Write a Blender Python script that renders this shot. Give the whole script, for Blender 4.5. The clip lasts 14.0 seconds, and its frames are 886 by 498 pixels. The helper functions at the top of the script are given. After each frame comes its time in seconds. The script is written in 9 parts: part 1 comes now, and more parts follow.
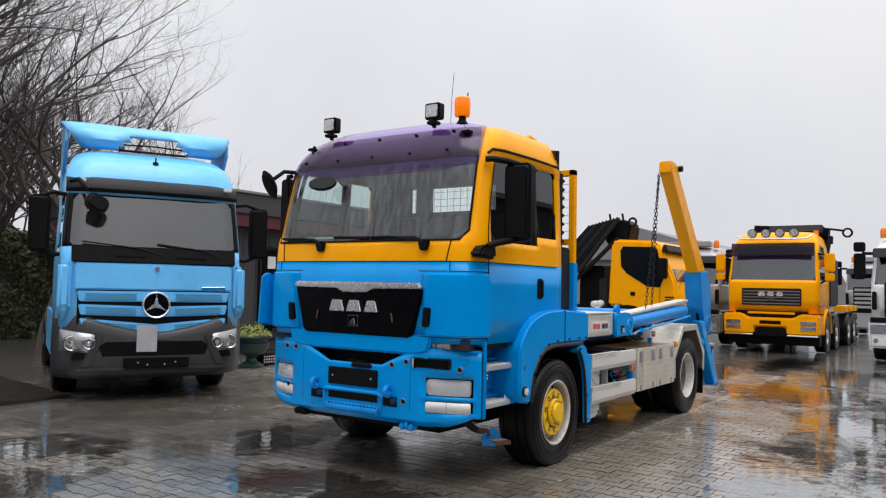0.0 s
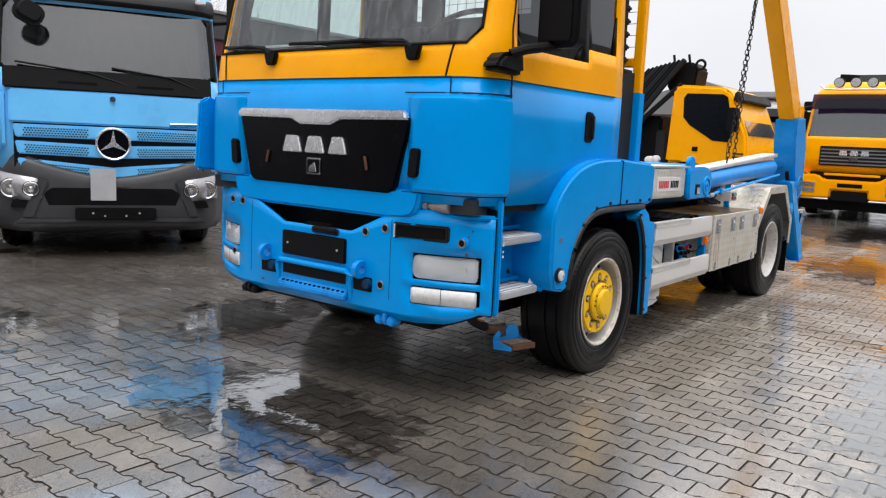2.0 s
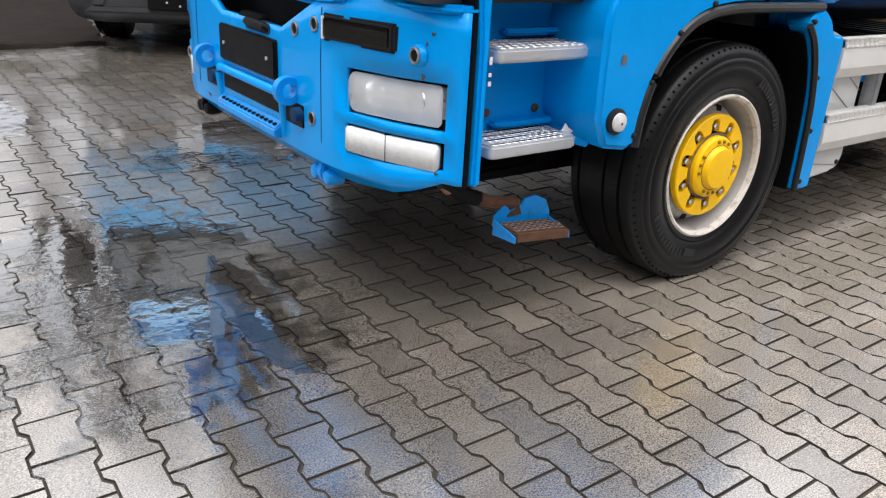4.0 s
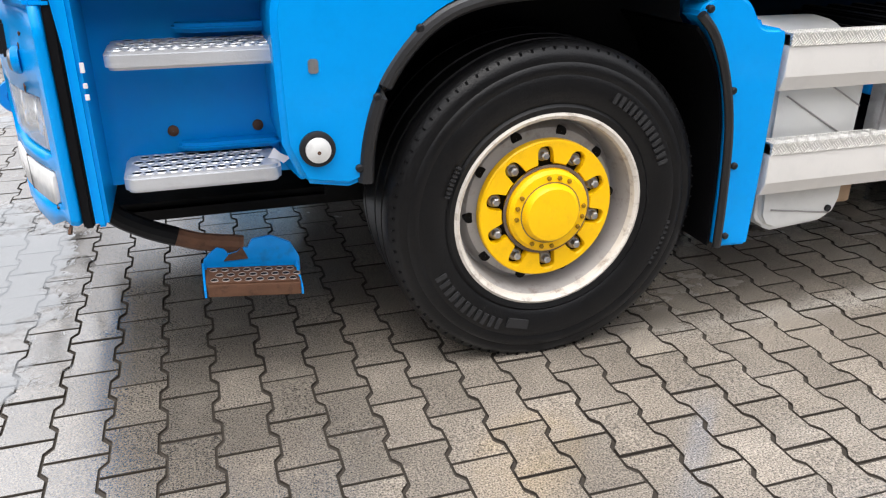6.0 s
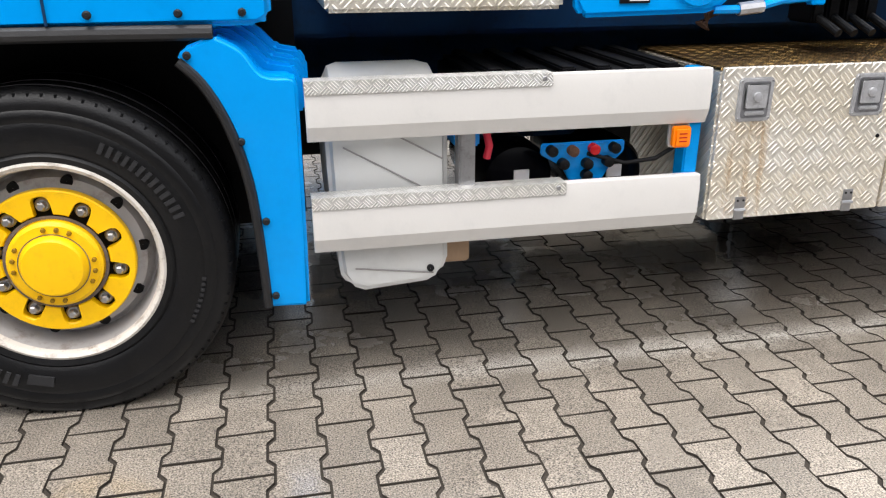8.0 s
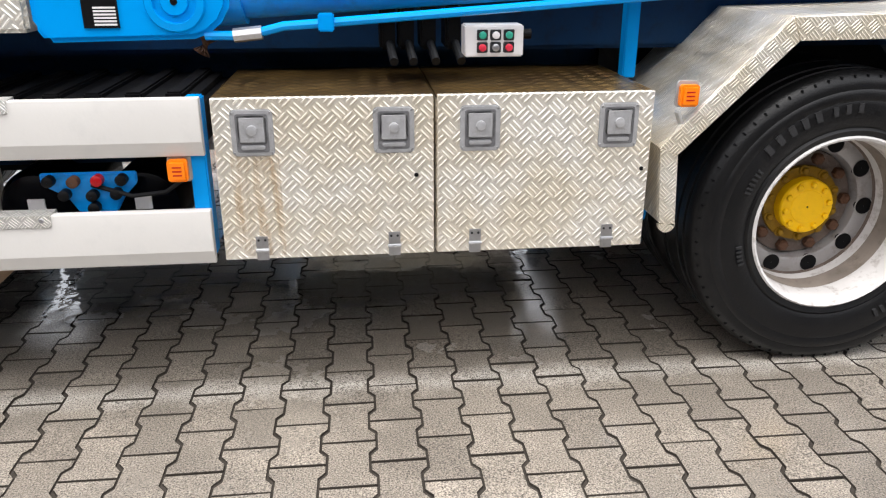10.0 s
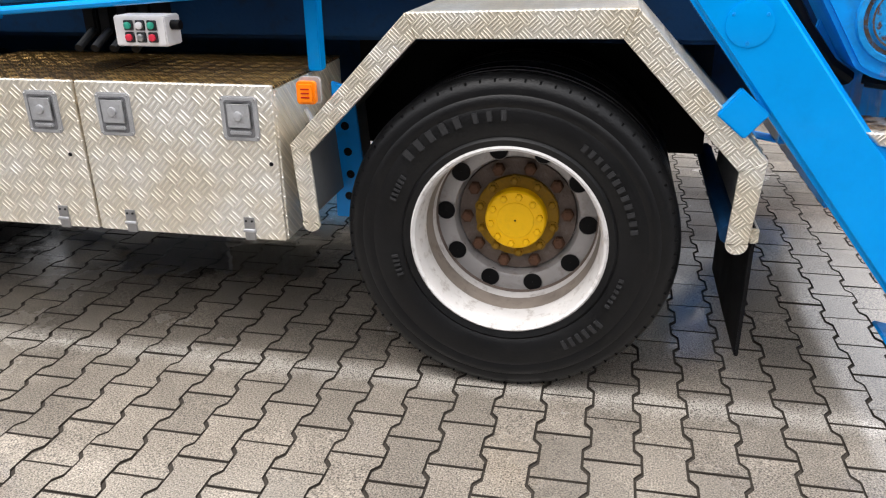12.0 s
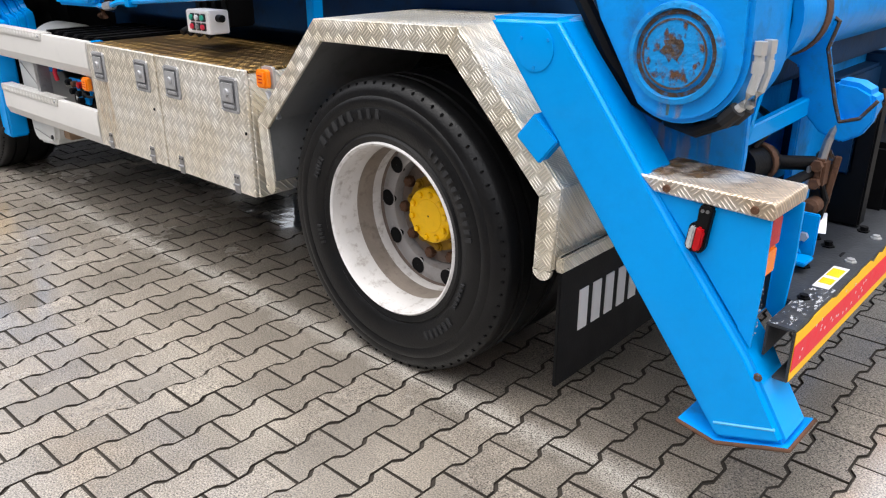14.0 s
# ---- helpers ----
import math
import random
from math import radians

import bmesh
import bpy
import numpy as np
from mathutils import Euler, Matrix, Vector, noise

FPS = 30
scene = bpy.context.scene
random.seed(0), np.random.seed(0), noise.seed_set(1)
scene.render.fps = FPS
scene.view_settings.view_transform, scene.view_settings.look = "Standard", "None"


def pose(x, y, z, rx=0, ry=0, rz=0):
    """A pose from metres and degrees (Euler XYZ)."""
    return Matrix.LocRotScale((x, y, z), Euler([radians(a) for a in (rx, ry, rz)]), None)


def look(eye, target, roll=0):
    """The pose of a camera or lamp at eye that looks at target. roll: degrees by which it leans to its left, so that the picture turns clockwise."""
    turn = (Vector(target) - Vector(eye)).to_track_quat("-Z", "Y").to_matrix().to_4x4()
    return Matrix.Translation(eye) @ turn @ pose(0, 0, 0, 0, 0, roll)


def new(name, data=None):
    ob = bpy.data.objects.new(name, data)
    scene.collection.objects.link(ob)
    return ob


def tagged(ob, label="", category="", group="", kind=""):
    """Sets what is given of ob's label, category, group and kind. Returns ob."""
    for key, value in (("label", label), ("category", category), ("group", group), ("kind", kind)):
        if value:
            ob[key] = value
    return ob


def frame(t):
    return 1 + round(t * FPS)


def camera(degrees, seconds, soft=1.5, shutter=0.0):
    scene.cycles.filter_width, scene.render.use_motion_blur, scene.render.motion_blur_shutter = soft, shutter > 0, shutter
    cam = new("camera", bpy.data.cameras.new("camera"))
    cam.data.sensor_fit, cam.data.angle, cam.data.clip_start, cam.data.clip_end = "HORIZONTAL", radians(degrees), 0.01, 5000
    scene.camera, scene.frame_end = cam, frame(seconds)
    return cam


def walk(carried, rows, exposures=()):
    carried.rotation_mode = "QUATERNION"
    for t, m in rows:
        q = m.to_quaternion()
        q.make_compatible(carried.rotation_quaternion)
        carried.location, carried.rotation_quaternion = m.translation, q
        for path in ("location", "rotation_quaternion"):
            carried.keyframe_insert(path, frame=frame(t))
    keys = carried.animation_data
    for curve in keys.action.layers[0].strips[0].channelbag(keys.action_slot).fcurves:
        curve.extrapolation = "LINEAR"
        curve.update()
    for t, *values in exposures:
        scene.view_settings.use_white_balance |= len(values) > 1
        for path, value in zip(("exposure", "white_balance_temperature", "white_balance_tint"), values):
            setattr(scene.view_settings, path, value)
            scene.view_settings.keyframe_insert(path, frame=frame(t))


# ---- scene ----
cam = camera(59.8, 14.0, 1.2)
PATH = [
    (0, (-6.622, -3.213, 1.625), (-4.98, -2.076, 1.725), 1.2),
    (0.5, (-6.166, -2.946, 1.609), (-4.525, -1.804, 1.674), 1.3),
    (1, (-5.702, -2.724, 1.594), (-4.067, -1.572, 1.597), 1.6),
    (1.5, (-5.227, -2.494, 1.574), (-3.612, -1.318, 1.469), 2.0),
    (2, (-4.714, -2.214, 1.509), (-3.145, -1.006, 1.23), 2.6),
    (2.5, (-4.221, -2.015, 1.432), (-2.741, -0.742, 0.994), 2.8),
    (2.7, (-4.02, -1.933, 1.404), (-2.585, -0.634, 0.902), 2.9),
    (4.8, (-1.948, -1.748, 1.315), (-1.075, -0.15, 0.487), 2.2),
    (5, (-1.764, -1.805, 1.312), (-0.954, -0.171, 0.491), 1.6),
    (5.5, (-1.342, -1.834, 1.28), (-0.652, -0.142, 0.466), 0.9),
    (6, (-0.952, -1.896, 1.305), (-0.395, -0.155, 0.493), 0.3),
    (6.5, (-0.547, -2.01, 1.318), (-0.087, -0.23, 0.533), -0.1),
    (7, (-0.148, -2.022, 1.303), (0.261, -0.218, 0.543), -0.2),
    (7.5, (0.267, -2.099, 1.314), (0.648, -0.282, 0.568), -0.2),
    (8, (0.661, -2.151, 1.313), (1.043, -0.329, 0.582), -0.2),
    (8.5, (1.163, -2.19, 1.32), (1.49, -0.349, 0.608), -0.6),
    (9, (1.592, -2.259, 1.334), (1.905, -0.416, 0.623), -0.2),
    (9.2, (1.726, -2.27, 1.328), (2.042, -0.423, 0.629), 0.1),
    (11.3, (3.696, -2.161, 1.407), (3.519, -0.324, 0.637), -1.2),
    (11.5, (3.863, -2.164, 1.402), (3.633, -0.333, 0.631), -1.2),
    (12, (4.26, -2.112, 1.388), (3.863, -0.309, 0.618), -0.9),
    (12.5, (4.663, -1.987, 1.412), (4.028, -0.257, 0.635), -0.7),
    (13, (5.086, -1.922, 1.416), (4.215, -0.297, 0.641), -0.3),
    (13.5, (5.403, -1.751, 1.394), (4.334, -0.243, 0.632), 0.3),
    (14, (5.764, -1.622, 1.409), (4.507, -0.256, 0.665), -0.3),
]
walk(cam, [(t, look(eye, target, roll)) for t, eye, target, roll in PATH],
     [(0, -0.03), (1.5, 0.07), (2.0, 0.28), (2.5, 0.5), (4.0, 0.66), (5.0, 0.91), (9.0, 0.94), (14.0, 0.76)])

# ---- world, sky and sun (overcast) ----
world = bpy.data.worlds.new("overcast_sky")
scene.world = world
world.use_nodes = True
wt = world.node_tree
wt.nodes.clear()
w_out = wt.nodes.new("ShaderNodeOutputWorld")
w_bg = wt.nodes.new("ShaderNodeBackground")
w_sky = wt.nodes.new("ShaderNodeTexSky")
w_sky.sky_type = "NISHITA"
w_sky.sun_disc = False
w_sky.sun_elevation = radians(48)
w_sky.sun_rotation = radians(200)
w_sky.dust_density = 6.0
w_sky.ozone_density = 0.5
w_noise = wt.nodes.new("ShaderNodeTexNoise")
w_noise.inputs["Scale"].default_value = 2.2
w_noise.inputs["Detail"].default_value = 4.0
w_ramp = wt.nodes.new("ShaderNodeValToRGB")
w_ramp.color_ramp.elements[0].color = (7.4, 7.5, 8.0, 1)
w_ramp.color_ramp.elements[0].position = 0.3
w_ramp.color_ramp.elements[1].color = (8.6, 8.6, 8.9, 1)
w_ramp.color_ramp.elements[1].position = 0.75
w_mix = wt.nodes.new("ShaderNodeMix")
w_mix.data_type = "RGBA"
w_mix.inputs[0].default_value = 0.94
wt.links.new(w_noise.outputs["Fac"], w_ramp.inputs["Fac"])
wt.links.new(w_sky.outputs["Color"], w_mix.inputs[6])
wt.links.new(w_ramp.outputs["Color"], w_mix.inputs[7])
# overcast sky: brighter towards the zenith
w_tc = wt.nodes.new("ShaderNodeTexCoord")
w_sep = wt.nodes.new("ShaderNodeSeparateXYZ")
wt.links.new(w_tc.outputs["Generated"], w_sep.inputs[0])
w_up = wt.nodes.new("ShaderNodeMath")
w_up.operation = "MAXIMUM"
w_up.inputs[1].default_value = 0.0
wt.links.new(w_sep.outputs["Z"], w_up.inputs[0])
w_pow = wt.nodes.new("ShaderNodeMath")
w_pow.operation = "POWER"
w_pow.inputs[1].default_value = 2.5
wt.links.new(w_up.outputs[0], w_pow.inputs[0])
w_rise = wt.nodes.new("ShaderNodeMath")
w_rise.operation = "MULTIPLY_ADD"
w_rise.inputs[1].default_value = 2.0
w_rise.inputs[2].default_value = 0.98
wt.links.new(w_pow.outputs[0], w_rise.inputs[0])
w_scale = wt.nodes.new("ShaderNodeVectorMath")
w_scale.operation = "SCALE"
wt.links.new(w_mix.outputs[2], w_scale.inputs[0])
wt.links.new(w_rise.outputs[0], w_scale.inputs["Scale"])
wt.links.new(w_scale.outputs["Vector"], w_bg.inputs["Color"])
w_bg.inputs["Strength"].default_value = 0.10
wt.links.new(w_bg.outputs["Background"], w_out.inputs["Surface"])

sun = new("sun", bpy.data.lights.new("sun", "SUN"))
sun.data.energy = 1.5
sun.data.angle = radians(40)
sun.data.color = (1.0, 0.97, 0.93)
sun.matrix_world = look((-3, -2.5, 16), (0, 0, 0))


# ---- materials ----
def material(name, color, rough=0.5, metal=0.0, var=0.12, scale=5.0, fine=90.0, bump=0.08, coat=0.0, dirt=None, dirt_amount=0.35, rand=0.0, spec=0.5, coat_rough=0.08, speckle=0.0, damp=None, film=None, lime=None):
    m = bpy.data.materials.new(name)
    m.use_nodes = True
    t = m.node_tree
    b = t.nodes["Principled BSDF"]
    geo = t.nodes.new("ShaderNodeNewGeometry")
    n1 = t.nodes.new("ShaderNodeTexNoise")
    n1.inputs["Scale"].default_value = scale
    n1.inputs["Detail"].default_value = 6
    n2 = t.nodes.new("ShaderNodeTexNoise")
    n2.inputs["Scale"].default_value = fine
    n2.inputs["Detail"].default_value = 3
    t.links.new(geo.outputs["Position"], n1.inputs["Vector"])
    t.links.new(geo.outputs["Position"], n2.inputs["Vector"])
    mx = t.nodes.new("ShaderNodeMix")
    mx.data_type = "RGBA"
    mx.inputs[6].default_value = (*[c * (1 - var) for c in color], 1)
    mx.inputs[7].default_value = (*[min(1, c * (1 + var)) for c in color], 1)
    t.links.new(n1.outputs["Fac"], mx.inputs[0])
    last = mx.outputs[2]
    if dirt:
        ramp = t.nodes.new("ShaderNodeValToRGB")
        ramp.color_ramp.elements[0].position = 0.52
        ramp.color_ramp.elements[1].position = 0.78
        n3 = t.nodes.new("ShaderNodeTexNoise")
        n3.inputs["Scale"].default_value = scale * 2.3
        n3.inputs["Detail"].default_value = 9
        n3.inputs["Roughness"].default_value = 0.7
        t.links.new(geo.outputs["Position"], n3.inputs["Vector"])
        t.links.new(n3.outputs["Fac"], ramp.inputs["Fac"])
        mul = t.nodes.new("ShaderNodeMath")
        mul.operation = "MULTIPLY"
        mul.inputs[1].default_value = dirt_amount
        t.links.new(ramp.outputs["Color"], mul.inputs[0])
        d = t.nodes.new("ShaderNodeMix")
        d.data_type = "RGBA"
        d.inputs[7].default_value = (*dirt, 1)
        t.links.new(mul.outputs[0], d.inputs[0])
        t.links.new(last, d.inputs[6])
        last = d.outputs[2]
    if rand:
        info = t.nodes.new("ShaderNodeObjectInfo")
        isl = t.nodes.new("ShaderNodeNewGeometry")
        add = t.nodes.new("ShaderNodeMath")
        add.operation = "ADD"
        t.links.new(info.outputs["Random"], add.inputs[0])
        t.links.new(isl.outputs["Random Per Island"], add.inputs[1])
        fr = t.nodes.new("ShaderNodeMath")
        fr.operation = "FRACT"
        t.links.new(add.outputs[0], fr.inputs[0])
        mr = t.nodes.new("ShaderNodeMapRange")
        mr.inputs["To Min"].default_value = 1 - rand
        mr.inputs["To Max"].default_value = 1 + rand
        t.links.new(fr.outputs[0], mr.inputs["Value"])
        hsv = t.nodes.new("ShaderNodeHueSaturation")
        t.links.new(mr.outputs[0], hsv.inputs["Value"])
        t.links.new(last, hsv.inputs["Color"])
        last = hsv.outputs["Color"]
    if speckle:
        sr = t.nodes.new("ShaderNodeMapRange")
        sr.inputs["From Min"].default_value = 0.30
        sr.inputs["From Max"].default_value = 0.70
        sr.inputs["To Min"].default_value = 1 - speckle
        sr.inputs["To Max"].default_value = 1 + speckle
        t.links.new(n2.outputs["Fac"], sr.inputs["Value"])
        sh = t.nodes.new("ShaderNodeHueSaturation")
        t.links.new(sr.outputs[0], sh.inputs["Value"])
        t.links.new(last, sh.inputs["Color"])
        last = sh.outputs["Color"]
    if damp:
        # soaked stretch of the yard in front of the truck: water in the pores makes the concrete darker
        sp = t.nodes.new("ShaderNodeSeparateXYZ")
        t.links.new(geo.outputs["Position"], sp.inputs[0])
        nd = t.nodes.new("ShaderNodeTexNoise")
        nd.inputs["Scale"].default_value = 1.3
        nd.inputs["Detail"].default_value = 7
        t.links.new(geo.outputs["Position"], nd.inputs["Vector"])
        jit = t.nodes.new("ShaderNodeMath")
        jit.operation = "MULTIPLY_ADD"
        jit.inputs[1].default_value = 2.2
        t.links.new(nd.outputs["Fac"], jit.inputs[0])
        slant = t.nodes.new("ShaderNodeMath")
        slant.operation = "MULTIPLY_ADD"
        slant.inputs[1].default_value = -0.5
        t.links.new(sp.outputs["Y"], slant.inputs[0])
        t.links.new(sp.outputs["X"], slant.inputs[2])
        t.links.new(slant.outputs[0], jit.inputs[2])
        wr = t.nodes.new("ShaderNodeMapRange")
        wr.inputs["From Min"].default_value = damp[1] + 1.1
        wr.inputs["From Max"].default_value = damp[0] + 1.1
        wr.inputs["To Min"].default_value = damp[2]
        t.links.new(jit.outputs[0], wr.inputs["Value"])
        jit2 = t.nodes.new("ShaderNodeMath")
        jit2.operation = "MULTIPLY_ADD"
        jit2.inputs[1].default_value = 2.2
        t.links.new(nd.outputs["Fac"], jit2.inputs[0])
        t.links.new(sp.outputs["X"], jit2.inputs[2])
        w2 = t.nodes.new("ShaderNodeMapRange")
        w2.inputs["From Min"].default_value = -1.8 + 1.1
        w2.inputs["From Max"].default_value = -2.6 + 1.1
        w2.inputs["To Max"].default_value = 0.9
        t.links.new(jit2.outputs[0], w2.inputs["Value"])
        dh = t.nodes.new("ShaderNodeHueSaturation")
        t.links.new(math_node(t, "MAXIMUM", wr.outputs[0], w2.outputs[0]), dh.inputs["Value"])
        t.links.new(last, dh.inputs["Color"])
        last = dh.outputs["Color"]
    if lime:
        # pale lime line that drips have left along the truck's side
        spl = t.nodes.new("ShaderNodeSeparateXYZ")
        t.links.new(geo.outputs["Position"], spl.inputs[0])
        nl = t.nodes.new("ShaderNodeTexNoise")
        nl.inputs["Scale"].default_value = 7.0
        nl.inputs["Detail"].default_value = 8
        nl.inputs["Roughness"].default_value = 0.7
        t.links.new(geo.outputs["Position"], nl.inputs["Vector"])
        off = math_node(t, "ADD", math_node(t, "SUBTRACT", spl.outputs["Y"], lime[0]), math_node(t, "MULTIPLY", math_node(t, "SUBTRACT", nl.outputs["Fac"], 0.5), 0.22))
        near_ = math_node(t, "MAXIMUM", math_node(t, "SUBTRACT", 1.0, math_node(t, "DIVIDE", math_node(t, "ABSOLUTE", off), lime[1])), 0.0)
        along = t.nodes.new("ShaderNodeMapRange")
        along.inputs["From Min"].default_value = lime[2]
        along.inputs["From Max"].default_value = lime[2] + 1.2
        t.links.new(spl.outputs["X"], along.inputs["Value"])
        grain = t.nodes.new("ShaderNodeMapRange")
        grain.inputs["From Min"].default_value = 0.38
        grain.inputs["From Max"].default_value = 0.58
        t.links.new(n2.outputs["Fac"], grain.inputs["Value"])
        lm = t.nodes.new("ShaderNodeMix")
        lm.data_type = "RGBA"
        lm.inputs[7].default_value = (0.62, 0.58, 0.52, 1)
        t.links.new(math_node(t, "MULTIPLY", math_node(t, "MULTIPLY", near_, along.outputs[0]), math_node(t, "MULTIPLY", grain.outputs[0], lime[3])), lm.inputs[0])
        t.links.new(last, lm.inputs[6])
        last = lm.outputs[2]
    t.links.new(last, b.inputs["Base Color"])
    rr = t.nodes.new("ShaderNodeMapRange")
    rr.inputs["To Min"].default_value = max(0.02, rough * 0.75)
    rr.inputs["To Max"].default_value = min(1, rough * 1.3)
    t.links.new(n1.outputs["Fac"], rr.inputs["Value"])
    t.links.new(rr.outputs[0], b.inputs["Roughness"])
    b.inputs["Metallic"].default_value = metal
    b.inputs["Specular IOR Level"].default_value = spec
    if coat:
        b.inputs["Coat Weight"].default_value = coat
        b.inputs["Coat Roughness"].default_value = coat_rough
    if film:
        # patchy film of rain water: smooth where it stands, broken where the surface has drained
        nf = t.nodes.new("ShaderNodeTexNoise")
        nf.inputs["Scale"].default_value = 1.1
        nf.inputs["Detail"].default_value = 7
        nf.inputs["Roughness"].default_value = 0.6
        t.links.new(geo.outputs["Position"], nf.inputs["Vector"])
        fr_map = t.nodes.new("ShaderNodeMapRange")
        fr_map.inputs["From Min"].default_value = 0.40
        fr_map.inputs["From Max"].default_value = 0.60
        fr_map.inputs["To Min"].default_value = film[1]
        fr_map.inputs["To Max"].default_value = film[0]
        t.links.new(nf.outputs["Fac"], fr_map.inputs["Value"])
        t.links.new(fr_map.outputs[0], b.inputs["Coat Roughness"])
        b.inputs["Coat IOR"].default_value = film[2]
        if damp:
            # standing wet ahead of the truck and out in the lane
            spf = t.nodes.new("ShaderNodeSeparateXYZ")
            t.links.new(geo.outputs["Position"], spf.inputs[0])
            wob = math_node(t, "MULTIPLY", math_node(t, "SUBTRACT", nf.outputs["Fac"], 0.5), 1.8)
            ahead = math_node(t, "SUBTRACT", math_node(t, "SUBTRACT", -0.60, spf.outputs["X"]), wob)
            lane_ = math_node(t, "SUBTRACT", math_node(t, "SUBTRACT", -1.25, spf.outputs["Y"]), wob)
            wet = t.nodes.new("ShaderNodeMapRange")
            wet.inputs["From Min"].default_value = -0.1
            wet.inputs["From Max"].default_value = 0.5
            behind = math_node(t, "SUBTRACT", math_node(t, "SUBTRACT", spf.outputs["X"], 5.15), math_node(t, "MULTIPLY", wob, 0.6))
            t.links.new(math_node(t, "MAXIMUM", math_node(t, "MAXIMUM", ahead, lane_), behind), wet.inputs["Value"])
            t.links.new(math_node(t, "ADD", film[2], math_node(t, "MULTIPLY", wet.outputs[0], 1.25)), b.inputs["Coat IOR"])
            t.links.new(math_node(t, "MULTIPLY", fr_map.outputs[0], math_node(t, "SUBTRACT", 1.0, math_node(t, "MULTIPLY", wet.outputs[0], 0.15))), b.inputs["Coat Roughness"])
    if bump:
        bp = t.nodes.new("ShaderNodeBump")
        bp.inputs["Strength"].default_value = bump
        bp.inputs["Distance"].default_value = 0.01
        t.links.new(n2.outputs["Fac"], bp.inputs["Height"])
        t.links.new(bp.outputs["Normal"], b.inputs["Normal"])
    return m


def glass_material(name, tint, gloss_rough=0.02, clear=0.5, ior=1.55, rain=0.0):
    """Thin glass: a tinted clear sheet with a mirror coat that grows towards grazing."""
    m = bpy.data.materials.new(name)
    m.use_nodes = True
    t = m.node_tree
    t.nodes.clear()
    out = t.nodes.new("ShaderNodeOutputMaterial")
    tr = t.nodes.new("ShaderNodeBsdfTransparent")
    tr.inputs["Color"].default_value = (*[c * clear for c in tint], 1)
    gl = t.nodes.new("ShaderNodeBsdfGlossy")
    gl.inputs["Roughness"].default_value = gloss_rough
    gl.inputs["Color"].default_value = (0.9, 0.93, 0.95, 1)
    # gloss of a thin sheet, alike from both sides
    fr = t.nodes.new("ShaderNodeLayerWeight")
    fr.inputs["Blend"].default_value = 0.5
    f0 = ((ior - 1) / (ior + 1)) ** 2
    p5 = t.nodes.new("ShaderNodeMath")
    p5.operation = "POWER"
    p5.inputs[1].default_value = 5
    t.links.new(fr.outputs["Facing"], p5.inputs[0])
    sc5 = t.nodes.new("ShaderNodeMath")
    sc5.operation = "MULTIPLY_ADD"
    sc5.inputs[1].default_value = 1 - f0
    sc5.inputs[2].default_value = f0
    t.links.new(p5.outputs[0], sc5.inputs[0])
    mix = t.nodes.new("ShaderNodeMixShader")
    t.links.new(sc5.outputs[0], mix.inputs[0])
    t.links.new(tr.outputs[0], mix.inputs[1])
    t.links.new(gl.outputs[0], mix.inputs[2])
    last = mix.outputs[0]
    if rain:
        # rain running down the pane in uneven upright streaks
        geo = t.nodes.new("ShaderNodeNewGeometry")
        mp = t.nodes.new("ShaderNodeMapping")
        mp.inputs["Scale"].default_value = (14, 14, 1.6)
        t.links.new(geo.outputs["Position"], mp.inputs["Vector"])
        ns = t.nodes.new("ShaderNodeTexNoise")
        ns.inputs["Scale"].default_value = 1.6
        ns.inputs["Detail"].default_value = 7
        ns.inputs["Roughness"].default_value = 0.65
        ns.inputs["Distortion"].default_value = 0.6
        t.links.new(mp.outputs[0], ns.inputs["Vector"])
        mr = t.nodes.new("ShaderNodeMapRange")
        mr.inputs["From Min"].default_value = 0.42
        mr.inputs["From Max"].default_value = 0.70
        mr.inputs["To Max"].default_value = rain * 2
        t.links.new(ns.outputs["Fac"], mr.inputs["Value"])
        film = t.nodes.new("ShaderNodeBsdfDiffuse")
        film.inputs["Color"].default_value = (0.42, 0.44, 0.44, 1)
        wet = t.nodes.new("ShaderNodeMixShader")
        t.links.new(mr.outputs[0], wet.inputs[0])
        t.links.new(last, wet.inputs[1])
        t.links.new(film.outputs[0], wet.inputs[2])
        last = wet.outputs[0]
        bp = t.nodes.new("ShaderNodeBump")
        bp.inputs["Strength"].default_value = 0.12
        bp.inputs["Distance"].default_value = 0.004
        t.links.new(ns.outputs["Fac"], bp.inputs["Height"])
        t.links.new(bp.outputs["Normal"], gl.inputs["Normal"])
    t.links.new(last, out.inputs["Surface"])
    return m


def glow_material(name, color, strength):
    m = bpy.data.materials.new(name)
    m.use_nodes = True
    b = m.node_tree.nodes["Principled BSDF"]
    b.inputs["Base Color"].default_value = (*color, 1)
    b.inputs["Emission Color"].default_value = (*color, 1)
    b.inputs["Emission Strength"].default_value = strength
    b.inputs["Roughness"].default_value = 0.2
    return m


def math_node(t, op, a, b=None):
    n = t.nodes.new("ShaderNodeMath")
    n.operation = op
    for i, v in enumerate((a, b)):
        if v is None:
            continue
        if isinstance(v, (int, float)):
            n.inputs[i].default_value = v
        else:
            t.links.new(v, n.inputs[i])
    return n.outputs[0]


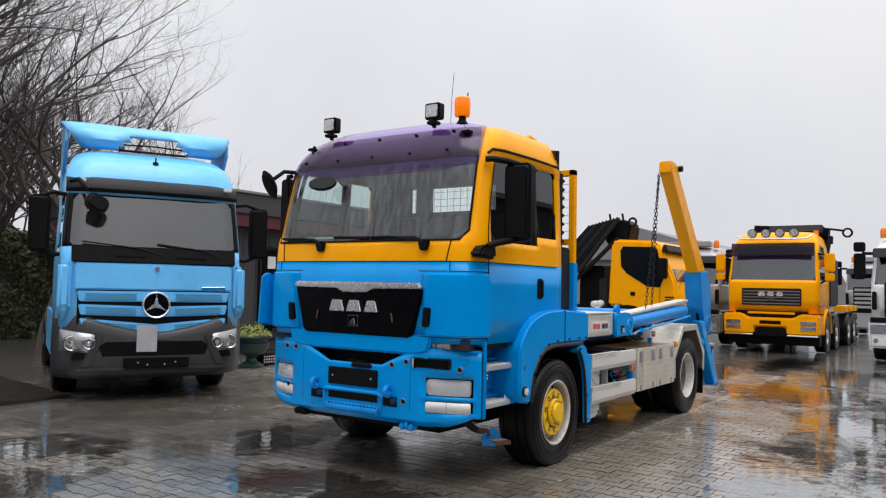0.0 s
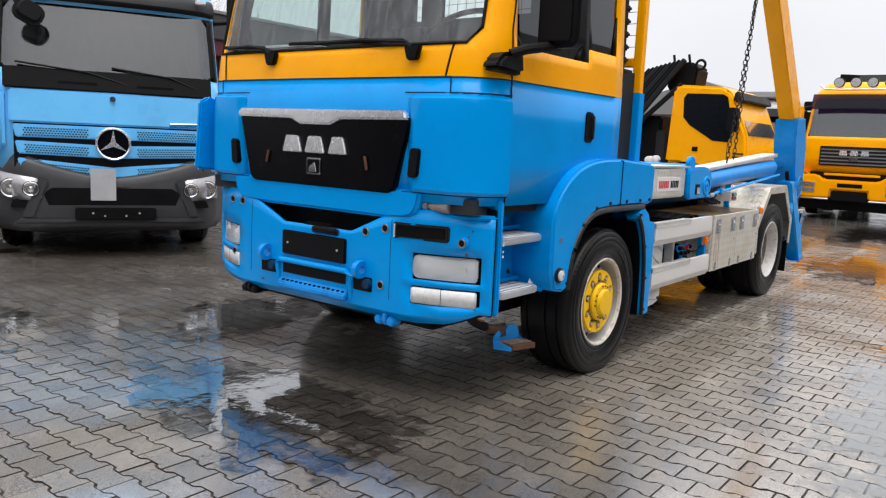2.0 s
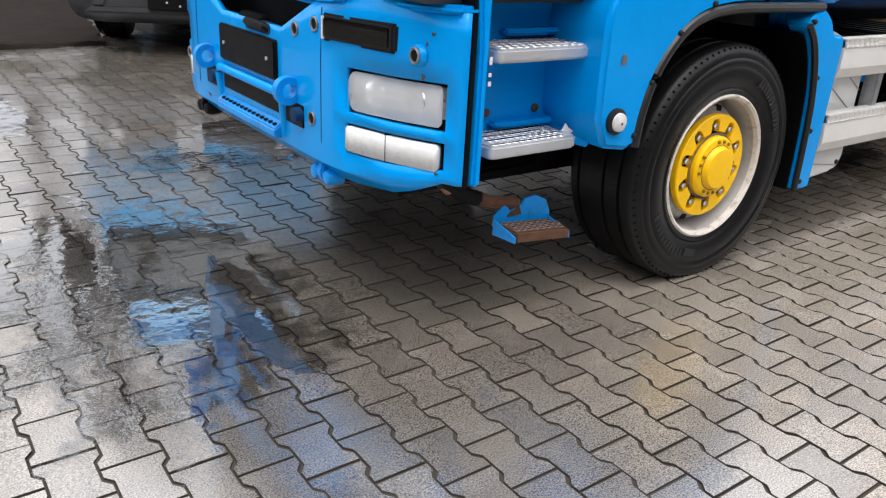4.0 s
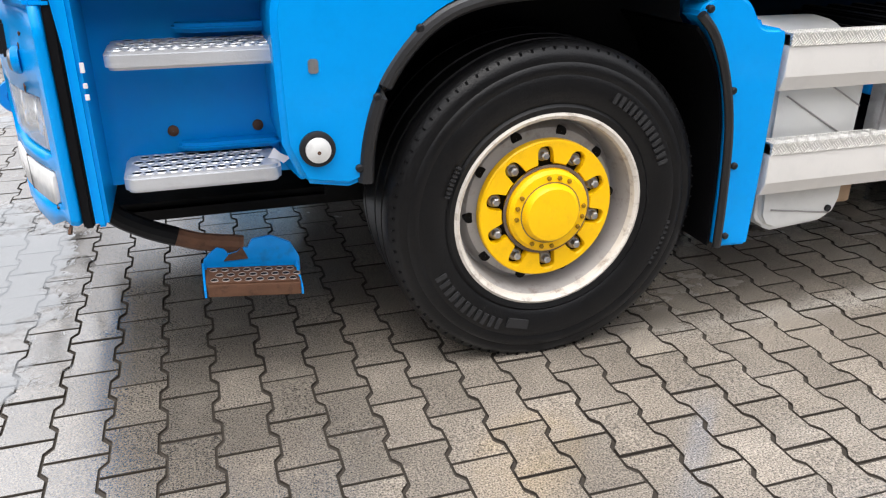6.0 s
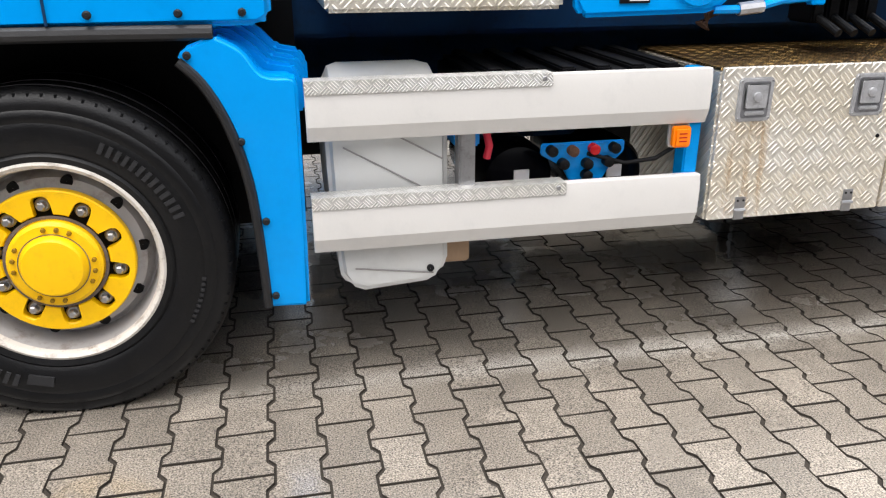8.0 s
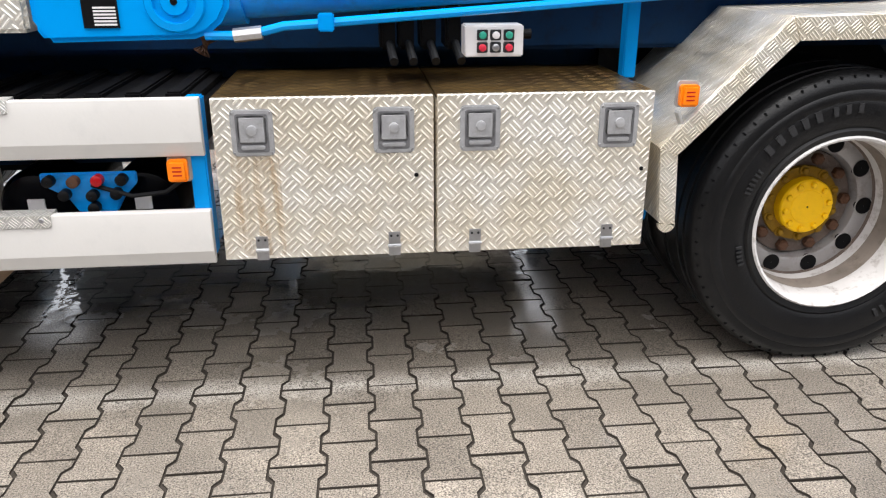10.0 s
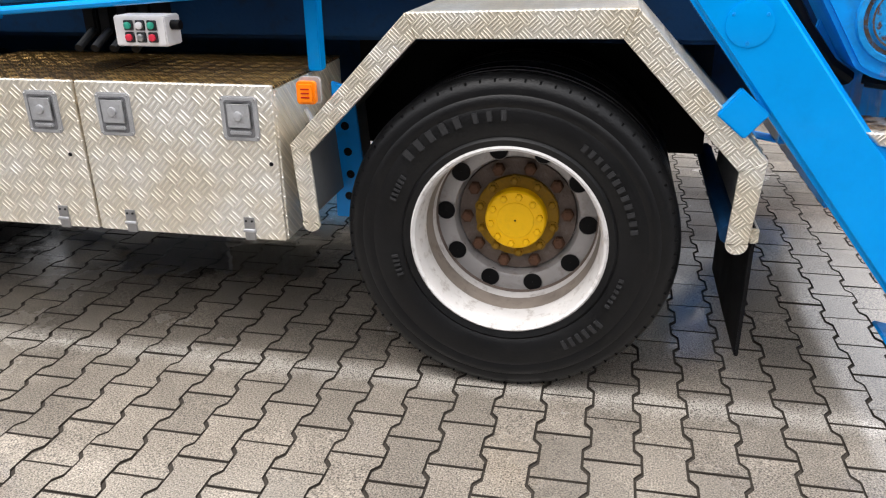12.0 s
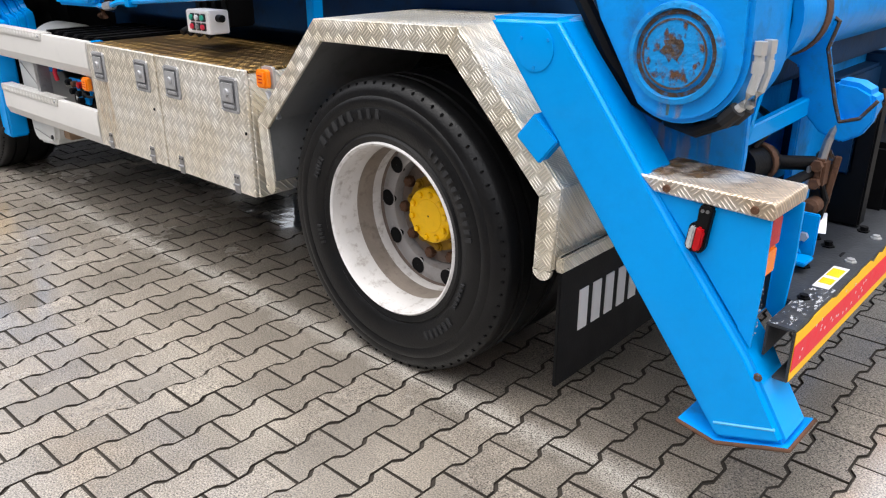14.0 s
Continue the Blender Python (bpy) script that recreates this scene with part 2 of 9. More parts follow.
def tread_plate_material(name, color, rough, cell=0.026, bars=4, stain=None, raised=0.42, low=0.66, metal=0.62):
    """Rolled aluminium tread plate: groups of short raised bars that turn by a right angle from group to group."""
    m = bpy.data.materials.new(name)
    m.use_nodes = True
    t = m.node_tree
    b = t.nodes["Principled BSDF"]
    geo = t.nodes.new("ShaderNodeNewGeometry")
    sep = t.nodes.new("ShaderNodeSeparateXYZ")
    t.links.new(geo.outputs["Position"], sep.inputs[0])
    u = sep.outputs["X"]
    v = math_node(t, "ADD", sep.outputs["Y"], sep.outputs["Z"])
    k = 0.7071 / cell
    p = math_node(t, "MULTIPLY", math_node(t, "ADD", u, v), k)
    q = math_node(t, "MULTIPLY", math_node(t, "SUBTRACT", u, v), k)
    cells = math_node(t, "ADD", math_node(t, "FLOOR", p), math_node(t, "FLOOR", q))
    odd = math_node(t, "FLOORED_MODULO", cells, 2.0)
    fp, fq = math_node(t, "FRACT", p), math_node(t, "FRACT", q)

    def group(along, across):
        wave = math_node(t, "SINE", math_node(t, "MULTIPLY", across, bars * 2 * math.pi))
        bar = math_node(t, "MAXIMUM", wave, 0.0)
        inside = math_node(t, "MINIMUM", math_node(t, "MULTIPLY", math_node(t, "SINE", math_node(t, "MULTIPLY", along, math.pi)), 1.4), 1.0)
        return math_node(t, "MULTIPLY", bar, inside)

    h0, h1 = group(fp, fq), group(fq, fp)
    sel = math_node(t, "ADD", math_node(t, "MULTIPLY", h0, math_node(t, "SUBTRACT", 1.0, odd)), math_node(t, "MULTIPLY", h1, odd))
    bp = t.nodes.new("ShaderNodeBump")
    bp.inputs["Strength"].default_value = 1.0
    bp.inputs["Distance"].default_value = 0.0024
    t.links.new(sel, bp.inputs["Height"])
    t.links.new(bp.outputs["Normal"], b.inputs["Normal"])
    n1 = t.nodes.new("ShaderNodeTexNoise")
    n1.inputs["Scale"].default_value = 4.0
    n1.inputs["Detail"].default_value = 8
    t.links.new(geo.outputs["Position"], n1.inputs["Vector"])
    ramp = t.nodes.new("ShaderNodeValToRGB")
    ramp.color_ramp.elements[0].position = 0.42
    ramp.color_ramp.elements[0].color = (*(stain or [c * 0.8 for c in color]), 1)
    ramp.color_ramp.elements[1].position = 0.62
    ramp.color_ramp.elements[1].color = (*color, 1)
    t.links.new(n1.outputs["Fac"], ramp.inputs["Fac"])
    mx = t.nodes.new("ShaderNodeMix")
    mx.data_type = "RGBA"
    mx.blend_type = "MULTIPLY"
    mx.inputs[0].default_value = 1.0
    # bars lighter; every other group lightened too, its glint put into the colour
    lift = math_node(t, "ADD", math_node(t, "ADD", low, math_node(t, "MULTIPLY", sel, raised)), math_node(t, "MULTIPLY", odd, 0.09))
    comb = t.nodes.new("ShaderNodeCombineColor")
    for i in range(3):
        t.links.new(lift, comb.inputs[i])
    t.links.new(ramp.outputs["Color"], mx.inputs[6])
    t.links.new(comb.outputs[0], mx.inputs[7])
    t.links.new(mx.outputs[2], b.inputs["Base Color"])
    b.inputs["Metallic"].default_value = metal
    b.inputs["Roughness"].default_value = rough
    return m


BLUE = material("blue_paint", (0.0, 0.280, 0.73), 0.24, 0, 0.10, 2.5, 60, 0.02, 0.20, (0.0, 0.17, 0.47), 0.3, spec=0.07, coat_rough=0.05)
BLUE_WORN = material("worn_blue_paint", (0.001, 0.25, 0.70), 0.34, 0, 0.2, 4, 30, 0.25, 0.06, (0.03, 0.06, 0.09), 0.7, spec=0.25)
# body blue made darker: grime plus underbody shade put into the colour
BLUE_DARK = material("shaded_dirty_blue_paint", (0.003, 0.030, 0.085), 0.6, 0, 0.3, 5, 60, 0.12, 0, (0.01, 0.01, 0.01), 0.8, spec=0.2)
YELLOW = material("yellow_paint", (0.98, 0.395, 0.0), 0.28, 0, 0.06, 2.5, 60, 0.02, 0.13, (0.66, 0.25, 0.0), 0.25, spec=0.08, coat_rough=0.05)
YELLOW_HUB = material("yellow_hub_paint", (0.90, 0.52, 0.0), 0.4, 0, 0.06, 12, 80, 0.08, 0.1, (0.45, 0.25, 0.02), 0.35, spec=0.25)
SKY_BLUE = material("light_blue_paint", (0.14, 0.52, 0.94), 0.3, 0, 0.10, 2.0, 60, 0.03, 0.3, (0.07, 0.26, 0.52), 0.35, spec=0.3)
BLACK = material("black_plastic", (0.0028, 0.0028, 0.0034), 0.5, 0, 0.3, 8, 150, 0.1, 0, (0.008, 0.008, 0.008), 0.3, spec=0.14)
GRILLE_BLACK = material("gloss_black_panel", (0.0022, 0.0022, 0.0036), 0.25, 0, 0.2, 6, 200, 0.02, spec=0.16)
GREY_PLASTIC = material("dark_grey_plastic", (0.012, 0.0125, 0.014), 0.5, 0, 0.2, 5, 150, 0.1, spec=0.2)
BUMPER_GREY = material("weathered_grey_bumper_plastic", (0.044, 0.0445, 0.048), 0.36, 0, 0.25, 5, 150, 0.1, spec=0.3)
RUBBER = material("tyre_rubber", (0.0055, 0.0055, 0.006), 0.36, 0, 0.3, 9, 160, 0.12, 0, (0.014, 0.013, 0.012), 0.6, spec=0.24)
TRIM_RUBBER = material("dull_black_rubber_trim", (0.012, 0.012, 0.013), 0.38, 0, 0.3, 12, 160, 0.1, spec=0.45)
BARE_RING = material("bare_steel_ring", (0.22, 0.22, 0.23), 0.4, 0.6, 0.3, 40, 120, 0.1, 0, (0.08, 0.07, 0.06), 0.6)
LATCH_STEEL = material("worn_latch_steel", (0.46, 0.46, 0.47), 0.34, 0.45, 0.25, 30, 120, 0.1, 0, (0.20, 0.18, 0.16), 0.5)
RUBBER_MARK = material("worn_tyre_marking", (0.020, 0.020, 0.021), 0.65, 0, 0.3, 20, 160, 0.1, spec=0.3)
CHROME = material("chrome", (0.75, 0.75, 0.77), 0.12, 1.0, 0.1, 8, 60, 0.02)
BRIGHT_TRIM = material("worn_bright_trim", (0.86, 0.86, 0.88), 0.25, 0.75, 0.12, 20, 90, 0.05, 0, (0.5, 0.5, 0.52), 0.5)
STEEL = material("bare_steel", (0.42, 0.42, 0.43), 0.35, 0.9, 0.2, 20, 120, 0.1, 0, (0.12, 0.09, 0.07), 0.5)
ALU = material("brushed_aluminium", (0.62, 0.63, 0.65), 0.42, 0.6, 0.1, 6, 120, 0.05, 0, (0.4, 0.4, 0.4), 0.4)
WHITE_ALU = material("white_coated_aluminium", (0.61, 0.59, 0.56), 0.45, 0, 0.05, 3, 100, 0.03, 0, (0.44, 0.44, 0.43), 0.35)
WHITE_PLASTIC = material("dirty_white_plastic", (0.66, 0.66, 0.64), 0.5, 0, 0.08, 3, 100, 0.03, 0, (0.42, 0.42, 0.40), 0.4)
# silver lowered: the front rim barrel's shade is put into this colour
RIM_SILVER = material("silver_wheel_paint", (0.40, 0.385, 0.375), 0.42, 0.2, 0.2, 7, 90, 0.08, 0, (0.15, 0.11, 0.085), 0.85)
RIM_GRIMY = material("grimy_wheel_disc_paint", (0.33, 0.315, 0.31), 0.4, 0.3, 0.25, 9, 90, 0.1, 0, (0.14, 0.10, 0.08), 0.8)
RIM_CREAM = material("chipped_cream_rim_paint", (0.62, 0.58, 0.52), 0.4, 0, 0.15, 14, 90, 0.08, 0, (0.13, 0.07, 0.04), 0.9)
RUST_GRIME = material("brown_grime", (0.13, 0.10, 0.085), 0.7, 0, 0.4, 16, 90, 0.3, 0, (0.25, 0.22, 0.20), 0.7, spec=0.2)
YELLOW_GRIMY = material("grimy_yellow_paint", (0.24, 0.13, 0.003), 0.55, 0, 0.25, 22, 90, 0.15, 0, (0.10, 0.06, 0.02), 0.8, spec=0.25)
RIM_WHITE = material("white_wheel_paint", (0.62, 0.60, 0.585), 0.45, 0, 0.2, 11, 90, 0.08, 0, (0.16, 0.115, 0.085), 0.9)
RUST = material("rusty_steel", (0.10, 0.05, 0.03), 0.75, 0, 0.4, 14, 90, 0.3, 0, (0.025, 0.016, 0.012), 0.7, spec=0.2)
RUSTY_STEEL = material("rusty_worn_steel", (0.34, 0.29, 0.26), 0.5, 0.4, 0.3, 26, 90, 0.2, 0, (0.13, 0.055, 0.03), 0.9)
SCUFFED = material("scuffed_light_blue_paint", (0.10, 0.42, 0.74), 0.45, 0, 0.2, 30, 90, 0.1, spec=0.3)
RUST_BLOTCH = material("rust_blotched_paint", (0.075, 0.050, 0.034), 0.65, 0, 0.5, 26, 90, 0.5, 0, (0.006, 0.20, 0.48), 1.0, spec=0.2)
BLUE_RUSTED = material("rusting_blue_paint", (0.004, 0.24, 0.60), 0.5, 0, 0.2, 14, 60, 0.5, 0, (0.12, 0.065, 0.03), 0.95, spec=0.25)
RUST_RUN = material("rust_run", (0.07, 0.15, 0.19), 0.6, 0, 0.3, 30, 90, 0.1, 0, (0.10, 0.08, 0.05), 0.8, spec=0.2)
TAIL_GREY = material("dark_grey_frame_paint", (0.030, 0.032, 0.036), 0.42, 0, 0.25, 8, 120, 0.12, 0, (0.10, 0.10, 0.105), 0.5, spec=0.4)
GUARD_INSIDE = material("dull_grey_sheet", (0.22, 0.22, 0.22), 0.6, 0.2, 0.25, 5, 90, 0.08, 0, (0.09, 0.085, 0.08), 0.6)
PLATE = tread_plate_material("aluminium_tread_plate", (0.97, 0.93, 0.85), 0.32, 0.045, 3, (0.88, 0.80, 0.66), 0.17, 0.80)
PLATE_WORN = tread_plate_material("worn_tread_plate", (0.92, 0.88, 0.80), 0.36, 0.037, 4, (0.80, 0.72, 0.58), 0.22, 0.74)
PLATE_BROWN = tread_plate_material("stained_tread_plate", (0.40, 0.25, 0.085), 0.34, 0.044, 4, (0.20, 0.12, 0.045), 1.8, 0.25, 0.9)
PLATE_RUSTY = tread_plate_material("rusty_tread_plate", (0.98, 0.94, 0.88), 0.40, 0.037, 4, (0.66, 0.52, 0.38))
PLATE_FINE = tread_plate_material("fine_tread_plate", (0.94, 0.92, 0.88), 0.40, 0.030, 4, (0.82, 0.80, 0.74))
GLASS = glass_material("cab_glass", (0.80, 0.93, 0.91), 0.02, 0.90, 1.75, rain=0.14)
GLASS_SIDE = glass_material("side_cab_glass", (0.80, 0.92, 0.90), 0.02, 0.85, 1.65)
GLASS_FRONT = glass_material("tall_windscreen_glass", (0.6, 0.68, 0.66), 0.05, 0.30, 2.1, rain=0.04)
GLASS_DARK = glass_material("dark_cab_glass", (0.5, 0.55, 0.56), 0.02, 0.22, 1.75)
ACRYLIC = glass_material("purple_tinted_acrylic", (0.56, 0.38, 0.84), 0.12, 0.95, 1.42)
def frosted_lens(name, color, alpha):
    m = bpy.data.materials.new(name)
    m.use_nodes = True
    b = m.node_tree.nodes["Principled BSDF"]
    b.inputs["Base Color"].default_value = (*color, 1)
    b.inputs["Alpha"].default_value = alpha
    b.inputs["Roughness"].default_value = 0.12
    return m


FROST = material("frosted_lamp_plastic", (0.62, 0.62, 0.61), 0.22, 0, 0.2, 22, 60, 0.1, 0.4, (0.36, 0.36, 0.35), 0.6)
ACRYLIC_DARK = glass_material("dark_plum_acrylic", (0.38, 0.25, 0.44), 0.12, 0.75, 1.3)
LENS = frosted_lens("scratched_lamp_lens", (0.84, 0.85, 0.86), 0.33)
REFLECTOR = material("lamp_reflector", (0.88, 0.89, 0.92), 0.14, 0.92, 0.15, 30, 60, 0.1)
GREY_LAMP = material("smoked_lamp_housing", (0.30, 0.30, 0.31), 0.18, 0.3, 0.25, 26, 60, 0.1, 0.6, (0.4, 0.4, 0.42), 0.5)
LAMP_SILVER = material("satin_lamp_panel", (0.50, 0.51, 0.53), 0.3, 0.6, 0.25, 30, 60, 0.1, 0, (0.34, 0.34, 0.35), 0.5)
LAMP_GLASS = material("clear_work_lamp_glass", (0.55, 0.56, 0.57), 0.12, 0.2, 0.6, 34, 60, 0.1, 0.6, (0.10, 0.10, 0.10), 0.8)
AMBER = material("amber_lens", (0.90, 0.22, 0.004), 0.3, 0, 0.1, 30, 80, 0.1, 0.15, spec=0.25)
RED_LENS = material("red_lens", (0.42, 0.004, 0.008), 0.3, 0, 0.15, 30, 80, 0.1, 0.15, spec=0.25)
BEACON = glow_material("lit_amber_beacon", (1.0, 0.21, 0.0), 0.34)
# plum tone takes in grime and the shade behind the visor
HEADER = material("dark_plum_header", (0.085, 0.05, 0.06), 0.5, 0, 0.4, 3.5, 60, 0.05, 0, (0.22, 0.05, 0.05), 0.6, spec=0.2)
LAMP_HOT = glow_material("lit_lamp_core", (1.0, 0.62, 0.12), 3.0)
SIGN_WHITE = material("white_sign", (0.72, 0.70, 0.70), 0.4, 0, 0.05, 10, 80, 0.02)
SIGN_RED = material("red_sign_paint", (0.62, 0.02, 0.05), 0.4, 0, 0.1, 10, 80, 0.02)
SIGN_YELLOW = material("yellow_reflective_film", (0.90, 0.55, 0.01), 0.35, 0, 0.08, 14, 80, 0.05)
GREEN_BUTTON = material("green_button", (0.02, 0.32, 0.22), 0.4, 0, 0.1)
INTERIOR = material("dark_cab_interior", (0.03, 0.032, 0.035), 0.8, 0, 0.2, 6, 100, 0.1, spec=0.2)
SEAT_GREY = material("grey_seat_fabric", (0.07, 0.07, 0.075), 0.9, 0, 0.2, 12, 200, 0.2)
WOOD = material("bare_timber_block", (0.36, 0.24, 0.15), 0.8, 0, 0.2, 20, 60, 0.2)
PAVER = material("wet_concrete_paver", (0.205, 0.178, 0.146), 0.5, 0, 0.40, 1.9, 210, 0.6, 1.0, (0.355, 0.310, 0.255), 0.75, 0.19, 0.25, 0.13, 0.88, damp=(-0.4, -1.8, 0.40), film=(0.10, 0.30, 1.78), lime=(0.03, 0.085, 0.2, 0.75))
JOINT = material("dark_joint_sand", (0.036, 0.030, 0.024), 0.8, 0, 0.3, 3, 160, 0.4, spec=0.2)
YARD = material("wet_paved_yard", (0.075, 0.07, 0.064), 0.25, 0, 0.35, 0.5, 8, 0.25, 0.6, (0.12, 0.11, 0.10), 0.5, coat_rough=0.14, film=(0.03, 0.20, 1.6))
SOIL = material("dark_wet_soil", (0.016, 0.012, 0.010), 0.9, 0, 0.5, 3, 30, 1.0, 0, (0.035, 0.028, 0.022), 0.6, spec=0.08)
BARK = material("wet_bark", (0.075, 0.062, 0.055), 0.85, 0, 0.3, 6, 40, 0.4)
HEDGE = material("hedge_foliage", (0.105, 0.108, 0.055), 0.7, 0, 0.4, 1.5, 20, 0.2, 0, (0.10, 0.08, 0.04), 0.5, 0.35)
LEAF = material("planter_foliage", (0.24, 0.26, 0.05), 0.6, 0, 0.3, 12, 60, 0.1, 0, None, 0, 0.35)
WALL_DARK = material("charcoal_cladding", (0.042, 0.042, 0.046), 0.6, 0, 0.15, 1.0, 60, 0.1)
RED_BAND = material("dark_red_fascia", (0.10, 0.012, 0.02), 0.5, 0, 0.15, 2, 60, 0.05)
ROOF_GREY = material("grey_sheet_roof", (0.20, 0.20, 0.20), 0.6, 0, 0.15, 1, 30, 0.1)
SMOKED = material("smoked_windscreen", (0.05, 0.055, 0.055), 0.08, 0, 0.2, 3, 60, 0.0, 0.8)
WHITE_PAINT = material("white_cab_paint", (0.74, 0.74, 0.75), 0.32, 0, 0.05, 2, 60, 0.03, 0.4, (0.5, 0.5, 0.5), 0.3)
GREY_PAINT = material("silver_grey_cab_paint", (0.36, 0.36, 0.37), 0.35, 0.1, 0.08, 2, 60, 0.03, 0.3)
URN = material("dark_green_glazed_urn", (0.02, 0.045, 0.038), 0.35, 0, 0.3, 10, 60, 0.2)
FAR_TREES = material("far_bare_woodland", (0.22, 0.21, 0.21), 0.9, 0, 0.3, 0.5, 5, 0.2)


def water_material():
    """A thin sheet of rain water: clear, mirroring the sky, thinning out unevenly towards its rim."""
    m = glass_material("standing_water", (0.88, 0.88, 0.88), 0.02, 0.72, 2.5)
    t = m.node_tree
    gl = next(n for n in t.nodes if n.type == "BSDF_GLOSSY")
    fr = next(n for n in t.nodes if n.type == "LAYER_WEIGHT")
    mix = next(n for n in t.nodes if n.type == "MIX_SHADER")
    out = next(n for n in t.nodes if n.type == "OUTPUT_MATERIAL")
    geo = t.nodes.new("ShaderNodeNewGeometry")
    n = t.nodes.new("ShaderNodeTexNoise")
    n.inputs["Scale"].default_value = 7
    n.inputs["Detail"].default_value = 4
    t.links.new(geo.outputs["Position"], n.inputs["Vector"])
    b = t.nodes.new("ShaderNodeBump")
    b.inputs["Strength"].default_value = 0.10
    b.inputs["Distance"].default_value = 0.02
    t.links.new(n.outputs["Fac"], b.inputs["Height"])
    t.links.new(b.outputs["Normal"], gl.inputs["Normal"])
    t.links.new(b.outputs["Normal"], fr.inputs["Normal"])
    tc = t.nodes.new("ShaderNodeTexCoord")
    sp = t.nodes.new("ShaderNodeSeparateXYZ")
    t.links.new(tc.outputs["Generated"], sp.inputs[0])
    dx, dy = math_node(t, "SUBTRACT", sp.outputs["X"], 0.5), math_node(t, "SUBTRACT", sp.outputs["Y"], 0.5)
    r = math_node(t, "SQRT", math_node(t, "ADD", math_node(t, "MULTIPLY", dx, dx), math_node(t, "MULTIPLY", dy, dy)))
    e = t.nodes.new("ShaderNodeTexNoise")
    e.inputs["Scale"].default_value = 2.6
    e.inputs["Detail"].default_value = 8
    e.inputs["Roughness"].default_value = 0.65
    t.links.new(geo.outputs["Position"], e.inputs["Vector"])
    depth = math_node(t, "ADD", math_node(t, "SUBTRACT", 0.48, r), math_node(t, "MULTIPLY", math_node(t, "SUBTRACT", e.outputs["Fac"], 0.53), 1.3))
    e2 = t.nodes.new("ShaderNodeTexNoise")
    e2.inputs["Scale"].default_value = 13
    e2.inputs["Detail"].default_value = 5
    t.links.new(geo.outputs["Position"], e2.inputs["Vector"])
    depth = math_node(t, "ADD", depth, math_node(t, "MULTIPLY", math_node(t, "SUBTRACT", e2.outputs["Fac"], 0.5), 0.6))
    mr = t.nodes.new("ShaderNodeMapRange")
    mr.inputs["From Min"].default_value = 0.0
    mr.inputs["From Max"].default_value = 0.16
    t.links.new(depth, mr.inputs["Value"])
    old = mix.inputs[0].links[0].from_socket
    t.links.new(math_node(t, "MINIMUM", math_node(t, "MULTIPLY", old, 1.2), 0.92), mix.inputs[0])
    bare = t.nodes.new("ShaderNodeBsdfTransparent")
    rim = t.nodes.new("ShaderNodeMixShader")
    t.links.new(mr.outputs[0], rim.inputs[0])
    t.links.new(bare.outputs[0], rim.inputs[1])
    t.links.new(mix.outputs[0], rim.inputs[2])
    t.links.new(rim.outputs[0], out.inputs["Surface"])
    return m


WATER = water_material()


def stain_material(name, color, strength, stretch=(22, 22, 2.2), lo=0.42, hi=0.70):
    """A thin run of rust water that lets the metal show through."""
    m = bpy.data.materials.new(name)
    m.use_nodes = True
    t = m.node_tree
    b = t.nodes["Principled BSDF"]
    b.inputs["Base Color"].default_value = (*color, 1)
    b.inputs["Roughness"].default_value = 0.6
    geo = t.nodes.new("ShaderNodeNewGeometry")
    mp = t.nodes.new("ShaderNodeMapping")
    mp.inputs["Scale"].default_value = stretch
    t.links.new(geo.outputs["Position"], mp.inputs["Vector"])
    n = t.nodes.new("ShaderNodeTexNoise")
    n.inputs["Scale"].default_value = 2.0
    n.inputs["Detail"].default_value = 6
    t.links.new(mp.outputs[0], n.inputs["Vector"])
    mr = t.nodes.new("ShaderNodeMapRange")
    mr.inputs["From Min"].default_value = lo
    mr.inputs["From Max"].default_value = hi
    mr.inputs["To Max"].default_value = strength
    t.links.new(n.outputs["Fac"], mr.inputs["Value"])
    t.links.new(mr.outputs[0], b.inputs["Alpha"])
    return m


RUST_STAIN = stain_material("rust_water_stain", (0.40, 0.26, 0.12), 0.28)
BOSS_STAIN = stain_material("rust_bleed", (0.10, 0.045, 0.018), 0.9, (30, 30, 22), 0.53, 0.68)
BARREL_GRIME = material("road_grime_on_rim", (0.24, 0.205, 0.175), 0.55, 0, 0.5, 9, 60, 0.2, 0, (0.09, 0.07, 0.055), 0.8, spec=0.25)
ZINC = material("zinc_fitting", (0.52, 0.52, 0.51), 0.3, 0.4, 0.12, 30, 120, 0.05, 0, (0.5, 0.48, 0.44), 0.4)
FILM_RED = material("red_reflective_film", (0.80, 0.025, 0.045), 0.5, 0, 0.1, 30, 120, 0.05, 0, (0.55, 0.02, 0.03), 0.4, spec=0.2)
FILM_YELLOW = material("yellow_reflective_film", (0.92, 0.52, 0.004), 0.5, 0, 0.1, 30, 120, 0.05, 0, (0.7, 0.36, 0.01), 0.4, spec=0.2)
SCRATCHES = stain_material("bare_scratches", (0.60, 0.61, 0.63), 0.7, (60, 26, 60), 0.57, 0.66)
STEP_STAIN = stain_material("brown_step_rust", (0.13, 0.075, 0.03), 1.0, (9, 9, 9))

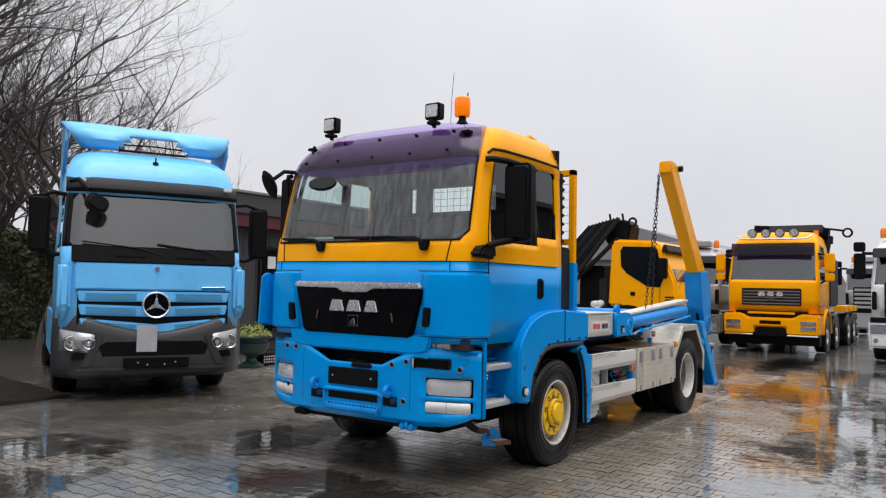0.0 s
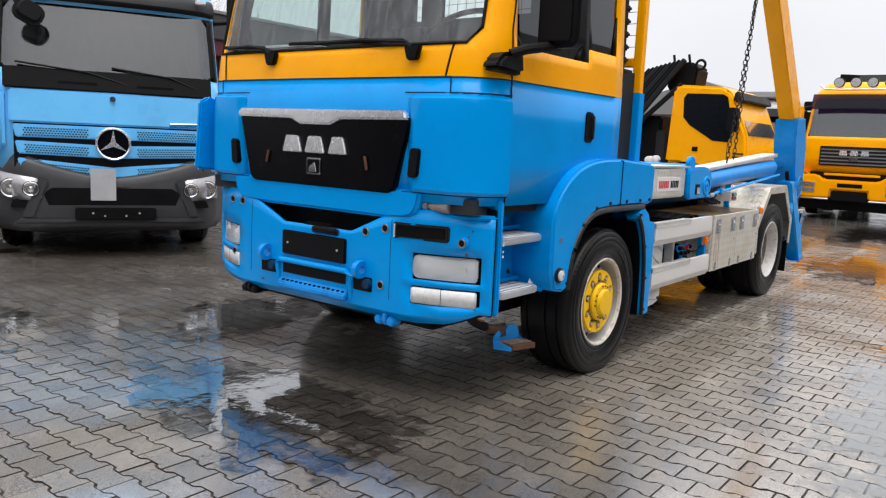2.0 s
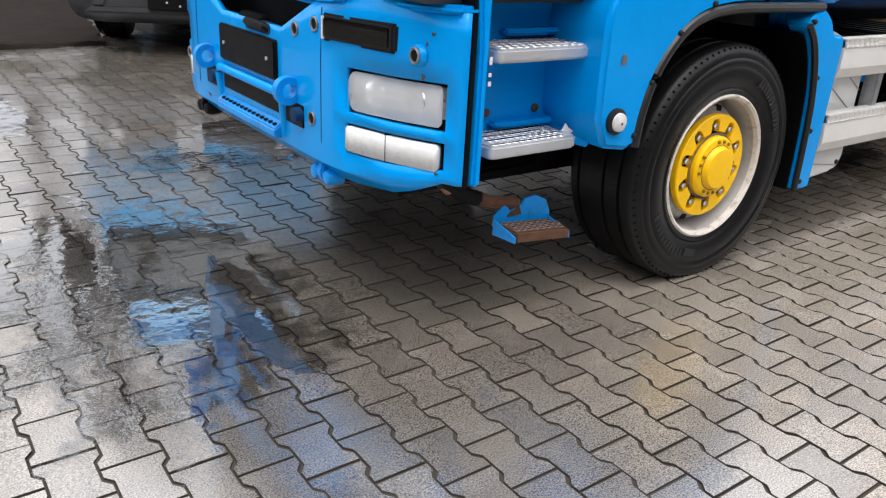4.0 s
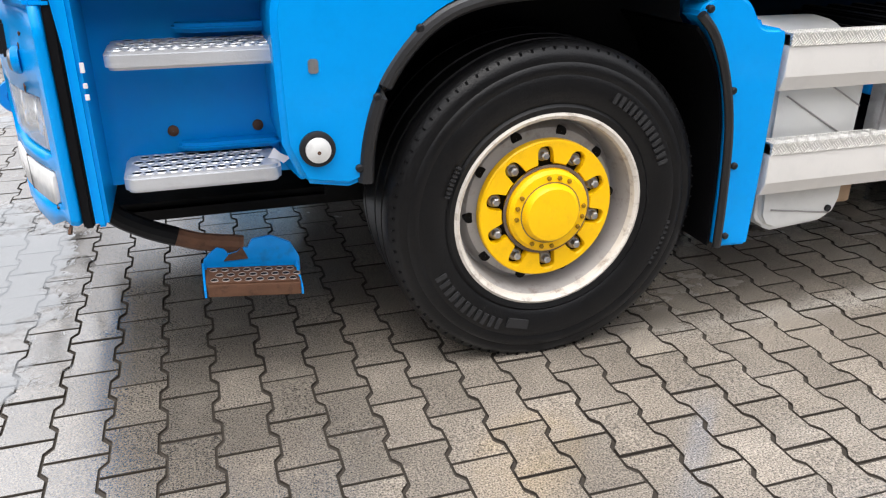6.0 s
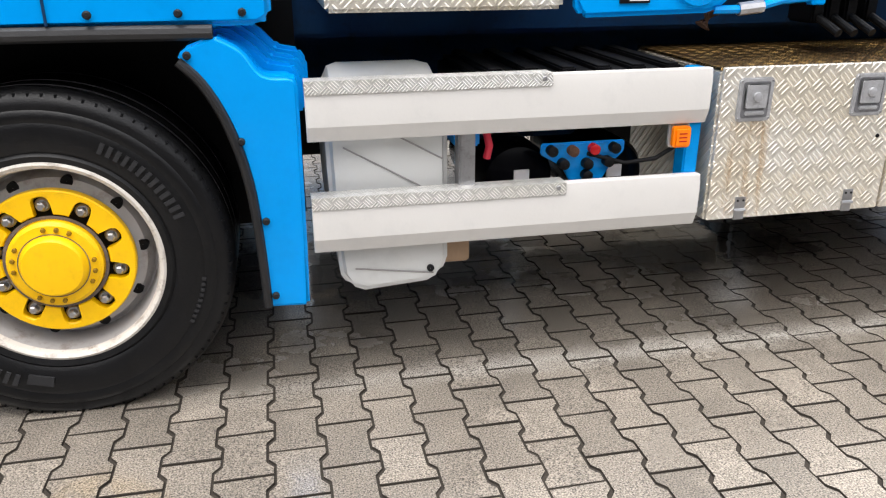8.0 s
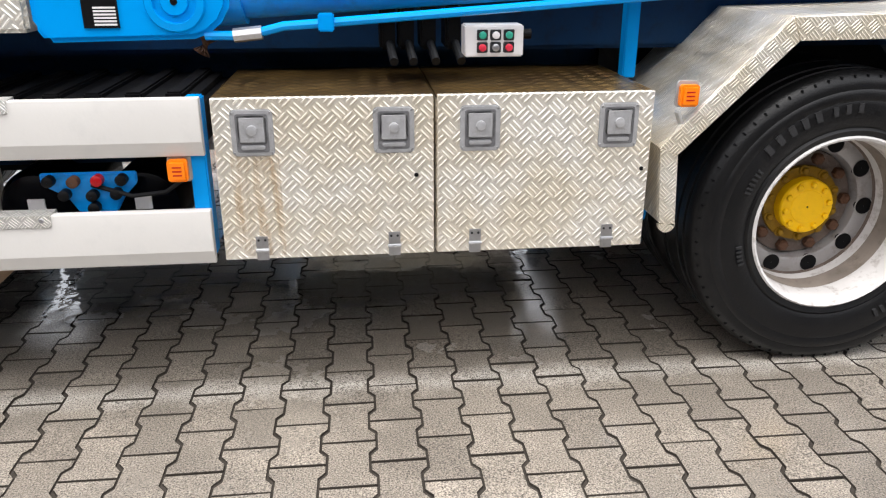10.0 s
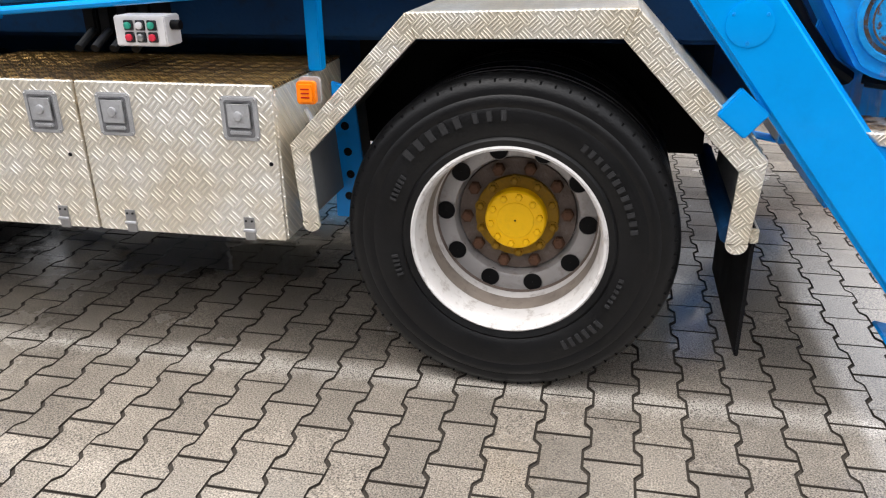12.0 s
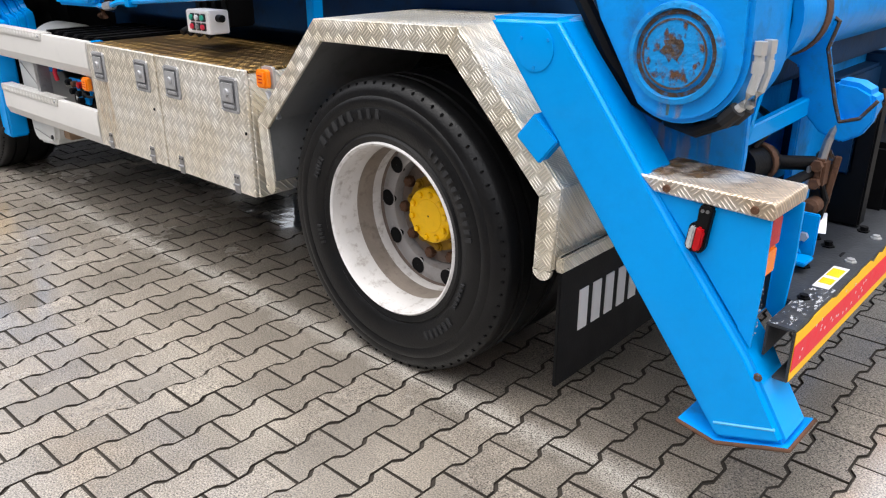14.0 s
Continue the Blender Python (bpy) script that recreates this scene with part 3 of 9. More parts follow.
# ---- mesh helpers ----
def part(name, bm, mat, parent=None, label="", smooth=35, solid=0.0):
    if "glass" not in mat.name and "acrylic" not in mat.name:
        bmesh.ops.recalc_face_normals(bm, faces=bm.faces[:])
    me = bpy.data.meshes.new(name)
    bm.to_mesh(me)
    bm.free()
    me.materials.append(mat)
    if smooth:
        me.shade_smooth()
        me.set_sharp_from_angle(angle=radians(smooth))
    ob = new(name, me)
    if parent is not None:
        ob.parent = parent
    if label:
        ob["label"] = label
    if solid:
        md = ob.modifiers.new("thickness", "SOLIDIFY")
        md.thickness = solid
        md.offset = 0
    return ob


def thing(name, m, label, category, group="", kind=""):
    ob = new(name)
    ob.empty_display_size = 0.2
    ob.matrix_basis = m
    return tagged(ob, label, category, group, kind)


def B():
    return bmesh.new()


def add_bevel(bm, faces, width, segs=2):
    if width <= 0:
        return
    edges = list({e for f in faces for e in f.edges if len(e.link_faces) == 2 and e.calc_face_angle(0) > 0.5})
    bmesh.ops.bevel(bm, geom=edges, offset=width, segments=segs, affect="EDGES", clamp_overlap=True)


def box(bm, x0, x1, y0, y1, z0, z1, bev=0.0, segs=2):
    v = [bm.verts.new((x, y, z)) for x in (x0, x1) for y in (y0, y1) for z in (z0, z1)]
    fs = [bm.faces.new([v[i] for i in f]) for f in ((0, 1, 3, 2), (4, 6, 7, 5), (0, 4, 5, 1), (2, 3, 7, 6), (0, 2, 6, 4), (1, 5, 7, 3))]
    bmesh.ops.recalc_face_normals(bm, faces=fs)
    add_bevel(bm, fs, bev, segs)
    return bm


def prism(bm, pts, axis, a, b, bev=0.0, segs=2):
    """A polygon drawn in the plane across the axis, pushed from a to b along it."""
    def at(p, h):
        return {"x": (h, p[0], p[1]), "y": (p[0], h, p[1]), "z": (p[0], p[1], h)}[axis]
    lo = [bm.verts.new(at(p, a)) for p in pts]
    hi = [bm.verts.new(at(p, b)) for p in pts]
    n = len(pts)
    fs = [bm.faces.new(lo), bm.faces.new(hi)]
    fs += [bm.faces.new((lo[i], lo[(i + 1) % n], hi[(i + 1) % n], hi[i])) for i in range(n)]
    bmesh.ops.recalc_face_normals(bm, faces=fs)
    add_bevel(bm, fs, bev, segs)
    return bm


def lathe(bm, prof, c, axis="y", segs=40, sign=1):
    """Turns a profile of (radius, height along the axis) round the axis through c."""
    rings = []
    for r, h in prof:
        h *= sign
        ring = []
        for i in range(segs):
            a = 2 * math.pi * i / segs
            p, q = r * math.cos(a), r * math.sin(a)
            o = {"y": (p, h, q), "x": (h, p, q), "z": (p, q, h)}[axis]
            ring.append(bm.verts.new((c[0] + o[0], c[1] + o[1], c[2] + o[2])))
        rings.append(ring)
    for k in range(len(rings) - 1):
        for i in range(segs):
            j = (i + 1) % segs
            bm.faces.new((rings[k][i], rings[k][j], rings[k + 1][j], rings[k + 1][i]))
    return bm


def disc_lathe(bm, prof, c, axis="y", segs=32, sign=1):
    """A turned solid that is closed at both ends."""
    full = [(0.0005, prof[0][1])] + list(prof) + [(0.0005, prof[-1][1])]
    return lathe(bm, full, c, axis, segs, sign)


def tube(bm, pts, r, segs=8, r_end=None):
    pts = [Vector(p) for p in pts]
    rings = []
    n = len(pts)
    up = Vector((0, 0, 1))
    for k, p in enumerate(pts):
        d = (pts[min(k + 1, n - 1)] - pts[max(k - 1, 0)]).normalized()
        ref = up if abs(d.z) < 0.9 else Vector((1, 0, 0))
        s = d.cross(ref).normalized()
        q = s.cross(d)
        rad = r if r_end is None else r + (r_end - r) * k / max(1, n - 1)
        rings.append([bm.verts.new(p + rad * (math.cos(2 * math.pi * i / segs) * s + math.sin(2 * math.pi * i / segs) * q)) for i in range(segs)])
    for k in range(n - 1):
        for i in range(segs):
            j = (i + 1) % segs
            bm.faces.new((rings[k][i], rings[k][j], rings[k + 1][j], rings[k + 1][i]))
    bm.faces.new(rings[0])
    bm.faces.new(rings[-1])
    return bm


def beam(bm, p0, p1, w, h, bev=0.005):
    """A box-section bar from p0 to p1, w wide (level) and h deep."""
    p0, p1 = Vector(p0), Vector(p1)
    d = (p1 - p0).normalized()
    s = d.cross(Vector((0, 0, 1)))
    s = s.normalized() if s.length > 1e-3 else Vector((0, 1, 0))
    q = s.cross(d)
    vs = []
    for p in (p0, p1):
        for a, b in ((-1, -1), (1, -1), (1, 1), (-1, 1)):
            vs.append(bm.verts.new(p + a * s * w / 2 + b * q * h / 2))
    fs = [bm.faces.new([vs[i] for i in f]) for f in ((0, 1, 2, 3), (4, 5, 6, 7), (0, 1, 5, 4), (1, 2, 6, 5), (2, 3, 7, 6), (3, 0, 4, 7))]
    bmesh.ops.recalc_face_normals(bm, faces=fs)
    add_bevel(bm, fs, bev, 1)
    return bm


def arc(cx, cz, r, a0, a1, n):
    return [(cx + r * math.cos(radians(a0 + (a1 - a0) * i / n)), cz + r * math.sin(radians(a0 + (a1 - a0) * i / n))) for i in range(n + 1)]


def smooth_rect(u0, u1, v0, v1, r, n=4):
    return arc(u1 - r, v1 - r, r, 0, 90, n) + arc(u0 + r, v1 - r, r, 90, 180, n) + arc(u0 + r, v0 + r, r, 180, 270, n) + arc(u1 - r, v0 + r, r, 270, 360, n)


def cab_shell(levels, side_x, front_y, yc, bow, arc_n=5):
    """A cab's skin as a grid: for each level (z, front x, rear x, half width, corner radius) the outline from the rear of one side
    round the front to the rear of the other. Returns the rows of points and, for each column, a tag: ('s', i), ('c', i) or ('f', i)."""
    rows = []
    tags = None
    for z, xf, xr, w, r in levels:
        row, tg = [], []
        for i, fx in enumerate(side_x):
            x = xr if i == 0 else max(min(fx, xr), xf + r)
            row.append((x, -w, z))
            tg.append(("s", i))
        for i in range(1, arc_n):
            a = math.pi / 2 * i / arc_n
            row.append((xf + r - r * math.sin(a), -w + r - r * math.cos(a), z))
            tg.append(("c", i))
        for i, f in enumerate(front_y):
            row.append((xf, f * (w - r), z))
            tg.append(("f", i))
        n = len(side_x) + arc_n - 1
        for k in range(n - 1, -1, -1):
            row.append((row[k][0], -row[k][1], z))
            tg.append((tg[k][0] + "m", tg[k][1]))
        row = [(x + (bow * (abs(y) / w) ** 2 if t[0] in "cfcm" else 0.0), y + yc, zz) for (x, y, zz), t in zip(row, tg)]
        rows.append(row)
        tags = tg
    return rows, tags


def grid_regions(rows, tags, region, close_rear=True):
    """Sorts the cells of a grid into a bmesh for each region name; a region function takes (column, row)."""
    out = {}
    def face(nm, pts):
        bm = out.setdefault(nm, B())
        bm.faces.new([bm.verts.new(p) for p in pts])
    nr, nc = len(rows), len(rows[0])
    for r in range(nr - 1):
        for c in range(nc - 1):
            nm = region(c, r)
            if nm is None:
                continue
            q = [rows[r][c], rows[r][c + 1], rows[r + 1][c + 1], rows[r + 1][c]]
            if isinstance(nm, tuple):
                inner, outer, k = nm
                face(inner, [q[k], q[(k + 1) % 4], q[(k + 3) % 4]])
                face(outer, [q[(k + 2) % 4], q[(k + 3) % 4], q[(k + 1) % 4]])
            else:
                face(nm, q)
        if close_rear:
            face("rear", [rows[r][nc - 1], rows[r][0], rows[r + 1][0], rows[r + 1][nc - 1]])
    top = rows[-1]
    half = nc // 2
    for c in range(half):
        a, b2 = top[c], top[c + 1]
        d, e = top[nc - 1 - c], top[nc - 2 - c]
        if c + 1 < nc - 2 - c:
            face("roof", [a, b2, e, d])
    mid = Vector([sum(p[k] for row in rows for p in row) / (nr * nc) for k in range(3)])
    for bm in out.values():
        bmesh.ops.remove_doubles(bm, verts=bm.verts[:], dist=1e-4)
        bm.normal_update()
        bmesh.ops.reverse_faces(bm, faces=[f for f in bm.faces if f.normal.dot(f.calc_center_median() - mid) < 0])
    return out


def smooth_line(pts, n=4):
    """A rounded line through the points."""
    out = []
    for i in range(len(pts) - 1):
        p0, p1, p2, p3 = (np.array(pts[min(max(k, 0), len(pts) - 1)], float) for k in (i - 1, i, i + 1, i + 2))
        for j in range(n):
            t = j / n
            out.append(tuple(0.5 * (2 * p1 + (p2 - p0) * t + (2 * p0 - 5 * p1 + 4 * p2 - p3) * t * t + (3 * p1 - p0 - 3 * p2 + p3) * t ** 3)))
    return out + [tuple(pts[-1])]


def rounded_window(c0, c1, r0, r1, inner, frame_name):
    """A region test for a pane over the columns c0..c1-1 and rows r0..r1-1 whose corner cells are cut across."""
    def test(c, r):
        if not (c0 <= c < c1 and r0 <= r < r1):
            return None
        left, right, low, high = c == c0, c == c1 - 1, r == r0, r == r1 - 1
        if left and low:
            return (inner, frame_name, 2)
        if right and low:
            return (inner, frame_name, 3)
        if left and high:
            return (inner, frame_name, 1)
        if right and high:
            return (inner, frame_name, 0)
        return inner
    return test


# ---- ground ----
def flat(bm, pts, z):
    bm.faces.new([bm.verts.new((x, y, z)) for x, y in pts])
    return bm


ground = part("ground", flat(B(), [(-400, -400), (400, -400), (400, 400), (-400, 400)], -0.016), YARD, smooth=0)
tagged(ground, "wet paved yard reaching far off between the trucks", "ground", kind="structure")
bed = part("paver_bed", flat(B(), [(-8.5, -4.2), (10, -4.2), (10, 9.5), (-8.5, 9.5)], -0.0062), JOINT, smooth=0)
tagged(bed, "dark sand bed showing in the joints between pavers", "ground", kind="structure")
def soil_mesh():
    """Loose wet earth: a sheet of clods that ends in a ragged line along the paving."""
    bm, r = B(), random.Random(31)
    nu, nv = 150, 46
    rows_ = []
    for j in range(nv):
        f = (j / (nv - 1)) ** 1.7
        row = []
        for i in range(nu):
            u = (i / (nu - 1))
            near_y = 6.2 + 0.0268 * (-30 + 30 * u + 30) + (0.12 * max(0.0, u - 0.93) / 0.07)
            x = -30 + 29.3 * u + f * 3.4 * u
            y = near_y + f * (30 - near_y)
            if 0 < j < nv - 1:
                x += r.uniform(-0.06, 0.06)
                y += r.uniform(-0.4, 0.4) * (f - ((j - 1) / (nv - 1)) ** 1.7) * 20
            lump = 0.0 if j == 0 else 0.02 + 0.035 * r.random() ** 2 + 0.02 * math.sin(2.3 * x + 1.7 * y) ** 2
            row.append(bm.verts.new((x, y + (r.uniform(-0.03, 0.03) if j == 0 else 0.0), -0.005 + lump)))
        rows_.append(row)
    for p, q in zip(rows_, rows_[1:]):
        for i in range(nu - 1):
            bm.faces.new((p[i], p[i + 1], q[i + 1], q[i]))
    return bm


soil = part("soil_bed", soil_mesh(), SOIL, smooth=60)
tagged(soil, "dark wet bare soil beside the paved yard", "soil", kind="structure")

# ---- main truck: blue and yellow skip loader ----
YC = 1.27
truck = thing("skip_loader_truck", pose(0, 0, 0), "blue and yellow two-axle skip loader truck parked on wet pavers", "truck")


def P(name, bm, mat, parent=None, label="", smooth=35, solid=0.0):
    return part(name, bm, mat, parent or truck, label, smooth, solid)


def far_y(y):
    return 2 * YC - y


# cab skin
LEV = [(1.10, -1.40, 0.15, 1.13, 0.20), (1.17, -1.44, 0.15, 1.17, 0.22), (1.40, -1.455, 0.15, 1.175, 0.22), (1.62, -1.46, 0.15, 1.175, 0.22), (1.84, -1.455, 0.15, 1.175, 0.22),
       (1.845, -1.455, 0.15, 1.175, 0.22), (1.97, -1.44, 0.15, 1.17, 0.21), (2.02, -1.43, 0.15, 1.17, 0.21), (2.10, -1.41, 0.15, 1.165, 0.21), (2.35, -1.355, 0.15, 1.155, 0.2), (2.60, -1.295, 0.15, 1.145, 0.2),
       (2.69, -1.27, 0.15, 1.14, 0.2), (2.735, -1.25, 0.16, 1.14, 0.2), (2.84, -1.20, 0.16, 1.13, 0.2), (2.95, -1.12, 0.15, 1.09, 0.22), (3.03, -1.0, 0.11, 1.03, 0.26), (3.085, -0.78, 0.02, 0.92, 0.30), (3.11, -0.5, -0.12, 0.65, 0.2)]
SX = [0.15, 0.05, 0.0, -0.28, -0.34, -0.38, -0.42, -0.50, -0.80, -1.08, -1.16, -1.20]
FY = [-1.0, -0.95, -0.9, -0.6, -0.3, 0.0, 0.3, 0.6, 0.9, 0.95, 1.0]
rows, tags = cab_shell(LEV, SX, FY, YC, 0.035)
NC = len(rows[0])
col = {}
for i, tg in enumerate(tags):
    col.setdefault(tg, i)
CL, CR = col[("c", 3)], col[("cm", 3)]


def ws(c, r):
    """The windscreen, with its lower corners cut."""
    if not (CL <= c < CR and 7 <= r < 12):
        return None
    left, right = c - CL, CR - 1 - c
    if r == 7 and left == 0:
        return ("windscreen", "upper", 2)
    if r == 7 and right == 0:
        return ("windscreen", "upper", 3)
    return "windscreen"



sidewin = [rounded_window(col[("s", 6)], col[("s", 10)], 7, 12, "door_window", "door_window_seal"), rounded_window(col[("s", 1)], col[("s", 4)], 8, 12, "quarter_window", "quarter_window_seal"),
           rounded_window(col[("sm", 10)], col[("sm", 6)], 7, 12, "far_door_window", "far_window_seal"), rounded_window(col[("sm", 4)], col[("sm", 1)], 8, 12, "far_quarter_window", "far_window_seal")]


def cab_region(c, r):
    for test in [ws] + sidewin:
        nm = test(c, r)
        if nm:
            return nm
    if r < 1:
        return None
    if r < 4:
        return "lower"
    if 7 <= r < 12 and col[("s", 4)] <= c < col[("s", 6)]:
        return "pillar"
    if 7 <= r < 12 and col[("sm", 6)] <= c < col[("sm", 4)]:
        return "far_pillar"
    if 12 <= r < 15 and col[("c", 3)] <= c < col[("cm", 3)]:
        return "header"
    return "upper"


cells = grid_regions(rows, tags, cab_region)
lin = [(z, xf + 0.05, xr - 0.02, w - 0.045, r) for z, xf, xr, w, r in LEV[4:]]
lrows, ltags = cab_shell(lin, SX, FY, YC, 0.035)
lc = grid_regions(lrows, ltags, lambda c, r: "lining" if cab_region(c, r + 4) in ("upper", "lower", "header", "pillar", "far_pillar") else None, False)
bmesh.ops.translate(lc["roof"], verts=lc["roof"].verts[:], vec=(0, 0, -0.02))
P("cab_lining", lc["lining"], INTERIOR, None, "dark grey cab lining")
P("headliner", lc["roof"], INTERIOR)
names = {"header": ("roof_header", HEADER, 0.03), "lower": ("cab_lower_panel", BLUE, 0.03), "upper": ("cab_upper_panel", YELLOW, 0.03), "roof": ("roof_panel", YELLOW, 0.03), "rear": ("cab_rear_wall", YELLOW, 0.03),
         "windscreen": ("windscreen", GLASS, 0), "door_window": ("door_window", GLASS_DARK, 0), "quarter_window": ("quarter_window", GLASS_DARK, 0), "far_door_window": ("door_window", GLASS_SIDE, 0), "pillar": ("window_pillar", BLACK, 0.03), "far_pillar": ("window_pillar", BLACK, 0.03),
         "far_quarter_window": ("quarter_window", GLASS_SIDE, 0)}
for nm, bm in cells.items():
    if nm == "rear":
        bm.free()
        continue
    if nm.endswith("_seal"):
        P("window_seal", bm, BLACK, smooth=30, solid=0.02)["kind"] = "stuff"
    else:
        n2, mt, so = names[nm]
        ob = P(n2, bm, mt, smooth=40, solid=so)
        if mt in (GLASS, GLASS_DARK, GLASS_SIDE):
            ob.visible_shadow = False
# rear wall with two back windows
def back_wall(bm, x0, x1, y0, y1):
    for ya, yb, za, zb in ((y0, y1, 1.2, 2.43), (y0, y1, 2.69, 2.98), (y0, 0.80, 2.43, 2.69), (1.62, 1.81, 2.43, 2.69), (1.90, y1, 2.43, 2.69)):
        box(bm, x0, x1, ya, yb, za, zb)
    return bm


P("cab_rear_wall", back_wall(B(), 0.125, 0.155, 0.12, 2.42), GREY_PLASTIC)
P("rear_lining", back_wall(B(), 0.10, 0.122, 0.14, 2.40), INTERIOR)
P("rear_header_lining", box(B(), 0.05, 0.075, 0.24, 2.30, 2.90, 3.04), INTERIOR)
P("roof_rear_edge", prism(B(), [(0.10, 2.96), (0.105, 3.03), (0.015, 3.084), (-0.12, 3.107), (-0.14, 3.08), (0.0, 3.05), (0.07, 3.0), (0.075, 2.96)], "y", 0.30, 2.24), YELLOW)
P("cab_floor", box(B(), -1.40, 0.13, 0.15, 2.39, 1.12, 1.20), INTERIOR)
def cab_front(y):
    """Where the cab's front skin lies at this distance across."""
    return -1.455 + 0.035 * ((y - YC) / 1.175) ** 2


# door seams, trim over the door, roof gutter
def skin_line(name, cells_, r, mat=BLACK):
    """A rubber or gap line that follows the cab skin over (column, row) knots."""
    pts = []
    for c, k in cells_:
        a, b = rows[k][max(c - 1, 0)], rows[k][min(c + 1, NC - 1)]
        nx, ny = b[1] - a[1], a[0] - b[0]
        n = math.hypot(nx, ny)
        x, y, z = rows[k][c]
        pts.append((x - nx / n * 0.0145, y - ny / n * 0.0145, z))
    return P(name, tube(B(), pts, r, 6), mat)


P("door_gap", box(B(), -0.189, -0.181, 0.088, 0.098, 1.45, 2.0), BLACK)
DC, DM = col[("s", 11)], col[("sm", 11)]
skin_line("door_gap", [(DC, k) for k in range(1, 13)], 0.006)
skin_line("door_gap", [(DM, k) for k in range(1, 13)], 0.006)
skin_line("paint_line", [(c, 4) for c in range(col[("s", 0)] + 1, col[("sm", 0)])], 0.004, BLUE_DARK)
skin_line("windscreen_seal", [(CL, k) for k in (12, 11, 10, 9, 8)] + [(c, 7) for c in range(CL + 1, CR)] + [(CR, k) for k in (8, 9, 10, 11, 12)], 0.010)
P("roof_gutter", tube(B(), [(-1.16, 0.128, 2.76), (-1.10, 0.123, 2.80), (-0.9, 0.121, 2.815), (-0.4, 0.120, 2.82), (0.14, 0.121, 2.812)], 0.012, 8), BLACK)
P("hood_gap", tube(B(), [(cab_front(0.30 + 1.94 * k / 16) - 0.0145, 0.30 + 1.94 * k / 16, 1.842) for k in range(17)], 0.004, 6), BLUE_DARK)
for s in (1, -1):
    yy = 0.30 if s > 0 else far_y(0.30)
    P("hood_gap", tube(B(), [(cab_front(yy) - 0.0145, yy, 1.76), (cab_front(yy) - 0.0145, yy, 1.842)], 0.004, 6), BLUE_DARK)
for s in (1, -1):
    yy = 0.335 if s > 0 else far_y(0.335)
    P("bonnet_gap", tube(B(), [(-1.448, yy, 1.846), (-1.441, yy - 0.01 * s, 1.91), (-1.432, yy - 0.02 * s, 1.97), (-1.424, yy - 0.03 * s, 2.02)], 0.006, 6), BLACK)
hd = P("door_handle", prism(B(), smooth_rect(-0.345, -0.235, 1.535, 1.725, 0.025), "y", 0.072, 0.10, 0.008), BLACK)
P("grip", prism(B(), smooth_rect(-0.275, -0.245, 1.555, 1.705, 0.012), "y", 0.058, 0.078, 0.006), GREY_PLASTIC, hd)
P("fuel_label", box(B(), -0.13, -0.09, 0.083, 0.094, 1.48, 1.53), ALU)


# raised corner panels beside the grille
def corner_panel(sign):
    y = lambda v: v if sign > 0 else far_y(v)
    path = [(cab_front(v), v, -1.0, 0.0) for v in (0.60, 0.52, 0.42, 0.34)]
    for k in range(1, 8):
        a = math.pi / 2 * k / 8
        v = 0.315 - 0.22 * math.sin(a)
        path.append((-1.455 + 0.22 - 0.22 * math.cos(a) + 0.035 * ((v - YC) / 1.175) ** 2, v, -math.cos(a), -math.sin(a)))
    path += [(-1.215, 0.095, 0.0, -1.0), (-1.19, 0.094, 0.0, -1.0)]
    rows_ = []
    for z, off in ((1.225, 0.002), (1.228, 0.026), (1.243, 0.036), (1.30, 0.036), (1.50, 0.036), (1.70, 0.034), (1.728, 0.030), (1.755, 0.002)):
        row_ = []
        for k, (px, py, nx, ny) in enumerate(path):
            lean = 0.12 * (1.75 - z) if k == 0 else (0.06 * (1.75 - z) if k == 1 else 0.0)
            o = off * (0.1 if k in (0, len(path) - 1) else 1.0)
            row_.append((px + nx * o, y(py - lean * 0.6 + ny * o), z))
        rows_.append(row_)
    cc = grid_regions(rows_, [("s", k) for k in range(len(path))], lambda c, r: "skin", False)
    cc.pop("roof").free()
    P("corner_deflector", cc["skin"], BLUE, None, "raised blue corner air deflector", 22, 0.012)
    P("deflector_gap", tube(B(), [(px + nx * 0.015, y(py + ny * 0.015), 1.760) for px, py, nx, ny in path], 0.004, 6), BLUE_DARK)
    P("deflector_gap", tube(B(), [(px + nx * 0.015, y(py + ny * 0.015), 1.218) for px, py, nx, ny in path], 0.004, 6), BLUE_DARK)
    bm = prism(B(), smooth_rect(0.46, 0.53, 1.30, 1.46, 0.02), "x", -1.50, -1.45, 0.006)
    for v in bm.verts:
        v.co.y = y(v.co.y + 0.16 * (v.co.z - 1.38) * -0.5)
    P("corner_vent", bm, BLACK)


corner_panel(1)
corner_panel(-1)
# far-side wind deflector blade
P("wind_deflector", prism(B(), [(-1.50, 1.24), (-1.47, 1.70), (-1.40, 1.74), (-1.28, 1.70), (-1.28, 1.22)], "y", 2.46, 2.50, 0.012), BLUE)

# front grille panel, chrome bar, badge blocks
gp = [(0.56, 1.63), (1.98, 1.63), (2.00, 1.60), (1.90, 1.23), (1.86, 1.20), (0.68, 1.20), (0.64, 1.23), (0.54, 1.60)]
gr = P("grille_panel", prism(B(), gp, "x", -1.485, -1.44, 0.01), GRILLE_BLACK)
P("chrome_bar", prism(B(), [(0.54, 1.61), (0.56, 1.66), (1.98, 1.66), (2.00, 1.61), (1.48, 1.605), (1.40, 1.57), (1.14, 1.57), (1.06, 1.605)], "x", -1.515, -1.47, 0.012), BRIGHT_TRIM, gr, "chrome strip with peeling edges")
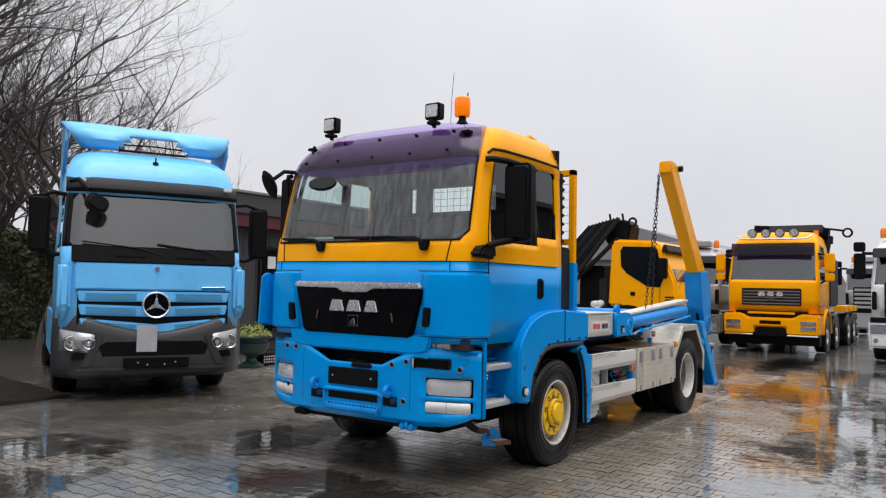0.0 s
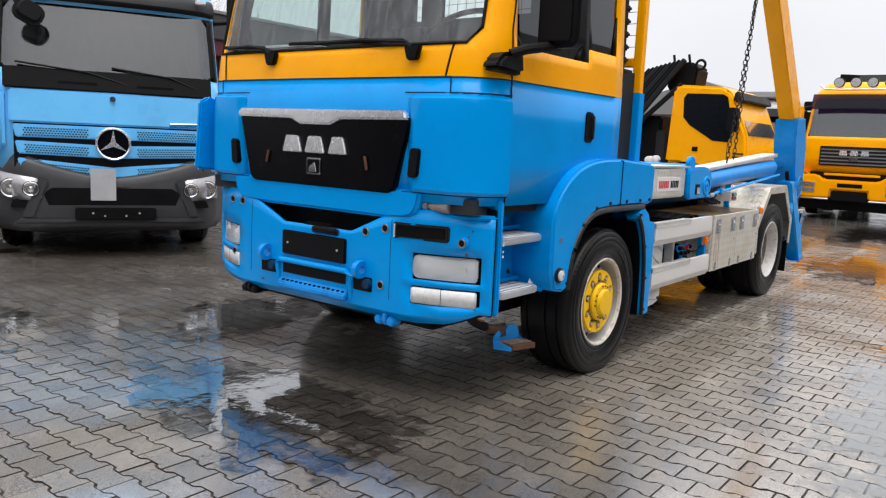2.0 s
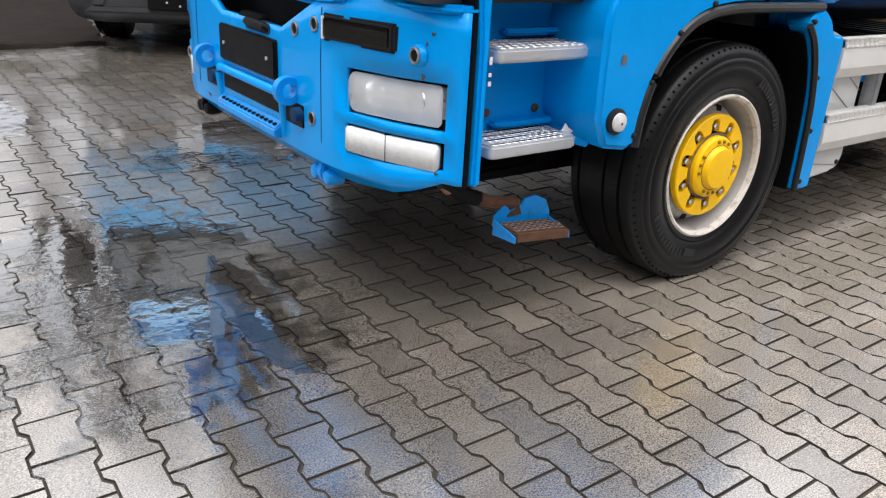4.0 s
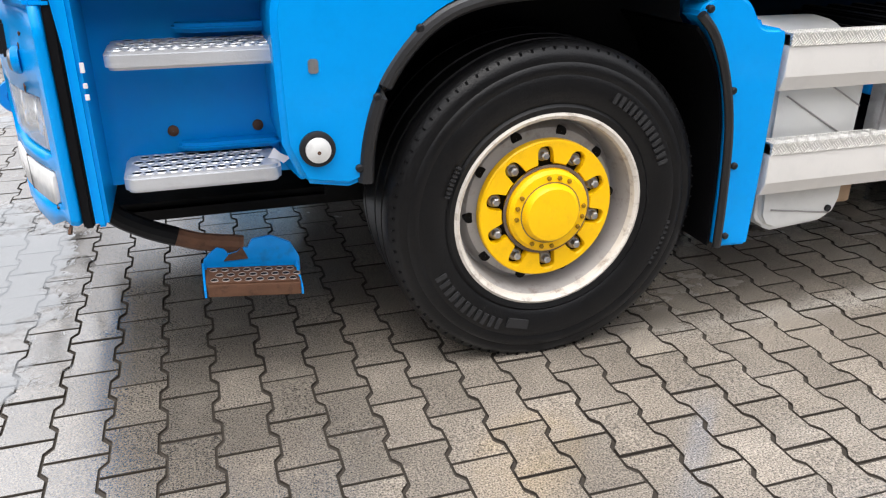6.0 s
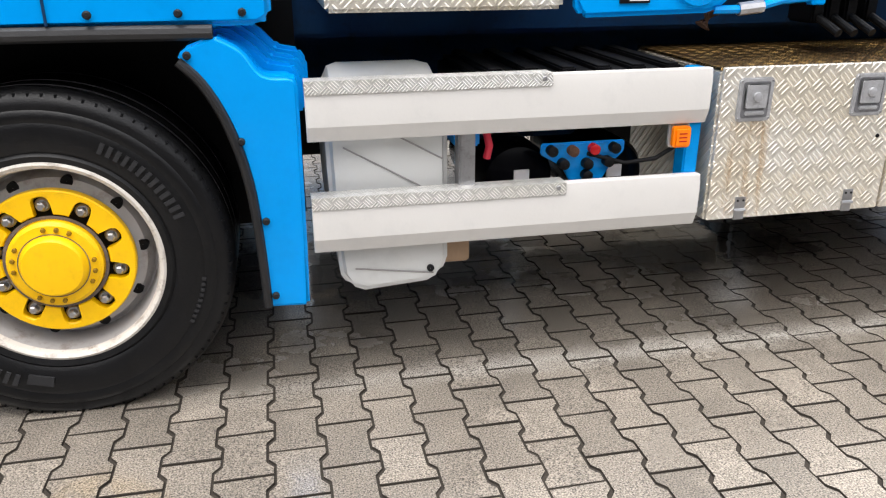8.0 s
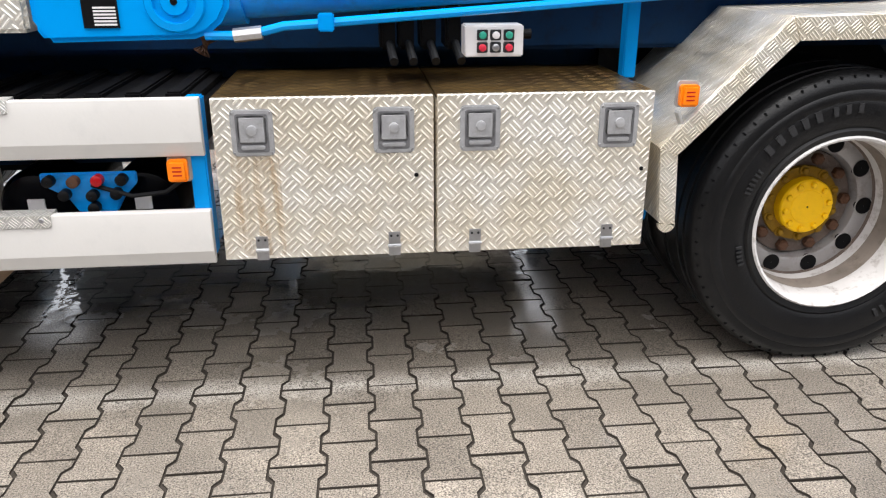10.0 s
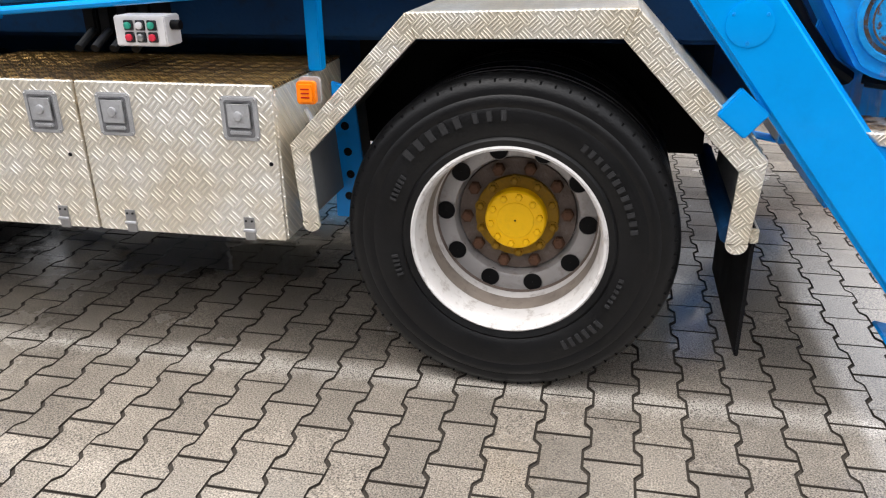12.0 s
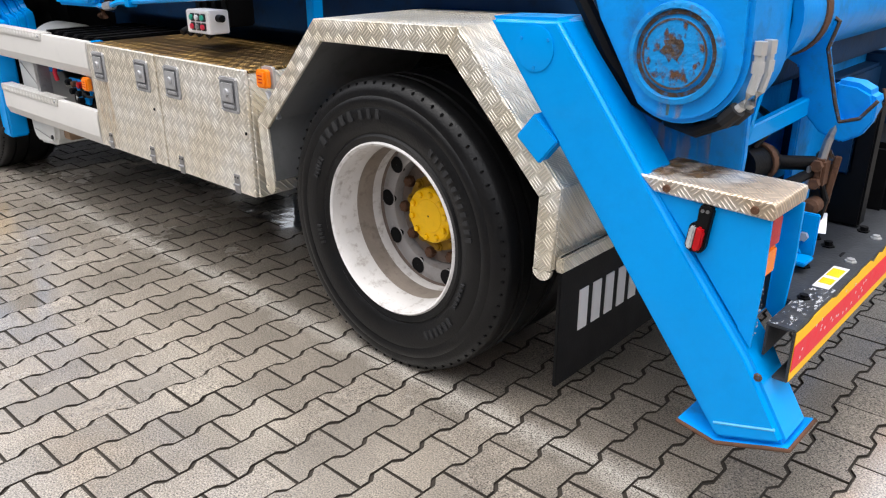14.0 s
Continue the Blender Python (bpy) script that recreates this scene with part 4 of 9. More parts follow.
for pts in ([(1.57, 1.39), (1.57, 1.51), (1.53, 1.51), (1.475, 1.46), (1.42, 1.51), (1.38, 1.51), (1.38, 1.39), (1.42, 1.39), (1.42, 1.45), (1.475, 1.41), (1.53, 1.45), (1.53, 1.39)],
            [(1.37, 1.39), (1.30, 1.51), (1.25, 1.51), (1.18, 1.39), (1.225, 1.39), (1.24, 1.415), (1.31, 1.415), (1.325, 1.39)],
            [(1.165, 1.39), (1.165, 1.51), (1.125, 1.51), (1.035, 1.44), (1.035, 1.51), (0.995, 1.51), (0.995, 1.39), (1.035, 1.39), (1.125, 1.46), (1.125, 1.39)]):
    y0, y1 = min(p[0] for p in pts), max(p[0] for p in pts)
    P("badge_block", prism(B(), [(y0 + 0.008, 1.40), (y1 - 0.008, 1.40), (y1 - 0.04, 1.50), (y0 + 0.04, 1.50)], "x", -1.505, -1.484, 0.006), BRIGHT_TRIM, gr)
em = P("emblem_frame", prism(B(), smooth_rect(1.225, 1.345, 1.27, 1.37, 0.008), "x", -1.495, -1.484, 0.003), CHROME, gr)
P("emblem_field", prism(B(), smooth_rect(1.234, 1.336, 1.279, 1.361, 0.006), "x", -1.499, -1.49, 0.002), GRILLE_BLACK, em)
P("emblem_shape", prism(B(), [(1.25, 1.285), (1.32, 1.285), (1.315, 1.315), (1.27, 1.345), (1.26, 1.32)], "x", -1.503, -1.498, 0.002), CHROME, em)
for y in (1.70, 0.86):
    P("release_pin", beam(B(), (-1.495, y, 1.40), (-1.495, y - 0.02 * (1 if y < 1.2 else -1), 1.32), 0.016, 0.016), RUST, gr)

# lower lip under the grille
P("front_lip", prism(B(), [(0.46, 1.21), (0.475, 1.14), (0.51, 1.088), (0.58, 1.066), (0.68, 1.06), (1.86, 1.06), (1.96, 1.066), (2.03, 1.088), (2.065, 1.14), (2.08, 1.21), (2.08, 1.23), (0.46, 1.23)], "x", -1.474, -1.39, 0.022, 3), BLUE)
# black sheet set behind the open gap, standing in for the recess's shade
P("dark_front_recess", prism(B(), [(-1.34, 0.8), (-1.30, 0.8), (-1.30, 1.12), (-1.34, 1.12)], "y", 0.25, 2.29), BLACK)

# bumper: a curved skin with lamp openings and a dipped middle
BZ = [0.485, 0.53, 0.595, 0.70, 0.735, 0.885, 0.93, 0.97, 1.0]
BY = [1.13, 1.08, 1.02, 0.94, 0.76, 0.68, 0.62, 0.5, 0.42, 0.34, 0.3, 0.15, 0.0]
BY = [-v for v in BY] + [v for v in BY[-2::-1]]


def bumper_top(dy):
    a = abs(dy)
    if a > 0.66:
        return 1.125 - 0.03 * max(0, (a - 0.95)) / 0.2
    if a < 0.30:
        return 0.955
    return 0.955 + (1.115 - 0.955) * (a - 0.30) / 0.36


def bumper_x(dy, z):
    a = abs(dy) / 1.19
    x = -1.465 + 0.20 * max(0, (a - 0.45) / 0.55) ** 2.2
    return x + (0.05 * (0.53 - z) / 0.05 if z < 0.53 else 0) + 0.04 * max(0, z - 0.9)


brow = []
for k, z in enumerate(BZ):
    row = []
    for dy in BY:
        zz = z + max(0.0, (0.62 - z) / 0.135) * 0.085 * max(0.0, (abs(dy) - 0.80) / 0.33) ** 2 if k < 6 else 0.885 + (bumper_top(dy) - 0.885) * (k - 5) / 3
        row.append((bumper_x(dy, zz), YC + dy, zz))
    near = [(-1.272, YC - 1.178, row[0][2]), (-1.285, YC - 1.172, row[0][2])]
    far = [(x, far_y(y), z2) for x, y, z2 in near[::-1]]
    brow.append(near + row + far)
btags = [("s", i) for i in range(len(brow[0]))]


def bumper_region(c, r):
    dy0, dy1 = brow[0][c][1] - YC, brow[0][c + 1][1] - YC
    mid = abs((dy0 + dy1) / 2)
    if r in (2, 4) and 0.76 <= mid <= 1.12:
        return None
    return "bumper"


bcells = grid_regions(brow, btags, bumper_region, False)
bcells.pop("roof").free()
bumper = P("front_bumper", bcells["bumper"], BLUE, smooth=40, solid=0.025)
# bumper shelf on top of the corners
for s in (1, -1):
    y = (lambda v: v) if s > 0 else far_y
    P("bumper_shelf", prism(B(), [(-1.445, y(0.60)), (-1.38, y(0.24)), (-1.30, y(0.09)), (-1.24, y(0.085)), (-1.24, y(0.62))], "z", 1.09, 1.118, 0.01), BLUE, bumper)
    hl = P("headlamp", prism(B(), [(-1.365, y(0.500)), (-1.333, y(0.40)), (-1.296, y(0.30)), (-1.256, y(0.2)), (-1.245, y(0.172)), (-1.22, y(0.172)), (-1.22, y(0.500))], "z", 0.748, 0.872), GREY_PLASTIC)
    P("reflector_panel", prism(B(), [(-1.388, y(0.488)), (-1.362, y(0.40)), (-1.328, y(0.30)), (-1.292, y(0.21)), (-1.270, y(0.176)), (-1.25, y(0.176)), (-1.25, y(0.488))], "z", 0.760, 0.862, 0.006), LAMP_SILVER, hl)
    for cy, rr in ((0.42, 0.056), (0.265, 0.054)):
        P("reflector_bowl", lathe(B(), [(rr * 1.03, 0.0), (rr, -0.004), (rr * 0.93, 0.012), (rr * 0.75, 0.035), (rr * 0.45, 0.052), (0.016, 0.058)], (-1.428 + (0.505 - cy) * 0.36, y(cy), 0.81), "x", 28), REFLECTOR, hl)
        P("bulb_shield", disc_lathe(B(), [(0.013, 0.055), (0.016, 0.03), (0.010, 0.02)], (-1.428 + (0.505 - cy) * 0.36, y(cy), 0.81), "x", 14), CHROME, hl)
    for z0, z1 in ((0.728, 0.892), (0.588, 0.707)):
        o = 0.068 if z0 > 0.7 else 0.0
        P("lamp_bezel", prism(B(), [(-1.425 + o, y(0.52)), (-1.392 + o, y(0.40)), (-1.355 + o, y(0.30)), (-1.310 + o, y(0.2)), (-1.290 + o, y(0.155)), (-1.21, y(0.155)), (-1.21, y(0.52))], "z", z0, z1), BLACK, hl)
    for k, (z0, z1) in enumerate(((0.744, 0.876), (0.604, 0.691))):
        bm = B()
        pts = [(-1.449, 0.512), (-1.418, 0.40), (-1.381, 0.30), (-1.336, 0.2), (-1.310, 0.154)]
        cols = []
        for c in range(41):
            yy = 0.508 - 0.350 * c / 40
            q = next(i for i in range(4) if pts[i + 1][1] <= yy + 1e-9)
            w = (pts[q][1] - yy) / (pts[q][1] - pts[q + 1][1])
            xx = pts[q][0] + (pts[q + 1][0] - pts[q][0]) * w
            inner = 0.508 - yy < yy - 0.158
            e = 0.508 - yy if inner else yy - 0.158
            cr = (0.040 if inner else 0.014) if k == 0 else 0.010
            d = cr - math.sqrt(max(0.0, cr * cr - (cr - e) ** 2)) if e < cr else 0.0
            cols.append((bm.verts.new((xx, y(yy), z0 + d)), bm.verts.new((xx, y(yy), z1 - d))))
        for (a0, a1), (b0, b1) in zip(cols, cols[1:]):
            bm.faces.new((a0, b0, b1, a1))
        if k == 0:
            ob = P("headlamp_lens", bm, LENS, hl, solid=0.006)
            ob.visible_shadow = False
        else:
            fg = P("fog_lamp", bm, FROST, None, "frosted fog and turn lamp", solid=0.03)
            P("lamp_divider", box(B(), -1.41, -1.385, min(y(0.338), y(0.332)), max(y(0.338), y(0.332)), 0.60, 0.695), GREY_PLASTIC, fg)
# amber-black indicator block and sockets
ib = P("indicator_block", prism(B(), [(-1.484, 0.64), (-1.455, 0.48), (-1.412, 0.30), (-1.33, 0.30), (-1.38, 0.64)], "z", 0.955, 1.045, 0.008), GREY_PLASTIC)
P("indicator_lens", prism(B(), [(-1.489, 0.615), (-1.462, 0.48), (-1.420, 0.315), (-1.39, 0.315), (-1.41, 0.615)], "z", 0.968, 1.032, 0.004), GLASS_DARK, ib)
P("indicator_edge", box(B(), -1.4895, -1.478, 0.619, 0.624, 0.962, 1.036), SIGN_WHITE, ib)
for y, z in ((0.23, 0.96), (0.70, 1.0), (0.85, 0.965), (0.72, 0.67), (2.00, 1.05), (2.15, 1.05), (2.10, 0.70)):
    x = bumper_x(y - YC, z) - (0.024 if y < 0.3 else 0.013)
    so = P("bumper_socket", disc_lathe(B(), [(0.036, 0.02), (0.034, 0.006), (0.030, 0.001), (0.026, 0.001)], (x, y, z), "x", 24), BLUE, None)
    P("socket_ring", lathe(B(), [(0.0265, 0.004), (0.0265, -0.004), (0.0235, -0.007), (0.019, -0.005), (0.018, 0.004)], (x, y, z), "x", 20), BARE_RING, so, "bare steel ring")
    P("socket_plug", disc_lathe(B(), [(0.0185, 0.004), (0.0185, -0.002), (0.012, -0.003)], (x, y, z), "x", 16), BLACK, so)
for dy in (-0.615, 0.615):
    P("bumper_seam", tube(B(), [(bumper_x(dy, z) - 0.0122, YC + dy, z) for z in (0.50, 0.60, 0.70, 0.80, 0.90, 1.0, 1.06)], 0.0022, 6), BLUE_DARK, bumper)
fh = P("front_handle", tube(B(), [(-1.455, 1.08, 0.925), (-1.485, 1.10, 0.942), (-1.492, 1.18, 0.947), (-1.485, 1.27, 0.944), (-1.455, 1.29, 0.93)], 0.016, 10), BLACK)
P("handle_pocket", prism(B(), smooth_rect(1.06, 1.31, 0.910, 0.958, 0.022), "x", -1.478, -1.452, 0.004), BLUE_DARK, fh)
for y, z, w, h in ((0.125, 0.545, 0.026, 0.010), (0.16, 0.60, 0.012, 0.007), (0.19, 1.03, 0.012, 0.008), (0.205, 1.0, 0.006, 0.012), (0.21, 0.90, 0.007, 0.015), (1.76, 0.56, 0.018, 0.008)):
    x = bumper_x(y - YC, z)
    P("paint_chip", prism(B(), [(y - w, z), (y - w * 0.3, z - h), (y + w * 0.7, z - h * 0.4), (y + w, z + h * 0.5), (y, z + h * 0.3)], "x", x - 0.0150, x - 0.008), RUST, bumper)
P("plate_backing", prism(B(), smooth_rect(1.00, 1.56, 0.755, 0.905, 0.01), "x", -1.495, -1.462, 0.006), BLACK)
for y in (1.06, 1.50):
    P("plate_screw", disc_lathe(B(), [(0.008, -0.004), (0.006, 0.003)], (-1.497, y, 0.83), "x", 10), ALU)
# folding step frame with tow eyes
st = P("front_step_frame", tube(B(), [(-1.47, 1.60, 0.55), (-1.485, 1.61, 0.69), (-1.49, 1.58, 0.715), (-1.49, 0.98, 0.715), (-1.485, 0.95, 0.69), (-1.47, 0.96, 0.55)], 0.018, 10), BLUE)
tr_ = P("front_step_tread", prism(B(), [(-1.512, 0.54), (-1.512, 0.572), (-1.445, 0.628), (-1.40, 0.628), (-1.40, 0.54)], "y", 0.975, 1.585, 0.006), BLUE_WORN, st)
bm = B()
for i in range(14):
    for j in range(2):
        gx, gz = -1.495 + 0.028 * j, 0.5885 + 0.0234 * j
        disc_lathe(bm, [(0.011, -0.004), (0.011, 0.0035)], (gx, 1.005 + i * 0.041 + 0.02 * j, gz), "z", 8)
P("tread_hole", bm, BLACK, tr_)["kind"] = "stuff"
P("front_step_opening", box(B(), -1.482, -1.44, 1.0, 1.56, 0.632, 0.70), BLACK, st)
for y in (0.86, 1.70):
    eye = P("tow_eye", lathe(B(), [(0.052, -0.018), (0.055, 0.0), (0.052, 0.018), (0.026, 0.018), (0.024, 0.0), (0.026, -0.018), (0.052, -0.018)], (-1.508, y, 0.745), "y", 28), BLUE_WORN, None, "blue forged tow eye")
    P("eye_neck", box(B(), -1.47, -1.44, y - 0.018, y + 0.018, 0.70, 0.79, 0.004), BLUE_WORN, eye)
    P("tow_plate", box(B(), -1.482, -1.464, y - 0.075, y + 0.075, 0.615, 0.70, 0.004), BLACK)
    P("tow_pin", disc_lathe(B(), [(0.028, 0), (0.028, -0.03), (0.018, -0.034)], (-1.48, y - 0.05, 0.665), "x", 16), BLUE_DARK)
P("hood_latch", prism(B(), smooth_rect(1.16, 1.38, 0.935, 0.975, 0.015), "x", -1.475, -1.43, 0.008), BLACK)
tc = P("tilt_cylinder", disc_lathe(B(), [(0.028, 0.30), (0.033, 0.305), (0.030, 0.42), (0.022, 0.425), (0.022, 0.52), (0.030, 0.525), (0.030, 0.60), (0.016, 0.61), (0.016, 0.68)], (-1.40, 0.0, 1.15), "y", 18), RUSTY_STEEL, None, "greasy cab tilt cylinder on the bumper")
P("cylinder_band", disc_lathe(B(), [(0.035, 0.44), (0.035, 0.47)], (-1.40, 0.0, 1.15), "y", 18), STEEL, tc)
P("cylinder_hose", tube(B(), [(-1.38, 0.56, 1.16), (-1.37, 0.58, 1.20), (-1.33, 0.60, 1.21)], 0.010, 8), BLACK, tc)
for y, mt in ((0.70, BLUE_WORN), (1.93, BLACK)):
    tl = P("towing_lug", prism(B(), [(-1.45, 0.52), (-1.468, 0.47), (-1.45, 0.435), (-1.405, 0.425), (-1.38, 0.45), (-1.37, 0.52)], "y", y - 0.018, y + 0.018, 0.006), mt, None, "greasy towing lug under the bumper")
    for dy in (-0.045, 0.05):
        P("lug_coupling", disc_lathe(B(), [(0.018, 0.05), (0.030, 0.045), (0.032, 0.0), (0.024, -0.02), (0.014, -0.024)], (-1.44, y + dy, 0.462), "x", 16), mt, tl)
    P("coupling_hose", tube(B(), [(-1.42, y - 0.05, 0.462), (-1.36, y - 0.06, 0.45), (-1.25, y - 0.04, 0.47)], 0.014, 8), BLACK, tl)
P("front_crossmember", box(B(), -1.36, -1.28, 0.62, 1.92, 0.44, 0.55, 0.02), BLACK)

# windscreen wipers, visor, lamps on the roof
for yp, ye in ((0.55, 1.35), (1.72, 2.20)):
    wi = P("wiper_arm", tube(B(), [(-1.475, yp, 1.99), (-1.47, yp + 0.05, 2.03), (-1.45, (yp + ye) / 2, 2.055), (-1.44, ye, 2.05)], 0.011, 6), BLACK)
    P("wiper_base", prism(B(), [(yp - 0.06, 2.01), (yp + 0.06, 2.01), (yp + 0.035, 1.93), (yp - 0.035, 1.93)], "x", -1.485, -1.45, 0.008), BLACK, wi)
    P("wiper_blade", beam(B(), (-1.435, yp + 0.1, 2.045), (-1.43, min(ye + 0.25, 2.26), 2.06), 0.012, 0.022), BLACK, wi)
vrow = []
for z, xf, w in ((2.675, -1.345, 1.085), (2.72, -1.335, 1.085), (2.82, -1.295, 1.08), (2.93, -1.23, 1.06), (3.03, -1.14, 1.02), (3.10, -1.03, 0.96), (3.135, -0.90, 0.90)):
    row = []
    for i in range(17):
        f = -1 + 2 * i / 16
        row.append((xf + 0.10 * abs(f) ** 6 + 0.03 * f * f, YC + f * w, z - 0.05 * max(0, (z - 2.72) / 0.4) * abs(f) ** 4))
    vrow.append(row)
vc = grid_regions(vrow, [("s", i) for i in range(17)], lambda c, r: "visor", False)
vc.pop("roof").free()
vc["visor"].normal_update()
bmesh.ops.reverse_faces(vc["visor"], faces=[f for f in vc["visor"].faces if f.normal.x > 0])
visor = P("sun_visor", vc["visor"], ACRYLIC, None, "purple tinted acrylic sun visor")
visor.visible_shadow = False
for i, y in enumerate((0.45, 0.85, 1.27, 1.69, 2.09)):
    for z, x in ((2.79, -1.305), (2.965, -1.205)):
        P("visor_screw", disc_lathe(B(), [(0.014, 0.01), (0.014, -0.008), (0.008, -0.012)], (x, y, z), "x", 12), BLACK, visor)
for y in (0.36, 2.18):
    P("visor_lamp", prism(B(), smooth_rect(y - 0.045, y + 0.045, 2.948, 2.976, 0.012), "x", -1.162, -1.11, 0.005), BLACK)
for y in (0.70, 1.92):
    wl = P("work_lamp", prism(B(), smooth_rect(y - 0.08, y + 0.08, 3.10, 3.245, 0.02), "x", -1.19, -1.10, 0.012), BLACK)
    P("lamp_glass", prism(B(), smooth_rect(y - 0.062, y + 0.062, 3.118, 3.228, 0.015), "x", -1.198, -1.185, 0.004), LAMP_GLASS, wl)
    P("lamp_bracket", box(B(), -1.16, -1.13, y - 0.012, y + 0.012, 3.03, 3.11), BLACK, wl)
    P("lamp_foot", box(B(), -1.20, -1.11, y - 0.05, y + 0.05, 3.055, 3.085, 0.008), BLACK, wl)
P("radio_antenna", tube(B(), [(-1.08, 0.57, 3.06), (-1.07, 0.57, 3.30), (-1.05, 0.565, 3.52)], 0.0025, 6), GREY_PLASTIC)
bc = P("rotating_beacon", disc_lathe(B(), [(0.062, 0.03), (0.068, 0.05), (0.070, 0.15), (0.066, 0.185), (0.046, 0.20)], (-1.14, 0.41, 3.07), "z", 24), BEACON, None, "lit amber rotating beacon")
P("beacon_core", disc_lathe(B(), [(0.03, 0.07), (0.035, 0.10), (0.03, 0.15)], (-1.14, 0.41, 3.07), "z", 14), LAMP_HOT, bc)
P("beacon_stem", disc_lathe(B(), [(0.05, -0.03), (0.03, 0.0), (0.03, 0.03), (0.06, 0.035)], (-1.14, 0.41, 3.07), "z", 16), BLACK, bc)
P("aerial", tube(B(), [(-0.6, 0.75, 3.0), (-0.55, 0.74, 3.48)], 0.006, 5), BLACK)

# mirrors
mh = P("door_mirror", prism(B(), smooth_rect(-0.125, 0.125, 2.07, 2.72, 0.05), "x", -0.07, 0.07, 0.035, 3), BLACK)
mh.matrix_local = pose(-1.02, -0.10, -0.05, 0, 0, 0)
P("mirror_arm", tube(B(), [(-1.20, 0.13, 2.70), (-1.16, 0.08, 2.705), (-1.08, -0.01, 2.69), (-1.0, -0.08, 2.665)], 0.026, 10), BLACK)
P("mirror_arm", tube(B(), [(-1.26, 0.06, 1.97), (-1.2, 0.0, 2.0), (-1.0, -0.08, 2.04)], 0.028, 10), BLACK)
P("mirror_foot", prism(B(), [(-1.40, 1.88), (-1.385, 1.93), (-1.33, 1.97), (-1.16, 2.0), (-1.14, 1.88), (-1.2, 1.865)], "y", 0.035, 0.15, 0.02), BLACK)
mf = P("door_mirror", prism(B(), smooth_rect(-0.075, 0.075, 2.04, 2.68, 0.04), "x", -0.06, 0.06, 0.03, 3), BLACK)
mf.matrix_local = pose(-1.16, 2.47, 0, 0, 0, 0)
P("mirror_arm", tube(B(), [(-1.2, 2.40, 2.70), (-1.18, 2.46, 2.71), (-1.18, 2.47, 2.62)], 0.024, 10), BLACK)
km = P("kerb_mirror", disc_lathe(B(), [(0.09, 0.05), (0.125, 0.0), (0.10, -0.04), (0.04, -0.055)], (0, 0, 0), "z", 24), BLACK)
km.matrix_local = pose(-1.42, 2.47, 2.60, 0, 58, 0) @ Matrix.Diagonal((1.2, 0.55, 0.75, 1))
P("mirror_arm", tube(B(), [(-1.18, 2.36, 2.74), (-1.28, 2.42, 2.74), (-1.38, 2.45, 2.66)], 0.020, 8), BLACK)
fm = P("front_mirror", disc_lathe(B(), [(0.105, 0.0), (0.11, 0.02), (0.09, 0.045), (0.04, 0.055)], (0, 0, 0), "x", 24), BLACK)
fm.matrix_local = pose(-1.45, 1.74, 2.57, 0, 40, 20) @ Matrix.Diagonal((1, 1.25, 0.75, 1))

# cab inside
P("dashboard", prism(B(), [(-1.40, 1.75), (-1.38, 2.02), (-1.15, 2.05), (-0.95, 1.92), (-0.95, 1.5), (-1.38, 1.5)], "y", 0.16, 2.38, 0.03), INTERIOR)
P("steering_wheel", lathe(B(), [(0.22 + 0.018 * math.cos(a), 0.018 * math.sin(a)) for a in np.linspace(0, 2 * math.pi, 9)], (0, 0, 0), "z", 28), BLACK).matrix_local = pose(-0.93, 0.66, 2.17, 0, -38, 0)
for y in (0.62, 1.92):
    se = P("seat", prism(B(), [(-0.55, 1.55), (-0.05, 1.50), (-0.02, 1.65), (-0.5, 1.70)], "y", y - 0.25, y + 0.25, 0.04), SEAT_GREY)
    P("seat_back", prism(B(), [(-0.12, 1.60), (0.02, 2.38), (0.08, 2.38), (0.05, 1.60)], "y", y - 0.24, y + 0.24, 0.035), SEAT_GREY, se)
P("dash_papers", prism(B(), smooth_rect(1.50, 2.20, 2.055, 2.07, 0.005), "x", -1.36, -1.18), SIGN_WHITE)

# steps and step well
P("step_well_back", box(B(), -1.22, -0.70, 0.292, 0.33, 0.60, 1.22), BLUE)
P("step_well_cheek", prism(B(), [(-1.238, 0.56), (-1.205, 0.56), (-1.205, 1.20), (-1.255, 1.20), (-1.238, 1.0)], "y", 0.075, 0.38, 0.01), BLUE)
P("step_well_end", prism(B(), [(-0.755, 0.335), (-0.745, 0.335), (-0.70, 0.20), (-0.70, 0.10), (-0.72, 0.10), (-0.735, 0.20)], "z", 0.63, 1.22, 0.008), BLUE)
P("bumper_gap_strip", box(B(), -1.268, -1.242, 0.092, 0.3, 0.555, 1.15, 0.005), BLACK)
for z0, z1 in ((0.948, 0.972), (0.912, 0.924), (0.884, 0.898)):
    P("white_reflector", box(B(), -1.207, -1.197, 0.071, 0.0755, z0, z1, 0.001), SIGN_WHITE, None, "small white reflector strip")
P("step_well_rib", prism(B(), [(-1.0, 0.255), (-0.94, 0.235), (-0.735, 0.235), (-0.735, 0.30), (-1.0, 0.30)], "z", 1.005, 1.028, 0.009), BLUE)
P("step_well_rib", prism(B(), [(-1.02, 0.255), (-0.96, 0.235), (-0.75, 0.235), (-0.75, 0.30), (-1.02, 0.30)], "z", 0.69, 0.713, 0.009), BLUE)
